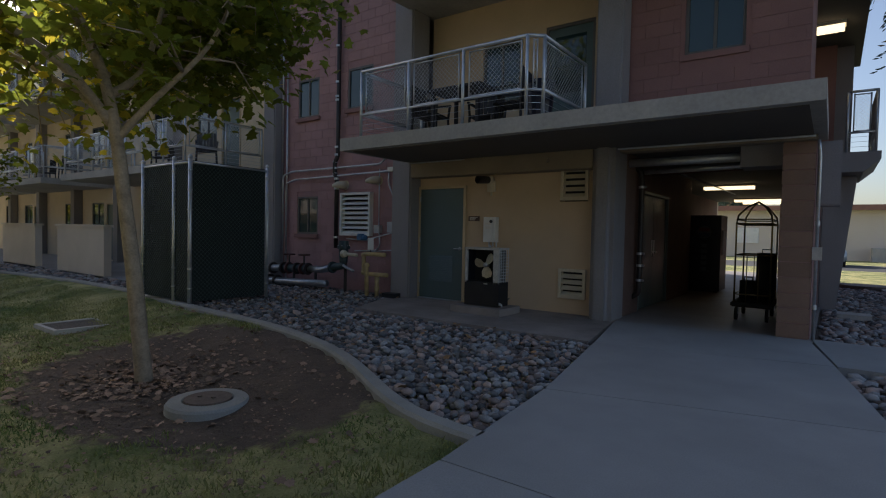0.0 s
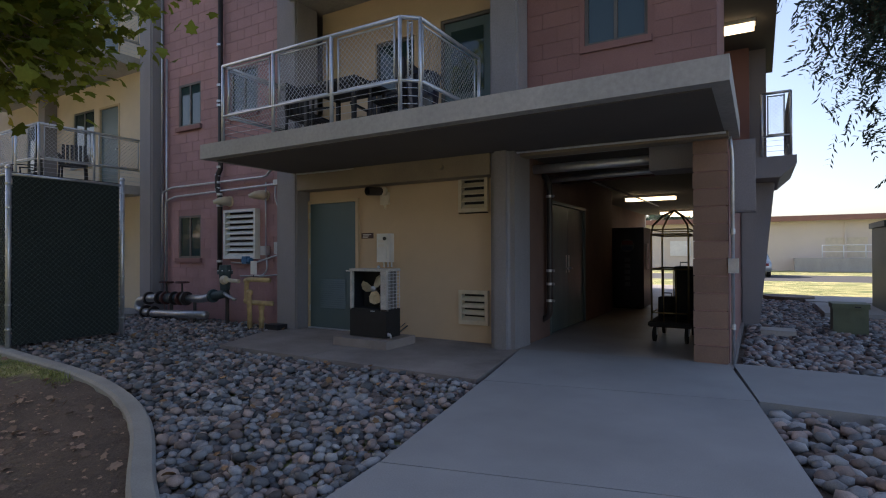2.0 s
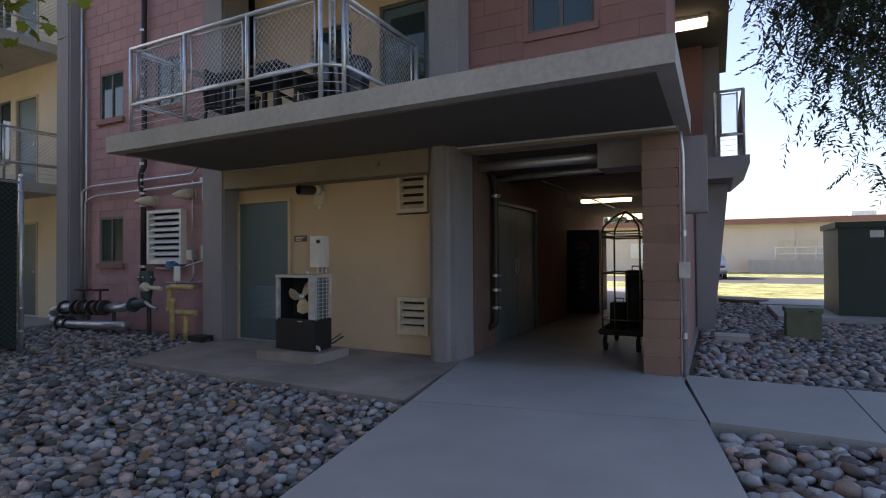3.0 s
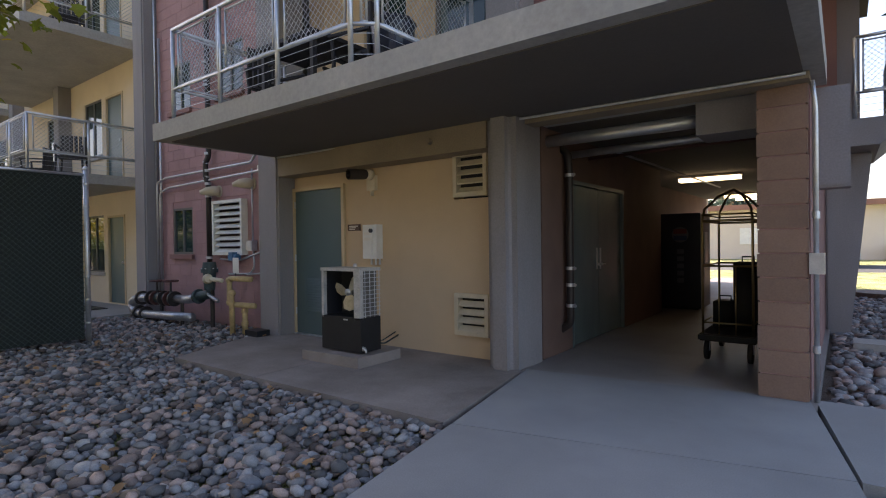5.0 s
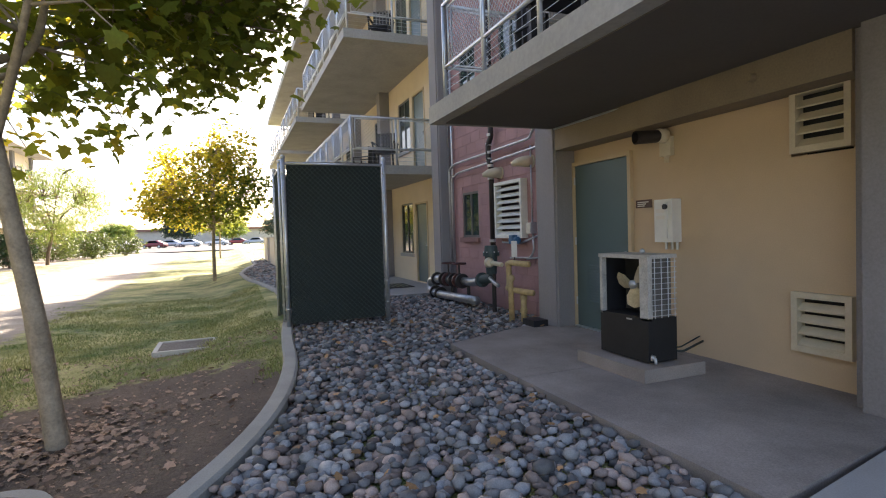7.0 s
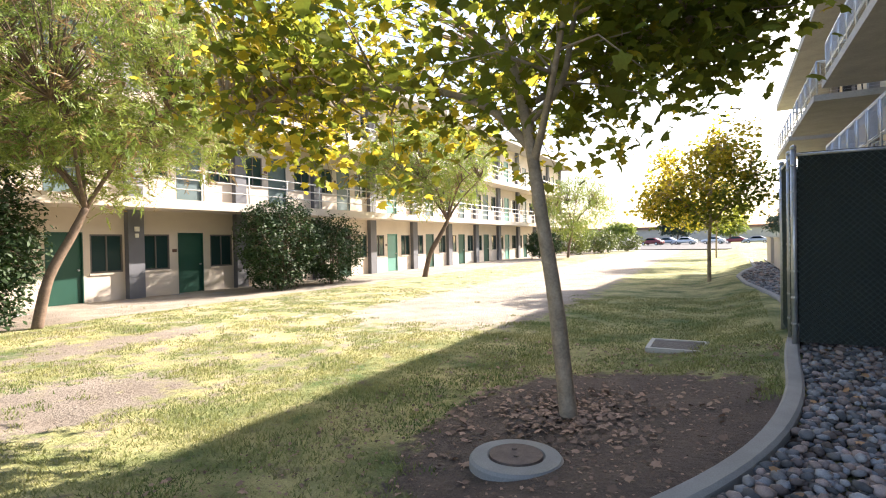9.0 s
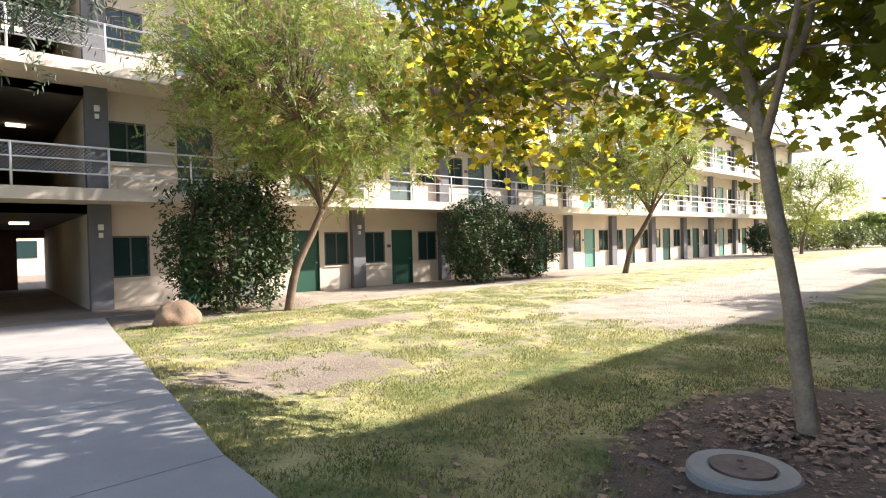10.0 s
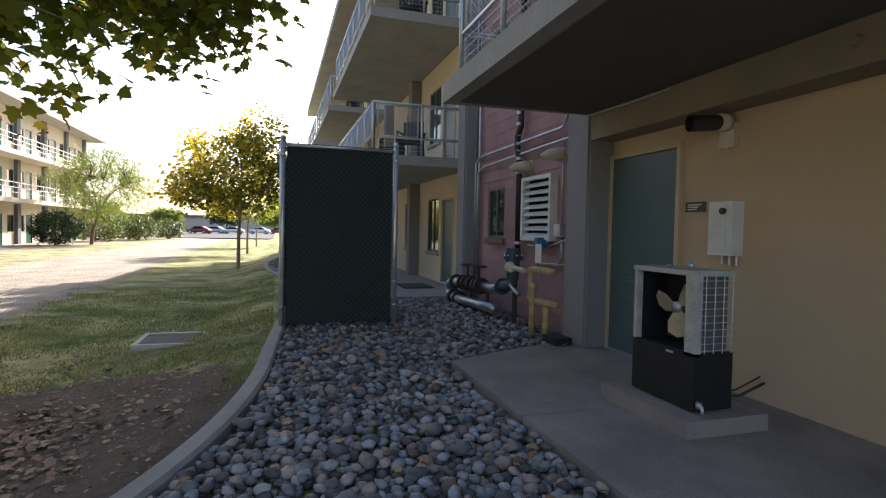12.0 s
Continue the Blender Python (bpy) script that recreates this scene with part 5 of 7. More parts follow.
for x in (-0.1, 0.1):
    bm = bmesh.new()
    cyl(bm, (x, -0.5, 0.3), (x, -0.5, 1.05), 0.009, seg=8)
    part("bar", bm, BRASS, ct, smooth=True)
    bm = bmesh.new()
    cyl(bm, (x, 0.5, 0.3), (x, 0.5, 1.05), 0.009, seg=8)
    part("bar", bm, BRASS, ct, smooth=True)
for o in ct.children_recursive:
    o.data.transform(Matrix.Diagonal((0.82, 1.0, 1.0, 1.0)))
for x, y, z, a, b, h in ((-1.11, 9.95, 0.30, 0.12, 0.20, 0.78), (-1.38, 10.16, 0.30, 0.11, 0.17, 0.30), (-1.13, 10.3, 0.30, 0.13, 0.12, 0.50)):
    bg = thing("travel_bag", (x, y, z), "soft black travel bag on the luggage cart", "bag", "bags on the cart")
    bm = boxes((-a, a, -b, b, 0.005, h))
    soften(bm, 0.07, 4)
    part("body", bm, RUBBER, bg, smooth=True)
    bm = bmesh.new()
    tube(bm, [(-0.06, 0, h - 0.01), (-0.06, 0, h + 0.06), (0.06, 0, h + 0.06), (0.06, 0, h - 0.01)], 0.01, 6)
    part("handle", bm, DARKBOX, bg)

# ======== beside and beyond the passage ========
ld = thing("stair_landing", (0, 0, 0), "cantilevered concrete stair landing on a tapered fin wall", "stair landing")
bm = bmesh.new()
for y0, y1, prof in ((11.9, 14.2, ((-0.6, 2.56), (0.16, 2.56), (0.40, 2.78), (0.40, 2.92), (-0.6, 2.92))),):
    lo = [bm.verts.new((x, y0, z)) for x, z in prof]
    hi = [bm.verts.new((x, y1, z)) for x, z in prof]
    bm.faces.new(lo)
    bm.faces.new(hi[::-1])
    for k in range(len(prof)):
        bm.faces.new((lo[k], hi[k], hi[(k + 1) % len(prof)], lo[(k + 1) % len(prof)]))
bmesh.ops.recalc_face_normals(bm, faces=bm.faces)
part("platform", bm, GREYPAINT, ld)
bm = bmesh.new()
for y0, y1, prof in ((12.6, 12.95, ((-0.44, -0.1), (-0.16, -0.1), (0.10, 2.56), (-0.44, 2.56))),):
    lo = [bm.verts.new((x, y0, z)) for x, z in prof]
    hi = [bm.verts.new((x, y1, z)) for x, z in prof]
    bm.faces.new(lo)
    bm.faces.new(hi[::-1])
    for k in range(4):
        bm.faces.new((lo[k], hi[k], hi[(k + 1) % 4], lo[(k + 1) % 4]))
bmesh.ops.recalc_face_normals(bm, faces=bm.faces)
soften(bm, 0.02, 2)
part("fin_wall", bm, GREYPAINT, ld)
railing([(-0.1, 12.0), (0.32, 12.0), (0.32, 14.1)], 2.92, 1.1, "galvanised landing railing with woven wire panels", post_step=1.0)
structure("wall_stair", boxes((-0.44, -0.02, 13.3, 13.55, 2.92, 8.7)), GREYPAINT, "grey wall strip beside the landing", "wall")
lt = thing("ceiling_light", (0, 0, 0), "fluorescent strip light glowing warm over the landing", "ceiling light")
part("housing", boxes((-0.86, -0.18, 11.62, 11.87, 5.18, 5.24)), WHITEPAINT, lt)
bm = boxes((-0.84, -0.20, 11.62, 11.86, 5.10, 5.18))
soften(bm, 0.02, 2)
part("diffuser", bm, LAMPGLOW, lt, "glowing warm plastic diffuser")
structure("ceiling", boxes((-2.0, 0.12, 9.6, 15, 5.24, 5.46)), SOFFIT, "concrete landing soffit above, darkened for shade", "ceiling")

tf = thing("transformer_cabinet", (0, 0, 0), "large dark green pad-mounted transformer cabinet", "utility cabinet")
bm = boxes((2.1, 4.2, 15.3, 17.0, 0.04, 1.84))
soften(bm, 0.05, 3)
part("body", bm, GREENBOX, tf)
bm = boxes((2.05, 4.25, 15.25, 17.05, 1.82, 1.94))
soften(bm, 0.04, 2)
part("lid", bm, GREENBOX, tf)
part("warning_label", boxes((2.62, 2.84, 15.29, 15.298, 1.62, 1.76)), WHITEPAINT, tf)
part("seam", boxes((3.14, 3.16, 15.288, 15.299, 0.1, 1.78)), DEEP, tf)
structure("equipment_pad", boxes((1.0, 6.0, 14.7, 17.4, -0.12, 0.04)), PAVING, "concrete pad under the transformer", "pad")
ob_ = thing("utility_box", (0, 0, 0), "small olive plastic utility pedestal in the rocks", "utility box")
bm = boxes((0.88, 1.34, 12.0, 12.42, -0.1, 0.38))
soften(bm, 0.07, 4)
part("body", bm, OLIVEBOX, ob_)
bm = boxes((0.86, 1.36, 11.98, 12.44, 0.37, 0.45))
soften(bm, 0.035, 4)
part("lid", bm, OLIVEBOX, ob_)
part("latch", boxes((1.16, 1.24, 11.972, 11.981, 0.39, 0.41)), DARKBOX, ob_)
sb = thing("splash_block", (0, 0, 0), "flat grey concrete splash block beside the pier", "block")
bm = boxes((-0.14, 0.34, 11.2, 11.62, -0.1, 0.05))
soften(bm, 0.02, 2)
part("slab", bm, CONCRETE, sb)
ec = thing("electrical_cabinet", (0, 0, 0), "tall grey metal electrical cabinet beside the pier", "electrical box")
bm = boxes((-0.45, -0.18, 8.66, 8.90, 1.78, 2.655))
soften(bm, 0.01, 2)
part("body", bm, GREYPAINT, ec)
part("cover", boxes((-0.435, -0.195, 8.648, 8.659, 1.80, 2.63)), GREYPAINT, ec)
mh2 = thing("manhole_cover", (0.55, 19.3, 0.0), "rusty round manhole cover beyond the rocks", "manhole cover")
bm = bmesh.new()
cyl(bm, (0, 0, -0.1), (0, 0, 0.05), 0.62, seg=32)
part("lid", bm, CAST, mh2)
structure("pavement", boxes((0.9, 4.2, 18.2, 20.4, -0.12, 0.0)), PAVING, "concrete apron round the manhole", "pavement")

wh = thing("warehouse", (0, 0, 0), "long low tan warehouse with a red-brown eave", "building")
bm = bmesh.new()
cut_wall(bm, -45, 70, -0.2, 3.6, 48.0, 48.4, [(3.9, 6.3, 0.9, 2.3)])
part("wall", bm, WAREHOUSE, wh)
part("roof", boxes((-45.5, 70.5, 47.4, 66, 3.6, 3.85)), WAREHOUSE, wh)
part("eave", boxes((-45.5, 70.5, 47.2, 47.42, 3.52, 3.9)), REDROOF, wh)
part("roll_door", boxes((3.9, 6.3, 48.05, 48.15, 0.9, 2.3)), CREAM, wh)
part("loading_dock", boxes((2.0, 60, 46.4, 48.0, -0.2, 0.85)), CONCRETE, wh)
for x in range(-40, 66, 9):
    part("downpipe", boxes((x, x + 0.12, 47.9, 48.0, -0.2, 3.5)), WAREHOUSE, wh)
for x in (10, 22, 34, 46):
    part("wall_lamp", boxes((x, x + 0.25, 47.75, 48.0, 2.5, 2.75)), DARKBOX, wh)
part("roof_unit", boxes((9, 10.5, 52, 53, 3.85, 4.5)), GALV, wh)
part("utility_panel", boxes((-6.4, -4.9, 47.9, 48.0, 1.0, 2.2)), WHITEPAINT, wh)
railing([(3.6, 46.6), (8.4, 46.6)], 0.85, 0.9, "pale pipe railing on the loading dock", "dock railing", 1.2, RAILWHITE, wire=False, mids=(0.45,), name="dock_railing", r=0.035)
pt = thing("picnic_table", (11.0, 40.0, -0.05), "dark metal picnic table by the road", "table")
for q in ((-0.9, 0.9, -0.38, 0.38, 0.72, 0.77), (-0.9, 0.9, -0.85, -0.55, 0.42, 0.46), (-0.9, 0.9, 0.55, 0.85, 0.42, 0.46)):
    part("board", boxes(q), CHAIRMAT, pt)
for x in (-0.7, 0.65):
    part("leg", boxes((x, x + 0.06, -0.7, 0.7, 0.35, 0.4), (x, x + 0.06, -0.35, -0.28, 0, 0.72), (x, x + 0.06, 0.28, 0.35, 0, 0.72)), CHAIRMAT, pt)


def car(paint, label):
    c = thing("car", (0, 0, 0), label, "car", "parked cars")
    bm = bmesh.new()
    prof = ((-2.2, 0.3), (-2.25, 0.65), (-2.1, 0.85), (-1.2, 0.95), (-0.55, 1.42), (0.75, 1.45), (1.55, 1.0), (2.15, 0.9), (2.25, 0.6), (2.2, 0.3))
    lo = [bm.verts.new((x, -0.85 + (0.12 if z > 1.2 else 0), z)) for x, z in prof]
    hi = [bm.verts.new((x, 0.85 - (0.12 if z > 1.2 else 0), z)) for x, z in prof]
    bm.faces.new(lo)
    bm.faces.new(hi[::-1])
    for k in range(len(prof)):
        bm.faces.new((lo[k], hi[k], hi[(k + 1) % len(prof)], lo[(k + 1) % len(prof)]))
    bmesh.ops.recalc_face_normals(bm, faces=bm.faces)
    soften(bm, 0.06, 2, 20)
    part("body", bm, paint, c, smooth=True)
    for s in (-1, 1):
        bm = bmesh.new()
        q = [bm.verts.new((x, s * y, z)) for x, y, z in ((-1.05, 0.865, 0.97), (1.35, 0.865, 1.0), (0.7, 0.76, 1.36), (-0.5, 0.76, 1.36))]
        bm.faces.new(q if s < 0 else q[::-1])
        bmesh.ops.solidify(bm, geom=bm.faces[:], thickness=0.01)
        part("side_window", bm, GLASS, c)
    for x in (-1.35, 1.4):
        for y in (-0.86, 0.66):
            bm = bmesh.new()
            cyl(bm, (x, y, 0.32), (x, y + 0.2, 0.32), 0.32, seg=20)
            w = part("wheel", bm, RUBBER, c)
            bm = bmesh.new()
            cyl(bm, (x, y - 0.005, 0.32), (x, y + 0.205, 0.32), 0.19, seg=14)
            part("rim", bm, GALV, w)
    for x in (-2.24, 2.2):
        for y in (-0.72, 0.5):
            part("headlight" if x > 0 else "tail_light", boxes((x - 0.02, x + 0.05, y, y + 0.22, 0.62, 0.75)), WHITEPAINT if x > 0 else REDB, c)
    return c


cars = [car(p, l) for p, l in zip(CARPAINT, ("silver saloon car parked in the sun", "red saloon car parked in the sun", "white saloon car parked in the sun"))]
cars[0].matrix_basis = pose(-0.6, 36.5, -0.06, 0, 0, 94)
cars[1].matrix_basis = pose(-113, -9.6, -0.17, 0, 0, 65)
cars[2].matrix_basis = pose(-122, 1.0, -0.17, 0, 0, 80)
for src, x, y, a in ((0, -120, -7.5, 70), (2, -118, -4.0, 75), (0, -116, -17, 80), (1, -125, 5, 80), (2, -97, -12.5, 85), (0, -121, 8.5, 85)):
    copy_thing(cars[src], pose(x, y, -0.17, 0, 0, a))

# ======== the residential wing beyond the pier ========
WY = 8.42
bm = bmesh.new()
bays = []
holes = []
for k in range(3):
    b = -13.35 - 7.6 * k
    for z in (0.0, 2.87, 5.83):
        holes += [(b - 0.25 - 0.95, b - 0.25, z + 0.02, z + 2.12), (b - 2.5, b - 1.45, z + 0.75, z + 2.15), (b - 5.2, b - 4.2, z + 0.75, z + 2.15)]
        bays.append((b, z))
cut_wall(bm, -37.4, -11.79, -0.1, 8.66, WY, WY + 0.2, holes)
structure("wall_wing", bm, WING, "tan-yellow stucco wall of the apartment wing", "wall")
structure("pillar", boxes(*[(-12.95 - 3.8 * k - 0.35, -12.95 - 3.8 * k, WY - 0.3, WY, -0.1, 8.66) for k in range(1, 7)]), GREYPAINT, "grey concrete pilasters along the wing", "pillar")
n = 0
for b, z in bays:
    n += 1
    dr = thing("door_%d" % (n + 3), (0, 0, 0), "pale sage apartment door under the balcony" if z < 1 else "pale sage balcony door", "door", "wing doors", "structure")
    x0, x1 = b - 1.2, b - 0.25
    part("door_frame", boxes((x0 + 0.002, x0 + 0.05, WY - 0.02, WY + 0.12, z + 0.022, z + 2.118), (x1 - 0.05, x1 - 0.002, WY - 0.02, WY + 0.12, z + 0.022, z + 2.118), (x0 + 0.05, x1 - 0.05, WY - 0.02, WY + 0.12, z + 2.07, z + 2.118)), FRAMEPAINT, dr)
    part("door_leaf", boxes((x0 + 0.05, x1 - 0.05, WY + 0.03, WY + 0.07, z + 0.025, z + 2.07)), TEALDOOR, dr)
    bm = bmesh.new()
    cyl(bm, (x1 - 0.13, WY + 0.03, z + 1.0), (x1 - 0.13, WY - 0.03, z + 1.0), 0.03)
    part("door_handle", bm, GALV, dr)
    for c, (a0, a1) in enumerate(((b - 2.5, b - 1.45), (b - 5.2, b - 4.2))):
        window_at("window_%d" % (6 + 2 * n + c), a0, a1, z + 0.75, z + 2.15, WY + 0.02, "bronze sliding window of the apartment wing", sill=True, blind=(n + c) % 3 == 0)
for k in range(3):
    for z in (2.66, 5.62):
        xa, xb = (-12.5, -19.9) if k == 0 else (-21.6 - 8.0 * (k - 1), -28.6 - 8.0 * (k - 1))
        bm = boxes((xb, xa, 6.2, WY - 0.002, z, z + 0.2))
        soften(bm, 0.012, 1)
        structure("balcony_slab", bm, CONCRETE, "grey concrete balcony slab of the wing", "slab")
        railing([(xa - 0.08, WY - 0.05), (xa - 0.08, 6.3), (xb + 0.08, 6.3), (xb + 0.08, WY - 0.05)], z + 0.2, label="galvanised wing balcony railing with woven wire panels", post_step=1.0 if k == 0 else 1.5, pitch=0.08 if k == 0 else 0.16)
        if k < 2:
            copy_thing(ch, pose(xa - 0.9, 7.3, z + 0.2, 0, 0, 60))
            copy_thing(ch, pose(xa - 3.4, 7.4, z + 0.2, 0, 0, -40))
for x in (-15.2, -20.1, -26.6, -31.8):
    pw = thing("patio_wall", (0, 0, 0), "low tan stucco patio wall", "wall", "patio walls")
    bm = boxes((x - 3.1, x, 5.6, 5.78, -0.1, 1.25))
    part("wall_panel", bm, TAN, pw)
    part("coping", boxes((x - 3.15, x + 0.05, 5.56, 5.82, 1.25, 1.31)), TAN, pw)
copy_thing(ch, pose(-19.1, 6.3, -0.01, 0, 0, 60))
copy_thing(ch, pose(-13.4, 6.2, -0.01, 0, 0, 120))
dm = thing("door_mat", (0, 0, 0), "thin dark woven door mat", "mat")
bm = boxes((-14.3, -13.3, 7.2, 7.9, -0.01, 0.008))
part("mat", bm, CARPET, dm)
for i in range(5):
    part("stripe", boxes((-14.2, -13.4, 7.28 + i * 0.12, 7.32 + i * 0.12, 0.008, 0.013)), OLIVEBOX, dm)

# ======== on the lawn ========
mh = thing("manhole", (-4.70, 2.34, -0.32), "raised concrete manhole ring with a rusty lid", "manhole")
bm = bmesh.new()
prof = ((0.36, -0.1), (0.352, 0.07), (0.335, 0.092), (0.22, 0.10), (0.205, 0.085), (0.205, 0.05))
ring = [[bm.verts.new((r * math.cos(a), r * math.sin(a), z)) for a in [2 * math.pi * k / 40 for k in range(40)]] for r, z in prof]
for a, b in zip(ring, ring[1:]):
    for k in range(40):
        bm.faces.new((a[k], a[(k + 1) % 40], b[(k + 1) % 40], b[k]))
part("ring", bm, CURBMAT, mh, "grey concrete ring", True).data.set_sharp_from_angle(angle=radians(32))
bm = bmesh.new()
cyl(bm, (0, 0, 0.02), (0, 0, 0.108), 0.2, seg=32)
lid = part("lid", bm, CAST, mh, "rusty cast-iron lid")
for x, y in ((0.05, 0.02), (-0.07, -0.04)):
    bm = bmesh.new()
    cyl(bm, (x, y, 0.1), (x, y, 0.12), 0.02, seg=8)
    part("lifting_lug", bm, CAST, lid)
dn = thing("drain_box", (-9.75, 3.07, -0.315), "concrete drain box with a brown grate in the grass", "drain")
bm = boxes((-0.42, -0.36, -0.42, 0.42, -0.1, 0.07), (0.36, 0.42, -0.42, 0.42, -0.1, 0.07), (-0.36, 0.36, -0.42, -0.36, -0.1, 0.07), (-0.36, 0.36, 0.36, 0.42, -0.1, 0.07))
part("frame", bm, mat("pale_concrete", (0.56, 0.54, 0.50), 0.85, vary=0.15, scale=6, fine=90, bump=0.15, bump_size=0.003), dn)
part("sump", boxes((-0.36, 0.36, -0.36, 0.36, -0.08, 0.0)), GRATE, dn)
for i in range(14):
    x = -0.34 + i * 0.05
    part("grate_bar", boxes((x, x + 0.028, -0.36, 0.36, 0.02, 0.06)), GRATE, dn)
for i in range(5):
    y = -0.33 + i * 0.16
    part("grate_bar", boxes((-0.36, 0.36, y, y + 0.03, 0.03, 0.055)), GRATE, dn)


# ======== the long apartment building across the lawn ========
OY = -13.1
COLS = [-3.3, -7.2, -11.3, -15.5, -19.9, -24.2, -28.5, -33.1, -37.5, -42.0, -46.6, -51.2, -55.8, -60.4]
ab = thing("apartment_building", (0, 0, 0), "long tan three-storey apartment block with open galleries", "building")
OPPGREY = mat("blue_grey_painted_pier", (0.15, 0.155, 0.17), 0.8, vary=0.15, scale=1.4, fine=60, bump=0.15)
FLOORS = (-0.24, 2.90, 6.0)
holes = []
for fl, z in enumerate(FLOORS):
    holes.append((-3.07, -0.74, z, z + 2.6))
    for i, (a, b) in enumerate(zip(COLS, COLS[1:])):
        if i == 0:
            holes += [(-4.50, -3.56, z + 0.85, z + 2.0), (-6.3, -5.3, z, z + 2.1)]
            continue
        holes += [(a - 1.28, a - 0.30, z + 0.88, z + 2.06), (a - 2.6, a - 1.6, z, z + 2.12), (b + 0.32, b + 1.30, z + 0.88, z + 2.06)]
bm = bmesh.new()
cut_wall(bm, -61, 14, -0.4, 9.2, OY - 0.2, OY, holes)
part("wall", bm, TAN, ab)
part("roof", boxes((-62, 15, -26, -11.5, 9.2, 9.5)), CONCRETE, ab, "flat roof with a wide pale eave")
part("end_wall", boxes((-61.2, -61, -26, OY, -0.4, 9.2), (14, 14.2, -26, OY, -0.4, 9.2), (-61, -3.4, -26.2, -26, -0.4, 9.2), (-0.4, 14, -26.2, -26, -0.4, 9.2)), TAN, ab)
for z in FLOORS[1:]:
    bm = boxes((-61, 14, OY - 0.18, -11.65, z - 0.3, z))
    soften(bm, 0.015, 1)
    part("gallery_slab", bm, TAN, ab, "pale concrete gallery slab")
for a in COLS:
    bm = boxes((a - 0.26, a + 0.26, OY - 0.1, OY + 0.22, -0.3, 9.2))
    soften(bm, 0.015, 1)
    p_ = part("pier", bm, OPPGREY, ab, "blue-grey painted pier")
    for z in FLOORS:
        if a > -24:
            part("wall_lamp", boxes((a - 0.06, a + 0.06, OY + 0.222, OY + 0.3, z + 2.15, z + 2.3)), WHITEPAINT, p_)
            part("lamp_box", boxes((a - 0.05, a + 0.05, OY + 0.222, OY + 0.27, z + 1.95, z + 2.08)), WHITEPAINT, p_)
for fl, z in enumerate(FLOORS):
    for i, (a, b) in enumerate(zip(COLS, COLS[1:])):
        if i == 0:
            win, dor = [(-4.50, -3.56)], (-6.3, -5.3)
        else:
            win, dor = [(a - 1.28, a - 0.30), (b + 0.32, b + 1.30)], (a - 2.6, a - 1.6)
        zw = (z + 0.85, z + 2.0) if i == 0 else (z + 0.88, z + 2.06)
        for x0, x1 in win:
            f = 0.05
            y0, y1 = OY - 0.08, OY - 0.01
            bm = boxes((x0, x1, y0, y1, zw[0], zw[0] + f), (x0, x1, y0, y1, zw[1] - f, zw[1]), (x0, x0 + f, y0, y1, zw[0] + f, zw[1] - f), (x1 - f, x1, y0, y1, zw[0] + f, zw[1] - f), ((x0 + x1) / 2 - 0.02, (x0 + x1) / 2 + 0.02, y0, y1, zw[0] + f, zw[1] - f))
            w = part("window", bm, WINDOWFRAME, ab)
            for c in range(2):
                xa = x0 + f if c == 0 else (x0 + x1) / 2 + 0.02
                part("pane", boxes((xa, xa + (x1 - x0) / 2 - f - 0.02, OY - 0.05, OY - 0.042, zw[0] + f, zw[1] - f)), GLASS, w)
            part("sill", boxes((x0 - 0.04, x1 + 0.04, OY + 0.003, OY + 0.04, zw[0] - 0.06, zw[0])), TAN, w)
        m_ = MINTDOOR if i in (5, 9) else (GREENDOOR if fl == 0 else TEALDOOR)
        dr = part("door", boxes((dor[0] + 0.03, dor[1] - 0.03, OY - 0.1, OY - 0.05, z + 0.02, z + 2.09)), m_, ab, "green painted apartment door")
        part("door_frame", boxes((dor[0], dor[0] + 0.03, OY - 0.12, OY + 0.01, z, z + 2.12), (dor[1] - 0.03, dor[1], OY - 0.12, OY + 0.01, z, z + 2.12), (dor[0] + 0.03, dor[1] - 0.03, OY - 0.12, OY + 0.01, z + 2.09, z + 2.12)), m_, dr)
        bm = bmesh.new()
        cyl(bm, (dor[0] + 0.12, OY - 0.05, z + 1.0), (dor[0] + 0.12, OY + 0.02, z + 1.0), 0.03, seg=8)
        part("door_handle", bm, GALV, dr)
        if i < 6:
            part("number_sign", boxes((dor[1] + 0.06, dor[1] + 0.22, OY + 0.003, OY + 0.015, z + 1.45, z + 1.56)), SIGNMAT, ab)
# one near-black sheet paints in the shade behind all these windows
part("room_back", boxes((-61, -3.35, OY - 0.9, OY - 0.85, -0.4, 9.1)), DEEP, ab, "near-black sheet standing in for the rooms' shade")
# open passage through the block
part("passage_wall", boxes((-3.27, -3.07, -26, OY - 0.2, -0.4, 9.2), (-0.74, -0.54, -26, OY - 0.2, -0.4, 9.2)), TAN, ab)
for z in FLOORS:
    part("passage_ceiling", boxes((-3.07, -0.74, -26, OY, z + 2.6, z + 2.85)), SOFFIT, ab)
    lt = part("passage_light", boxes((-2.1, -1.6, -18.2, -18.0, z + 2.52, z + 2.6)), LAMPGLOW, ab, "warm fluorescent strip light")
part("passage_back", boxes((-2.1, -0.74, -26, -25.8, -0.4, 9.2), (-3.07, -2.1, -26, -25.8, 2.0, 9.2)), BLOCK, ab)
part("passage_floor", boxes((-3.07, -0.74, -26, OY, -0.4, -0.241)), PADMAT, ab)
far_w = thing("apartment_building", (0, 0, 0), "tan building beyond the far passage", "building")
part("wall", boxes((-20, 20, -44, -43.6, -0.4, 7.0)), TAN, far_w)
part("roof", boxes((-20.5, 20.5, -52, -43.2, 7.0, 7.3)), CONCRETE, far_w)
for x in range(-16, 17, 4):
    part("window", boxes((x, x + 1.2, -43.6, -43.55, 1.0, 2.2)), GLASS, far_w)
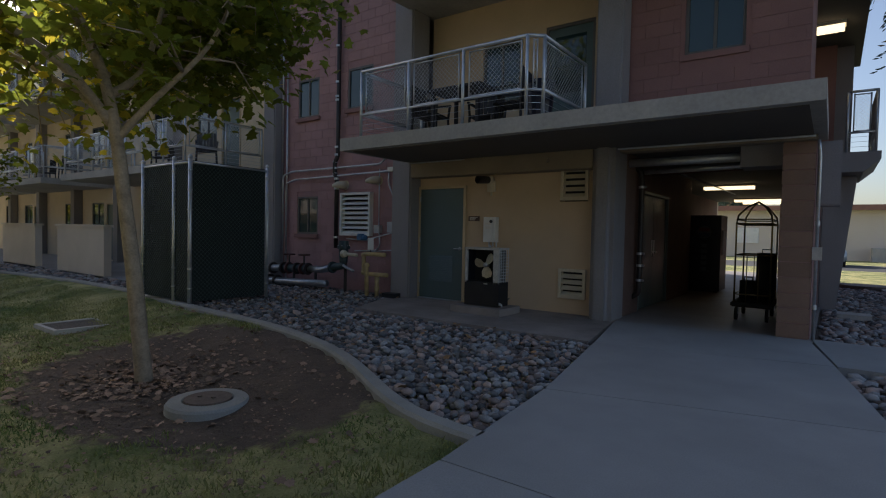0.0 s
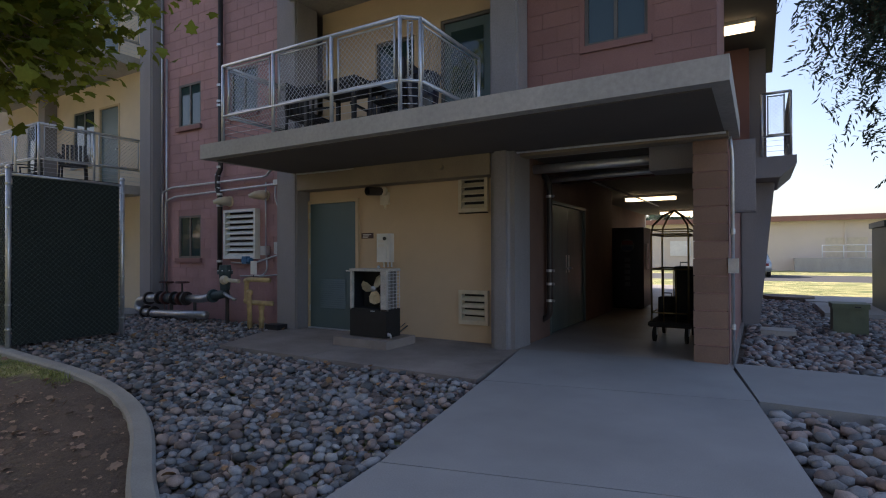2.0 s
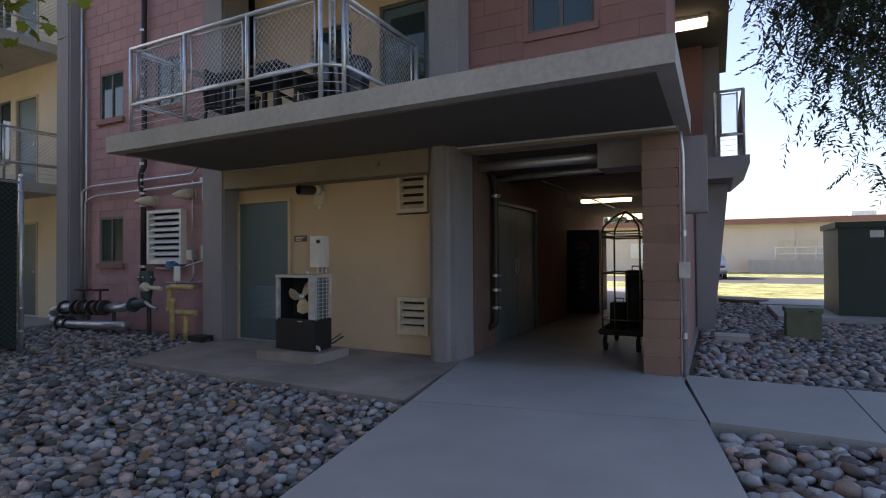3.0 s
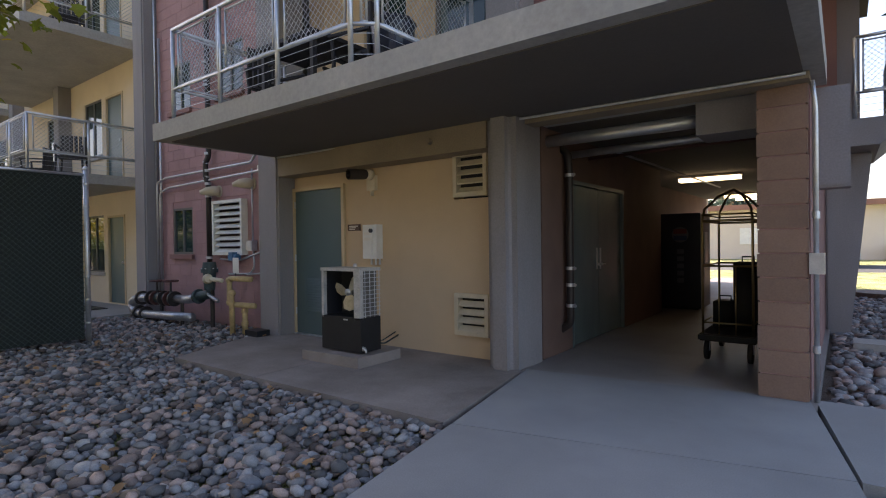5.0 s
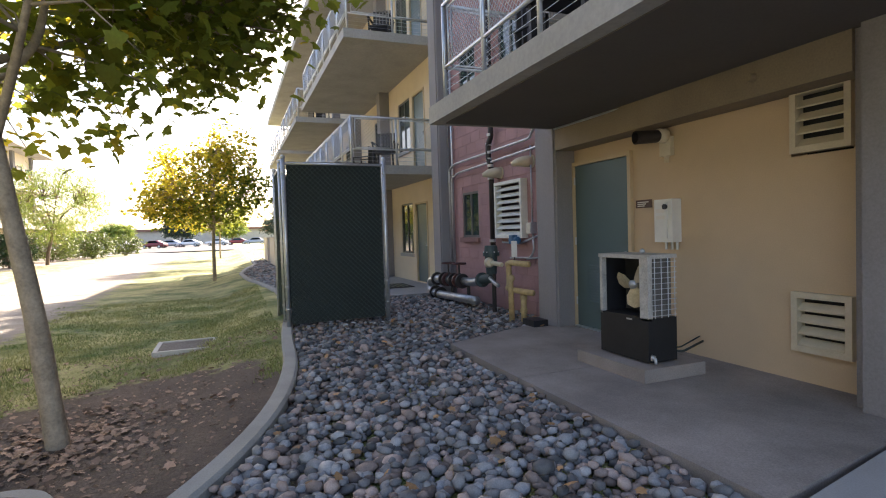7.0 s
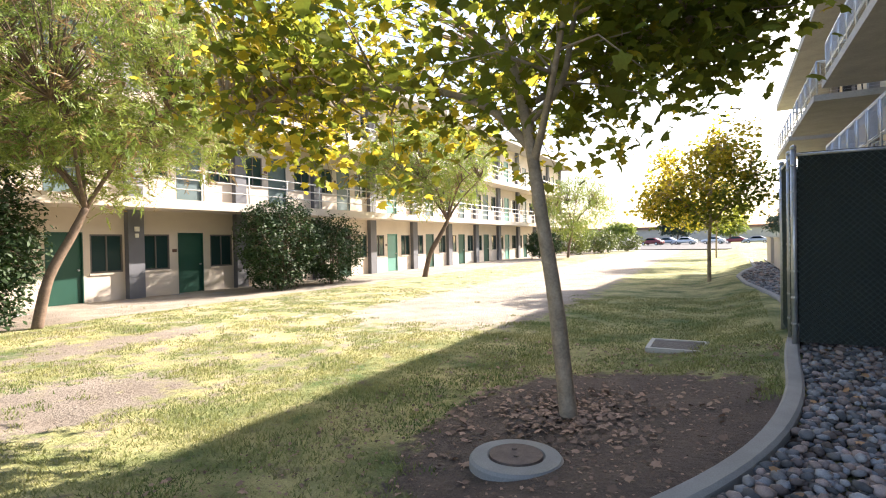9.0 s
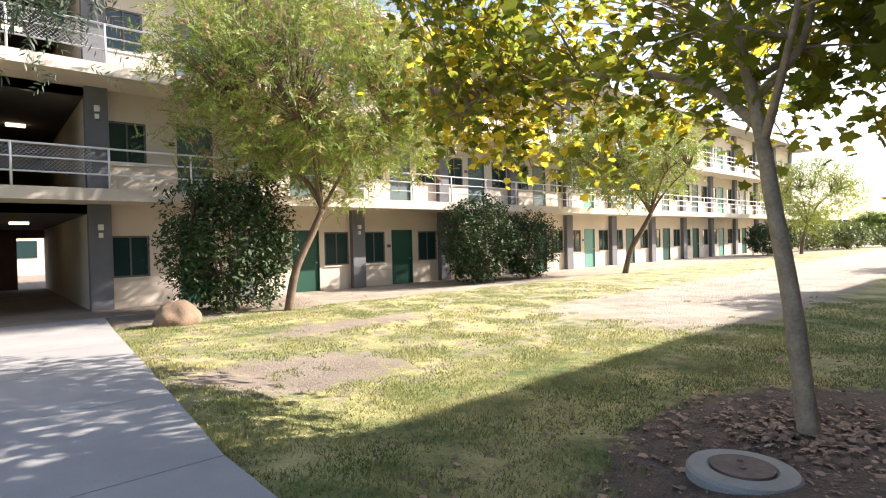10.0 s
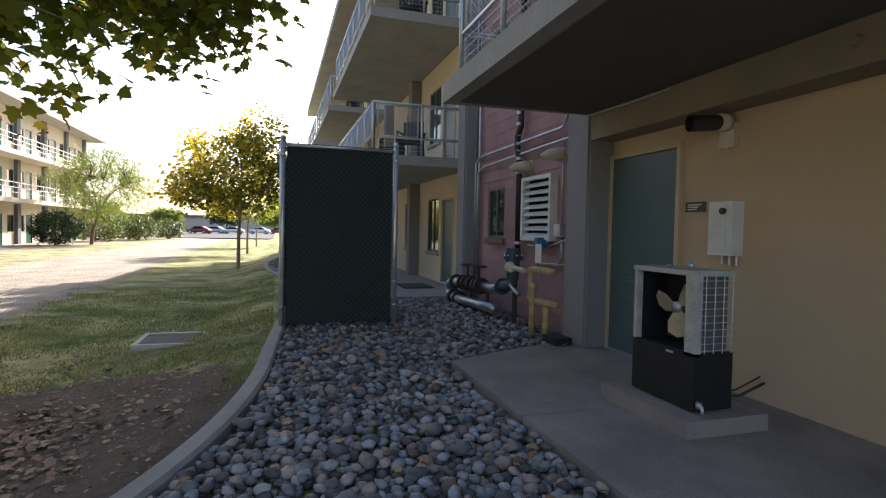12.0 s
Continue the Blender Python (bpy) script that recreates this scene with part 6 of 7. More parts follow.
for z in FLOORS[1:]:
    railing([(13.9, -11.75), (-60.9, -11.75)], z, 1.0, "pale painted gallery railing of the far block", "gallery railings", 1.9, RAILWHITE, wire=False, mids=(0.35, 0.68), name="gallery_railing", r=0.026)
    wp = thing("rail_mesh_panel", (0, 0, 0), "diamond wire panels on the gallery railing", "mesh panel", "gallery mesh")
    vs, fs = diamond_mesh(-3.0, -0.5, z + 0.36, z + 0.97, 0.09, 0.006, lambda u, v, s: (u, -11.78, v))
    o = mesh_from("wire_mesh", vs, fs, GALV)
    o.parent = wp

bo = thing("boulder", (-3.95, -8.4, -0.23), "rounded tan landscape boulder by the walk", "boulder")
bm = bmesh.new()
bmesh.ops.create_icosphere(bm, subdivisions=4, radius=1.0)
for v in bm.verts:
    k = 1 + 0.22 * noise.noise(v.co * 1.4 + Vector((3, 1, 7))) + 0.07 * noise.noise(v.co * 4)
    v.co = Vector((v.co.x * 0.46 * k, v.co.y * 0.33 * k, max(-0.35, v.co.z) * 0.42 * k + 0.08))
part("stone", bm, BOULDER, bo, smooth=True)

# ---- distance ----
bd = thing("low_building", (0, 0, 0), "low pale building beyond the car park", "building")
part("wall", boxes((-190, -185, -60, 20, -0.3, 4.0)), TAN, bd)
part("roof", boxes((-191, -184, -61, 21, 4.0, 4.7)), REDROOF, bd)


# ======== plants ========
LOBES = [(0, -0.5), (0.17, -0.40), (0.41, -0.41), (0.33, -0.11), (0.54, 0.11), (0.27, 0.17), (0.19, 0.36), (0, 0.58), (-0.19, 0.36), (-0.27, 0.17), (-0.54, 0.11), (-0.33, -0.11), (-0.41, -0.41), (-0.17, -0.40)]
OVAL = [(0, -0.5), (0.17, -0.22), (0.2, 0.08), (0, 0.5), (-0.2, 0.08), (-0.17, -0.22)]
SLIM = [(0, -0.5), (0.07, 0.0), (0, 0.5), (-0.07, 0.0)]


def leaves(name, centres, sizes, shape, material, droop=0.5, seed=1):
    """One mesh of flat leaves of one shape, turned at random, hanging by droop."""
    g = np.random.default_rng(seed)
    n = len(centres)
    nrm = g.normal(size=(n, 3))
    nrm[:, 2] = np.abs(nrm[:, 2]) + droop
    nrm /= np.linalg.norm(nrm, axis=1, keepdims=True)
    ax = g.normal(size=(n, 3))
    u = np.cross(nrm, ax)
    u /= np.linalg.norm(u, axis=1, keepdims=True)
    w = np.cross(nrm, u)
    s = np.array(shape)
    cup = (s[:, 0] ** 2 + s[:, 1] ** 2) * 0.35
    v = centres[:, None, :] + sizes[:, None, None] * (s[None, :, 0:1] * u[:, None, :] + s[None, :, 1:2] * w[:, None, :] - cup[None, :, None] * nrm[:, None, :])
    return mesh_from(name, v.reshape(-1, 3), np.arange(n * len(s)).reshape(n, len(s)), material)


def fronds(name, roots, lengths, material, seed=1, pairs=7, width=0.022, leaflet=0.13, droop=0.7):
    """Feathery sprays: leaflets set in pairs along drooping stems, in one mesh."""
    g = np.random.default_rng(seed)
    n = len(roots)
    d = g.normal(size=(n, 3))
    d[:, 2] = d[:, 2] * 0.4 - droop
    d /= np.linalg.norm(d, axis=1, keepdims=True)
    side = np.cross(d, g.normal(size=(n, 3)))
    side /= np.linalg.norm(side, axis=1, keepdims=True)
    vs = []
    for k in range(pairs):
        t = (k + 0.5) / pairs
        base = roots + d * (lengths * t)[:, None] + np.array([0, 0, -0.25])[None] * (lengths * t * t)[:, None]
        for sg in (-1, 1):
            out = side * sg * 0.8 + d * 0.6 + g.normal(size=(n, 3)) * 0.15
            tip = base + out * leaflet
            wv = np.cross(out, side)
            wv /= np.linalg.norm(wv, axis=1, keepdims=True) + 1e-9
            vs.append(np.stack([base - wv * width * 0.3, base + (tip - base) * 0.5 + wv * width * 0.5, tip, base + (tip - base) * 0.5 - wv * width * 0.5], 1))
    v = np.concatenate(vs, 0)
    return mesh_from(name, v.reshape(-1, 3), np.arange(len(v) * 4).reshape(-1, 4), material)


def crown_points(n, centre, radii, seed, holes=0.45, freq=0.9, shell=0.35):
    """Points in an uneven crown with gaps."""
    g = np.random.default_rng(seed)
    out = []
    c, r = np.array(centre), np.array(radii)
    while len(out) < n:
        p = g.normal(size=3)
        p /= np.linalg.norm(p)
        p *= (shell + (1 - shell) * g.random()) ** 0.6
        q = c + p * r * (1 + 0.25 * noise.noise(Vector(p * 2.1 + seed)))
        if noise.noise(Vector(q * freq + seed * 3.1)) * 0.5 + 0.5 > holes * (0.6 + 0.4 * g.random()):
            out.append(q)
    return np.array(out)


def limb_tree(bm, limbs, tips, seed, twig=0.012):
    """Limbs as tapered tubes, and a twig from the nearest limb point to each tip."""
    g = random.Random(seed)
    nodes = []
    for pts, r0, r1 in limbs:
        P = [Vector(p) for p in pts]
        fine = []
        for i in range(len(P) - 1):
            a, b = P[max(i - 1, 0)], P[min(i + 2, len(P) - 1)]
            for k in range(4):
                t = k / 4
                h = P[i].lerp(P[i + 1], t) + ((P[i + 1] - a) * 0.5 * (t - 2 * t * t + t ** 3) + (b - P[i]) * 0.5 * (t ** 3 - t * t)) - (P[i + 1] - P[i]) * (t - 2 * t * t + t ** 3 + t ** 3 - t * t)
                fine.append(h)
        fine.append(P[-1])
        rad = [r0 + (r1 - r0) * i / (len(fine) - 1) for i in range(len(fine))]
        rad = [r * (1 + 0.08 * noise.noise(p * 5)) for r, p in zip(rad, fine)]
        tube(bm, fine, rad, 12)
        nodes += fine[len(fine) // 3:]
    for t in tips:
        t = Vector(t)
        n = min(nodes, key=lambda q: (q - t).length + 0.2 * max(0, q.z - t.z))
        mid = n.lerp(t, 0.5) + Vector((g.uniform(-0.12, 0.12), g.uniform(-0.12, 0.12), g.uniform(0.0, 0.2)))
        L = (t - n).length
        tube(bm, [n, mid, t], [min(0.035, 0.008 + twig * L), 0.006 + 0.5 * twig * L * 0.6, 0.004], 5)


def around(tips, per, spread, seed):
    g = np.random.default_rng(seed)
    c = np.repeat(np.asarray(tips), per, axis=0)
    return c + g.normal(size=c.shape) * np.array(spread)


def sycamore(base, limbs, centre, radii, tips_n, per, size, seed, label, sunlit_side, yellow_share, holes=0.42, group="sycamores", lobes=()):
    t = thing("tree", base, label, "tree", group)
    inv = Matrix.Translation(t.location).inverted()
    tips = np.concatenate([crown_points(tips_n, centre, radii, seed, holes)] + [crown_points(k, c, r, seed + i, 0.3) for i, (k, c, r) in enumerate(lobes)])
    bm = bmesh.new()
    limb_tree(bm, limbs, tips[::2], seed)
    tr = part("trunk", bm, BARK, t, "pale mottled grey-brown trunk and limbs", True)
    pts = around(tips, per, (0.2, 0.2, 0.16), seed)
    g = np.random.default_rng(seed + 5)
    # more leaves go yellow towards the sunlit side, as painted-in backlight
    lean = ((pts - np.array(centre)) / np.array(radii)) @ np.array(sunlit_side)
    yel = g.random(len(pts)) < np.clip(yellow_share * (0.35 + 1.3 * np.clip(lean, -0.3, 1.2)), 0.02, 0.9)
    a = leaves("crown", pts[~yel], g.uniform(0.55, 1.15, (~yel).sum()) * size, LOBES, LEAF, 0.5, seed)
    b = leaves("crown", pts[yel], g.uniform(0.5, 1.05, yel.sum()) * size, LOBES, LEAFYELLOW, 0.5, seed + 1)
    for o in (a, b):
        o.parent = t
    for o in t.children:
        o.matrix_parent_inverse = inv
    tagged(b, "yellow leaves standing in for backlit ones")
    return t


SB = (-6.01, 2.39, -0.32)
sycamore(SB, [
    ([(-6.01, 2.40, -0.42), (-6.01, 2.36, 0.0), (-6.00, 2.28, 0.8), (-5.97, 2.17, 1.6), (-5.96, 2.09, 2.2), (-5.99, 1.97, 2.8), (-6.17, 1.74, 3.5), (-6.27, 1.47, 4.2), (-6.27, 1.32, 5.2)], 0.09, 0.025),
    ([(-5.99, 2.06, 2.3), (-5.92, 1.62, 2.75), (-5.77, 0.92, 3.0), (-5.67, 0.02, 3.1), (-5.67, -0.98, 3.15), (-5.77, -1.98, 3.05)], 0.05, 0.014),
    ([(-6.01, 2.02, 2.55), (-6.02, 2.37, 2.9), (-5.97, 2.52, 3.5), (-5.87, 2.72, 4.4)], 0.045, 0.014),
    ([(-5.97, 2.10, 2.15), (-5.67, 2.32, 2.55), (-5.17, 2.62, 3.1), (-4.97, 2.82, 3.8)], 0.042, 0.012),
    ([(-5.99, 2.02, 2.4), (-6.77, 1.82, 2.8), (-7.47, 1.52, 3.2), (-8.17, 1.32, 3.7)], 0.042, 0.012),
    ([(-6.01, 1.97, 2.7), (-6.67, 2.62, 3.2), (-7.07, 3.32, 3.5), (-7.27, 3.92, 3.7)], 0.038, 0.012),
    ([(-6.09, 1.82, 3.2), (-5.77, 1.22, 3.8), (-5.47, 0.52, 4.6)], 0.035, 0.012)],
    (-6.4, 0.95, 4.6), (2.4, 4.2, 2.6), 860, 11, 0.15, 11, "young sycamore on the lawn, leaves coloured yellower on its sunlit side", (-0.5, -0.75, -0.3), 0.55, 0.50, lobes=((250, (-6.9, 3.3, 3.8), (1.5, 1.15, 1.0)), (70, (-5.9, -1.0, 3.2), (1.3, 1.4, 0.7))))
for i, (x, y, h, sd) in enumerate(((-22.0, 3.15, 4.9, 21), (-35.5, 2.8, 5.2, 22), (-48.0, 2.9, 5.2, 23))):
    sycamore((x, y, -0.32), [([(x, y, -0.42), (x, y, 0.9), (x, y + 0.05, 1.9), (x, y + 0.1, 3.0), (x, y, h - 0.6)], 0.075, 0.02), ([(x, y, 1.7), (x + 0.3, y - 0.6, 2.5), (x + 0.4, y - 1.2, 3.2)], 0.04, 0.012), ([(x, y, 1.8), (x - 0.2, y + 0.7, 2.6), (x - 0.2, y + 1.3, 3.4)], 0.04, 0.012), ([(x, y, 2.1), (x - 0.6, y, 2.9), (x - 0.9, y + 0.2, 3.6)], 0.04, 0.012)], (x + 0.2, y - 0.1, 3.2), (2.2, 2.3, 1.5), 430 if i == 0 else 230, 12, 0.15, sd, "slender sycamore on the lawn, yellow leaves standing in for sunlit ones", (0.0, -0.3, 0.3), 1.9, 0.53, lobes=((70 if i == 0 else 40, (x - 0.5, y + 0.7, h - 0.2), (0.9, 1.0, 0.8)), (60 if i == 0 else 35, (x + 0.5, y - 1.6, 2.5), (1.0, 0.9, 0.6))))


def feathery_tree(base, limbs, centre, radii, n, seed, label, material, dry=0.12, hang=0.0, holes=0.42, length=(0.25, 0.5), droop=0.5, width=0.03, leaflet=0.14, sides=4):
    t = thing("tree", base, label, "tree", "feathery trees")
    inv = Matrix.Translation(t.location).inverted()
    tips = crown_points(n, centre, radii, seed, holes)
    bm = bmesh.new()
    limb_tree(bm, limbs, tips[::3], seed, 0.012)
    part("trunk", bm, BARKDARK, t, "leaning brown trunk and limbs", True)
    g = np.random.default_rng(seed)
    roots = around(tips, sides, (0.25, 0.25, 0.2), seed)
    if hang:
        roots[:, 2] -= g.random(len(roots)) ** 2 * hang
    L = g.uniform(*length, len(roots))
    dr = g.random(len(roots)) < dry
    a = fronds("crown", roots[~dr], L[~dr], material, seed, droop=droop, width=width, leaflet=leaflet)
    b = fronds("crown", roots[dr], L[dr], FEATHERDRY, seed + 1, droop=droop, width=width, leaflet=leaflet)
    tagged(b, "dry tan sprays")
    for o in (a, b):
        o.parent = t
    for o in t.children:
        o.matrix_parent_inverse = inv
    return t


def fork(x, y, z0, lean, up, seed, r=0.13):
    """A leaning trunk that divides into several limbs."""
    g = random.Random(seed)
    top = Vector((x + lean[0], y + lean[1], z0 + up))
    L = [([(x, y, z0 - 0.1), (x + lean[0] * 0.25, y + lean[1] * 0.25, z0 + up * 0.4), (x + lean[0] * 0.7, y + lean[1] * 0.7, z0 + up * 0.75), tuple(top)], r, r * 0.7)]
    for k in range(6):
        a = k * 1.05 + g.uniform(-0.3, 0.3)
        d = Vector((math.cos(a), math.sin(a), 0))
        q = [top, top + d * 0.35 + Vector((0, 0, 0.6)), top + d * g.uniform(0.8, 1.2) + Vector((0, 0, g.uniform(1.2, 1.7))), top + d * g.uniform(1.5, 2.3) + Vector((0, 0, g.uniform(1.7, 2.8)))]
        L.append(([tuple(p) for p in q], r * 0.5, r * 0.12))
    return L


feathery_tree((-6.6, -8.8, -0.22), fork(-6.6, -8.8, -0.22, (-0.95, 0.15, 0), 2.5, 3, 0.11), (-8.0, -9.0, 5.6), (4.3, 2.9, 2.8), 1900, 31, "leaning feathery tree with tan dry sprays by the far block", FEATHER, 0.16, 0.35, 0.50, (0.25, 0.5), 0.22, 0.026, 0.12)
feathery_tree((-22.3, -8.7, -0.22), fork(-22.3, -8.7, -0.22, (-1.1, 0.7, 0), 2.6, 4, 0.13), (-23.4, -9.1, 5.2), (4.2, 3.0, 2.3), 850, 32, "leaning feathery tree halfway along the far block", FEATHER, 0.08, 0.25, 0.45, (0.3, 0.55), 0.22)
feathery_tree((-47.0, -8.6, -0.22), fork(-47, -8.6, -0.22, (-0.4, 0.3, 0), 2.2, 5, 0.13), (-47.3, -8.0, 4.6), (3.4, 3.4, 2.6), 700, 33, "feathery green tree at the end of the far block", FEATHER, 0.04, 0.8)
feathery_tree((3.4, 13.2, -0.05), fork(3.9, 12.6, -0.05, (-0.2, 0.2, 0), 3.0, 6, 0.16), (3.3, 12.4, 6.45), (2.7, 2.4, 2.7), 900, 34, "dark feathery tree hanging over the rocks", FEATHERDARK, 0.02, 1.4, 0.36, (0.3, 0.6), 1.1, 0.035, 0.12)
feathery_tree((3.6, -6.0, -0.3), fork(3.6, -6.0, -0.3, (-0.6, 0.2, 0), 3.2, 7, 0.15), (1.0, -5.4, 6.5), (3.4, 2.6, 2.2), 700, 35, "feathery tree hanging over the far end of the walk", FEATHERDARK, 0.06, 1.2, 0.40, (0.3, 0.55), 1.0, 0.032, 0.14)


def shrub(base, radii, n, seed, label, material=None, size=0.12, lift=0.05, group="shrubs"):
    t = thing("shrub", base, label, "shrub", group)
    g = random.Random(seed)
    c = (0, 0, radii[2] * 0.95 + lift)
    tips = crown_points(n, c, radii, seed, 0.47, 1.3, 0.4)
    tips = tips[tips[:, 2] > 0.1]
    bm = bmesh.new()
    stems = [([(g.uniform(-0.12, 0.12), g.uniform(-0.12, 0.12), -0.05), (math.cos(k * 1.3) * radii[0] * 0.25, math.sin(k * 1.3) * radii[1] * 0.25, radii[2] * 0.7), (math.cos(k * 1.3) * radii[0] * 0.5, math.sin(k * 1.3) * radii[1] * 0.5, radii[2] * 1.3)], 0.035, 0.01) for k in range(5)]
    limb_tree(bm, stems, tips[::5], seed, 0.008)
    part("stem", bm, BARKDARK, t)
    pts = around(tips, 7, (0.1, 0.1, 0.09), seed)
    gg = np.random.default_rng(seed)
    o = leaves("foliage", pts, gg.uniform(0.7, 1.3, len(pts)) * size, OVAL, material or BUSHLEAF, 0.4, seed)
    o.parent = t
    return t


shrub((-5.6, -9.8, -0.22), (1.7, 1.25, 1.8), 2000, 41, "tall glossy dark green shrub against the far block")
shrub((-15.2, -10.6, -0.22), (1.8, 1.2, 1.65), 1800, 42, "broad glossy dark green shrub against the far block")
shrub((-17.8, -10.5, -0.22), (1.6, 1.1, 1.4), 1300, 43, "broad glossy dark green shrub against the far block")
shrub((-44.5, -10.0, -0.22), (1.9, 1.5, 1.2), 800, 44, "dark rounded shrub at the end of the lawn", size=0.16)
for i, (x, y, r) in enumerate(((-55, -10.5, 2.4), (-60, -8.5, 2.2), (-64, -10, 2.6), (-68, -7.0, 2.0), (-66, -13, 2.6))):
    shrub((x, y, -0.22), (r, r, r * 0.55), 420, 50 + i, "yellow-green rounded shrub at the end of the lawn", HEDGE, 0.22)
for i, (x, y, h) in enumerate(((-150, -22, 5), (-152, -8, 6), (-155, 4, 5.5), (-150, 16, 6), (-158, -38, 6), (-72, 13, 4.5), (-85, 18, 5), (-9, 62, 5))):
    feathery_tree((x, y, -0.2), fork(x, y, -0.2, (0.2, 0.2, 0), h * 0.4, 60 + i, 0.2), (x, y, h * 0.75), (h * 0.75, h * 0.8, h * 0.42), 260, 70 + i, "distant grey-green tree beyond the car park", FEATHERDARK if i % 2 else FEATHER, 0.03, 0.5, 0.3, (0.5, 0.9), 0.3, 0.12, 0.4, 5)

# ---- fallen leaves ----
g = np.random.default_rng(91)
ang, rad = g.uniform(0, 6.283, 800), np.abs(g.normal(0, 0.55, 800)) + 0.12
fx, fy = -6.01 + rad * np.cos(ang) * 1.3, 2.39 + rad * np.sin(ang)
fx = np.concatenate([fx, g.uniform(-9.5, -2.6, 4200)])
fy = np.concatenate([fy, g.uniform(0.2, 4.4, 4200)])
ok = fy < curb_y(fx) - 0.12
fx, fy = fx[ok], fy[ok]
fl_ = leaves("fallen_leaves", np.stack([fx, fy, land(fx, fy) + 0.022], 1), np.where(np.arange(len(fx)) < 1100, g.uniform(0.03, 0.085, len(fx)), g.uniform(0.008, 0.034, len(fx))), LOBES, DEADLEAF, 2.5, 92)
tagged(fl_, "scattered dry brown fallen leaves on bare earth", "leaves", "", "stuff")

g = np.random.default_rng(95)
rx, ry = g.uniform(-9.0, -2.6, 260), g.uniform(3.0, 8.0, 260)
ok = (ry > curb_y(rx) + 0.15) & (rx < path_edge(ry, PATH_W) - 0.1) & ((ry < 6.0) | (rx < -6.9))
rx, ry = rx[ok], ry[ok]
rz = 0.02 + g.uniform(0, 0.02, len(rx))
blown = leaves("fallen_leaves", np.stack([rx, ry, rz], 1), g.uniform(0.03, 0.085, len(rx)), LOBES, mat("orange_dry_leaf", (0.36, 0.20, 0.09), 0.8, vary=0.25, scale=6, bump=0.1, island=0.5), 2.5, 96)
tagged(blown, "dry orange-brown leaves blown over the rocks", "leaves", "", "stuff")

# ---- grass ----
g = np.random.default_rng(93)
N = 330000
px = g.uniform(-17, -1.6, N)
py = -11.0 + 15.4 * g.random(N)
keep = (py < curb_y(px) - 0.1) & (px < path_edge(py, PATH_W) - 0.01)
cv = cover_at(px, py)
nz = np.array([noise.noise(Vector((x * 1.3, y * 1.3, 4.0))) for x, y in zip(px[::1], py[::1])])
dist = np.hypot(px + 1.2, py - 4.0)
nf = np.array([noise.noise(Vector((x * 4.5, y * 4.5, 9.0))) for x, y in zip(px, py)])
keep &= (cv + 0.45 * nz + 0.35 * nf > 0.42 + 0.2 * g.random(N)) & (g.random(N) < np.clip(1.25 - dist / 22, 0.3, 1))
px, py, nz = px[keep], py[keep], nz[keep]
n = len(px)
h = g.uniform(0.018, 0.05, n) * (1 + 0.6 * nz)
a = g.uniform(0, 6.283, n)
wd = g.uniform(0.004, 0.009, n)
lean = g.normal(size=(n, 2)) * 0.02
bz = land(px, py) - 0.004 + np.sin(px * 2.1 + 1.3 * np.sin(py * 1.7)) * np.sin(py * 2.7 + np.sin(px * 1.1)) * 0.012
v = np.stack([np.stack([px - wd * np.cos(a), py - wd * np.sin(a), bz], 1), np.stack([px + wd * np.cos(a), py + wd * np.sin(a), bz], 1), np.stack([px + lean[:, 0], py + lean[:, 1], bz + h], 1)], 1)
gr = mesh_from("grass", v.reshape(-1, 3), np.arange(3 * n).reshape(n, 3), GRASS)
tagged(gr, "short mown lawn grass, green and straw-coloured", "grass", "", "stuff")


# ======== river rocks ========
def rock_mesh(seed, material):
    bm = bmesh.new()
    bmesh.ops.create_icosphere(bm, subdivisions=2, radius=0.5)
    g = random.Random(seed)
    off = Vector((g.uniform(0, 50), g.uniform(0, 50), g.uniform(0, 50)))
    ax = (1.0, g.uniform(0.68, 0.88), g.uniform(0.45, 0.62))
    for v in bm.verts:
        k = 1 + 0.16 * noise.noise(v.co * 2.2 + off)
        v.co = Vector((v.co.x * ax[0] * k, v.co.y * ax[1] * k, v.co.z * ax[2] * k))
    me = bpy.data.meshes.new("stone")
    bm.to_mesh(me)
    bm.free()
    me.materials.append(material)
    me.shade_smooth()
    return me


shapes = [rock_mesh(k, ROCK) for k in range(8)] + [rock_mesh(20, ROCKTAN)]
def low_rock(seed):
    bm = bmesh.new()
    bmesh.ops.create_icosphere(bm, subdivisions=1, radius=0.53)
    g = random.Random(seed)
    off = Vector((g.uniform(0, 50), g.uniform(0, 50), g.uniform(0, 50)))
    ax = (1.0, g.uniform(0.68, 0.88), g.uniform(0.45, 0.62))
    for v in bm.verts:
        k = 1 + 0.14 * noise.noise(v.co * 2.2 + off)
        v.co = Vector((v.co.x * ax[0] * k, v.co.y * ax[1] * k, v.co.z * ax[2] * k))
    me = bpy.data.meshes.new("low_stone")
    bm.to_mesh(me)
    bm.free()
    return me


shape_v = []
for me in [low_rock(k) for k in range(9)]:
    co = np.empty(len(me.vertices) * 3, np.float32)
    me.vertices.foreach_get("co", co)
    ix = np.empty(len(me.polygons) * 3, np.int32)
    me.polygons.foreach_get("vertices", ix)
    shape_v.append((co.reshape(-1, 3), ix.reshape(-1, 3)))


def scatter(inside, x0, x1, y0, y1, spacing, seed):
    g = np.random.default_rng(seed)
    pts, r = [], 0
    yy = y0
    while yy < y1:
        xx = x0 + (spacing * 0.5 if r % 2 else 0)
        while xx < x1:
            pts.append((xx + g.uniform(-0.36, 0.36) * spacing, yy + g.uniform(-0.36, 0.36) * spacing))
            xx += spacing
        yy += spacing * 0.8
        r += 1
    p = np.array(pts)
    return p[inside(p[:, 0], p[:, 1])]


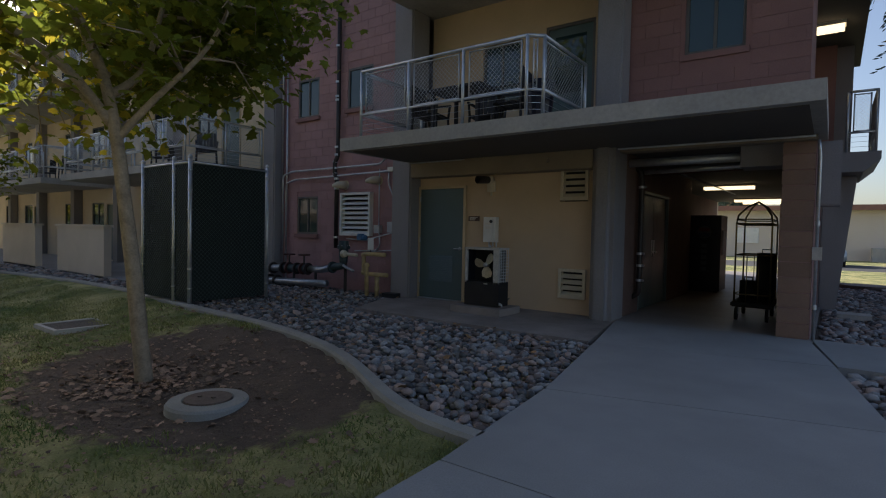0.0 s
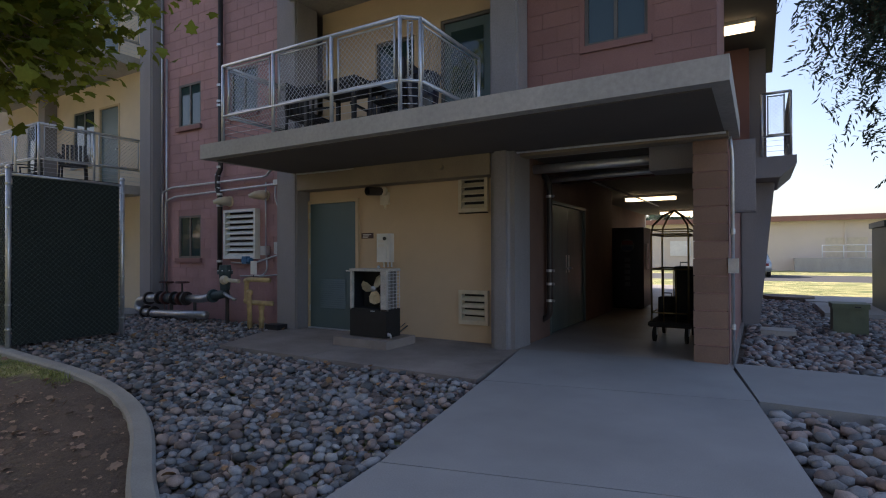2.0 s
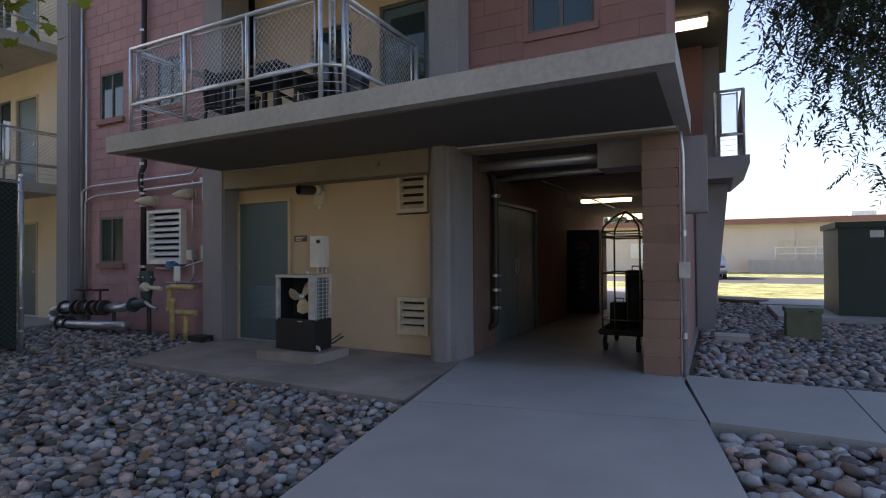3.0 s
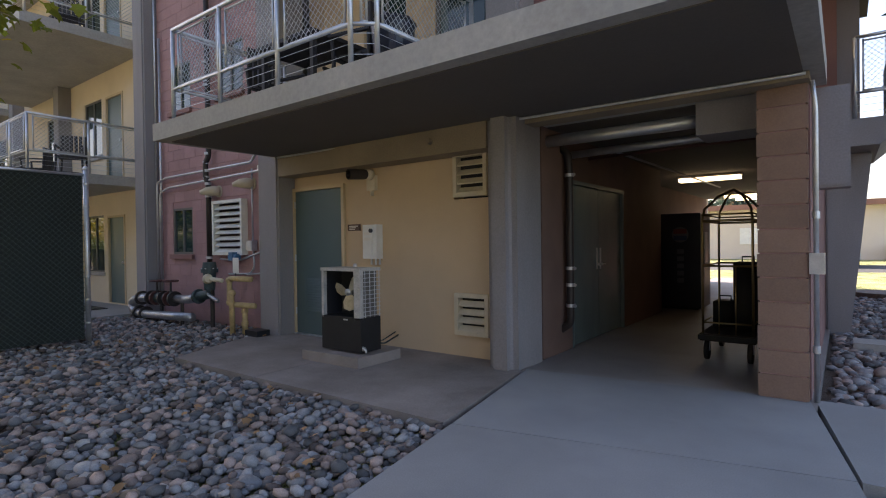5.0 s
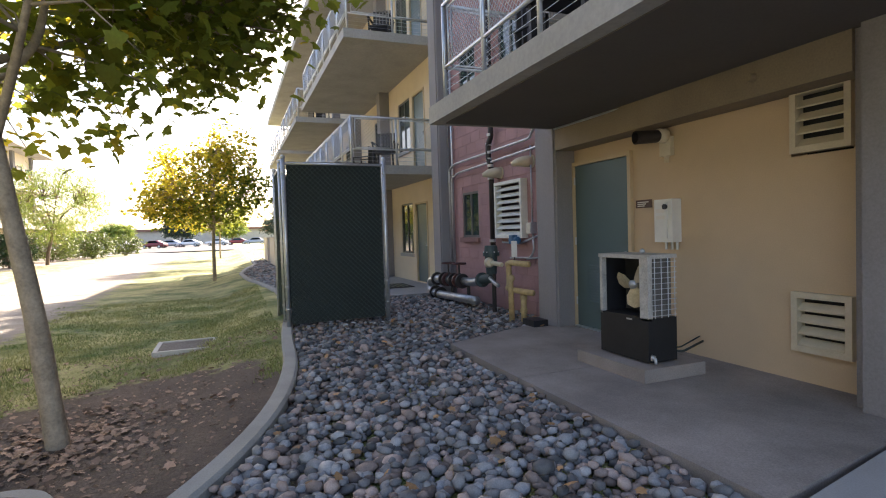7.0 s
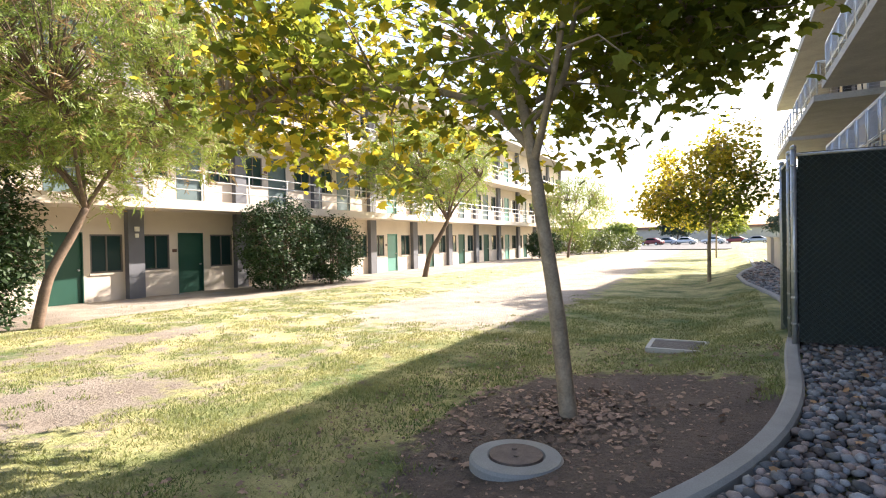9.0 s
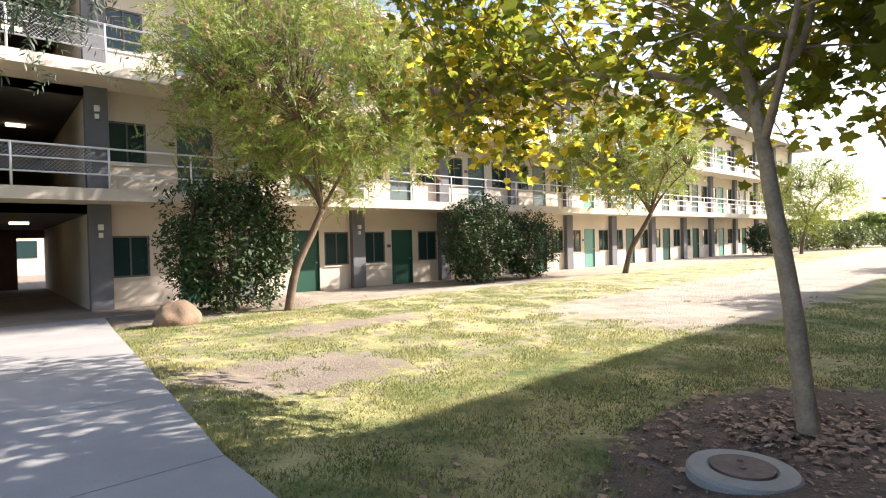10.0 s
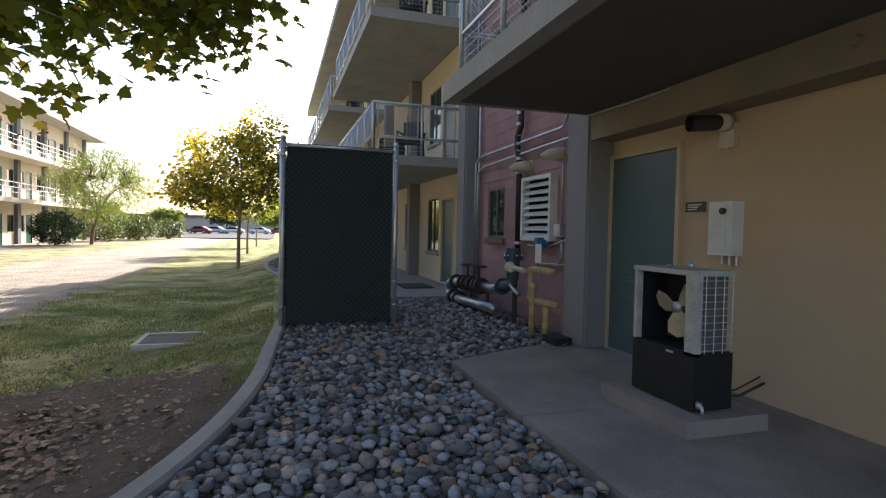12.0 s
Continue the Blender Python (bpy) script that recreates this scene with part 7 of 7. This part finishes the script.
def in_west(x, y):
    pad_left = -6.72 - (y - 6.12) * 0.42
    on_pad = (y > 6.07) & (x > pad_left) | (y > 7.76) & (x > -7.45)
    return (x > -11.75) & (y > curb_y(x) + 0.1) & (y < 8.12) & (x < path_edge(y, PATH_W) - 0.04) & ~on_pad & ~((x < -11.3) & (y < 4.6))


def in_east(x, y):
    return (x > path_edge(np.minimum(y, 8.2), PATH_E) + 0.05) & ((y < 6.57) & (y > 1.2) | (y > 8.35) & (y < 18.6) & (x > -0.34) & ~((y > 14.65) & (y < 17.45) & (x > 0.95)) & ~((y > 18.1) & (x > 0.85))) & (x < 5.5)


def lay(points, parent, base, smin, smax, seed, own):
    g = np.random.default_rng(seed)
    order = np.argsort(np.hypot(points[:, 0] - own[0], points[:, 1] - own[1])) if own is not None else np.arange(len(points))
    vs, fs, nv = [], [], 0
    for rank, k in enumerate(order):
        x, y = points[k]
        s = g.uniform(smin, smax) * (1.35 if g.random() < 0.08 else 1)
        m = 8 if g.random() < 0.035 else g.integers(0, 8)
        z = base + s * 0.16 + g.uniform(-0.012, 0.022)
        rot = Euler((g.uniform(-0.35, 0.35), g.uniform(-0.35, 0.35), g.uniform(0, 6.28)))
        if own is not None and rank < 300:
            o = new("stone", shapes[m])
            o.parent = parent
            o.location, o.rotation_euler, o.scale = (x, y, z), rot, (s, s, s)
            continue
        co, ix = shape_v[m if m < 8 else 0]
        R = np.array(rot.to_matrix())
        vs.append(co @ R.T * s + np.array([x, y, z]))
        fs.append(ix + nv)
        nv += len(co)
    o = mesh_from("loose_stones", np.concatenate(vs), np.concatenate(fs), ROCKS, True)
    o.parent = parent
    tagged(o, kind="stuff")


bedw = thing("river_rock_bed", (0, 0, 0), "bed of rounded grey river rocks", "rocks", "", "stuff")
p = scatter(in_west, -11.8, -2.0, 2.5, 8.15, 0.078, 5)
lay(p, bedw, -0.085, 0.065, 0.12, 6, (-3.6, 4.6))
p2 = scatter(in_west, -11.8, -2.0, 2.5, 8.15, 0.125, 15)
lay(p2, bedw, -0.05, 0.06, 0.12, 16, None)
bede = thing("river_rock_bed", (0, 0, 0), "bed of rounded grey river rocks", "rocks", "", "stuff")
p = scatter(in_east, -0.5, 5.5, 1.2, 18.7, 0.105, 7)
lay(p, bede, -0.085, 0.08, 0.15, 8, None)
bedn = thing("river_rock_bed", (0, 0, 0), "bed of rounded grey river rocks beyond the kerb", "rocks", "", "stuff")
p = scatter(lambda x, y: (y > curb_y(x) + 0.12) & (y < 5.55 + 0 * x), -34, -10.8, 3.9, 5.6, 0.15, 9)
lay(p, bedn, -0.085, 0.1, 0.18, 10, None)

# ======== blocks of the red wall ========
bw, bh = 0.405, 0.203
bm = boxes((0.003, bw - 0.003, 8.148, 8.17, 0.003, bh - 0.003))
soften(bm, 0.003, 1)
proto = link("block", bm, RED)
cells = []
solid = [(-10.80, -10.05, 1.20, 2.09), (-10.80, -10.05, 3.97, 4.88), (-9.10, -8.33, 4.0, 4.9), (-10.80, -10.05, 6.8, 7.7), (-9.18, -8.26, 1.19, 2.14)]
rest = bmesh.new()
first = True
for r in range(43):
    z = -0.02 + r * bh
    x = -11.34 - (bw / 2 if r % 2 else 0)
    while x < -7.43:
        a, b = max(x, -11.34), min(x + bw, -7.43)
        spans = [(a, b)]
        for h in solid:
            if z + bh > h[2] + 0.02 and z < h[3] - 0.02:
                nxt = []
                for s0, s1 in spans:
                    if s1 <= h[0] or s0 >= h[1]:
                        nxt.append((s0, s1))
                    else:
                        if s0 < h[0]:
                            nxt.append((s0, h[0]))
                        if s1 > h[1]:
                            nxt.append((h[1], s1))
                spans = nxt
        for s0, s1 in spans:
            if s1 - s0 < 0.04:
                continue
            if z < 5.4:
                o = proto if first else new("block", proto.data)
                first = False
                o.parent = wall_red
                o.location, o.scale = (s0, 0, z), ((s1 - s0) / bw, 1, 1)
            else:
                box(rest, s0 + 0.003, s1 - 0.003, 8.148, 8.17, z + 0.003, z + bh - 0.003)
        x += bw
part("upper_blocks", rest, RED, wall_red)


# ======== blocks of the dark red wall over the passage ========
bm = boxes((0.002, bw - 0.002, 8.09, 8.099, 0.002, bh - 0.002))
soften(bm, 0.003, 1)
dark = link("block", bm, mat("dark_red_block", (0.29, 0.155, 0.14), 0.85, vary=0.16, scale=1.2, fine=70, bump=0.3, bump_size=0.006, piece=0.06))
first = True
for r in range(15):
    z = 2.87 + r * bh
    x = -2.84 - (bw / 2 if r % 2 else 0)
    while x < -0.56:
        spans = [(max(x, -2.84), min(x + bw, -0.56))]
        if z + bh > 3.84 and z < 4.87:
            spans = [(a, b) for s0, s1 in spans for a, b in ((s0, min(s1, -2.14)), (max(s0, -1.24), s1)) if b > a]
        for s0, s1 in spans:
            if s1 - s0 > 0.04:
                o = dark if first else new("block", dark.data)
                first = False
                o.parent = wall_dark
                o.location, o.scale = (s0, 0, z), ((s1 - s0) / bw, 1, 1)
        x += bw

# ======== put each thing's origin at its base ========
bpy.context.view_layer.update()
for ob in list(scene.objects):
    if ob.type == "EMPTY" and ob.parent is None and ob.location.length < 1e-6:
        lo, hi = Vector((1e9,) * 3), Vector((-1e9,) * 3)
        for c in ob.children_recursive:
            for q in c.bound_box:
                w = c.matrix_world @ Vector(q)
                lo, hi = Vector(map(min, lo, w)), Vector(map(max, hi, w))
        base = Vector(((lo.x + hi.x) / 2, (lo.y + hi.y) / 2, lo.z))
        ob.location = base
        for c in ob.children:
            c.matrix_parent_inverse = Matrix.Translation(-base) @ c.matrix_parent_inverse
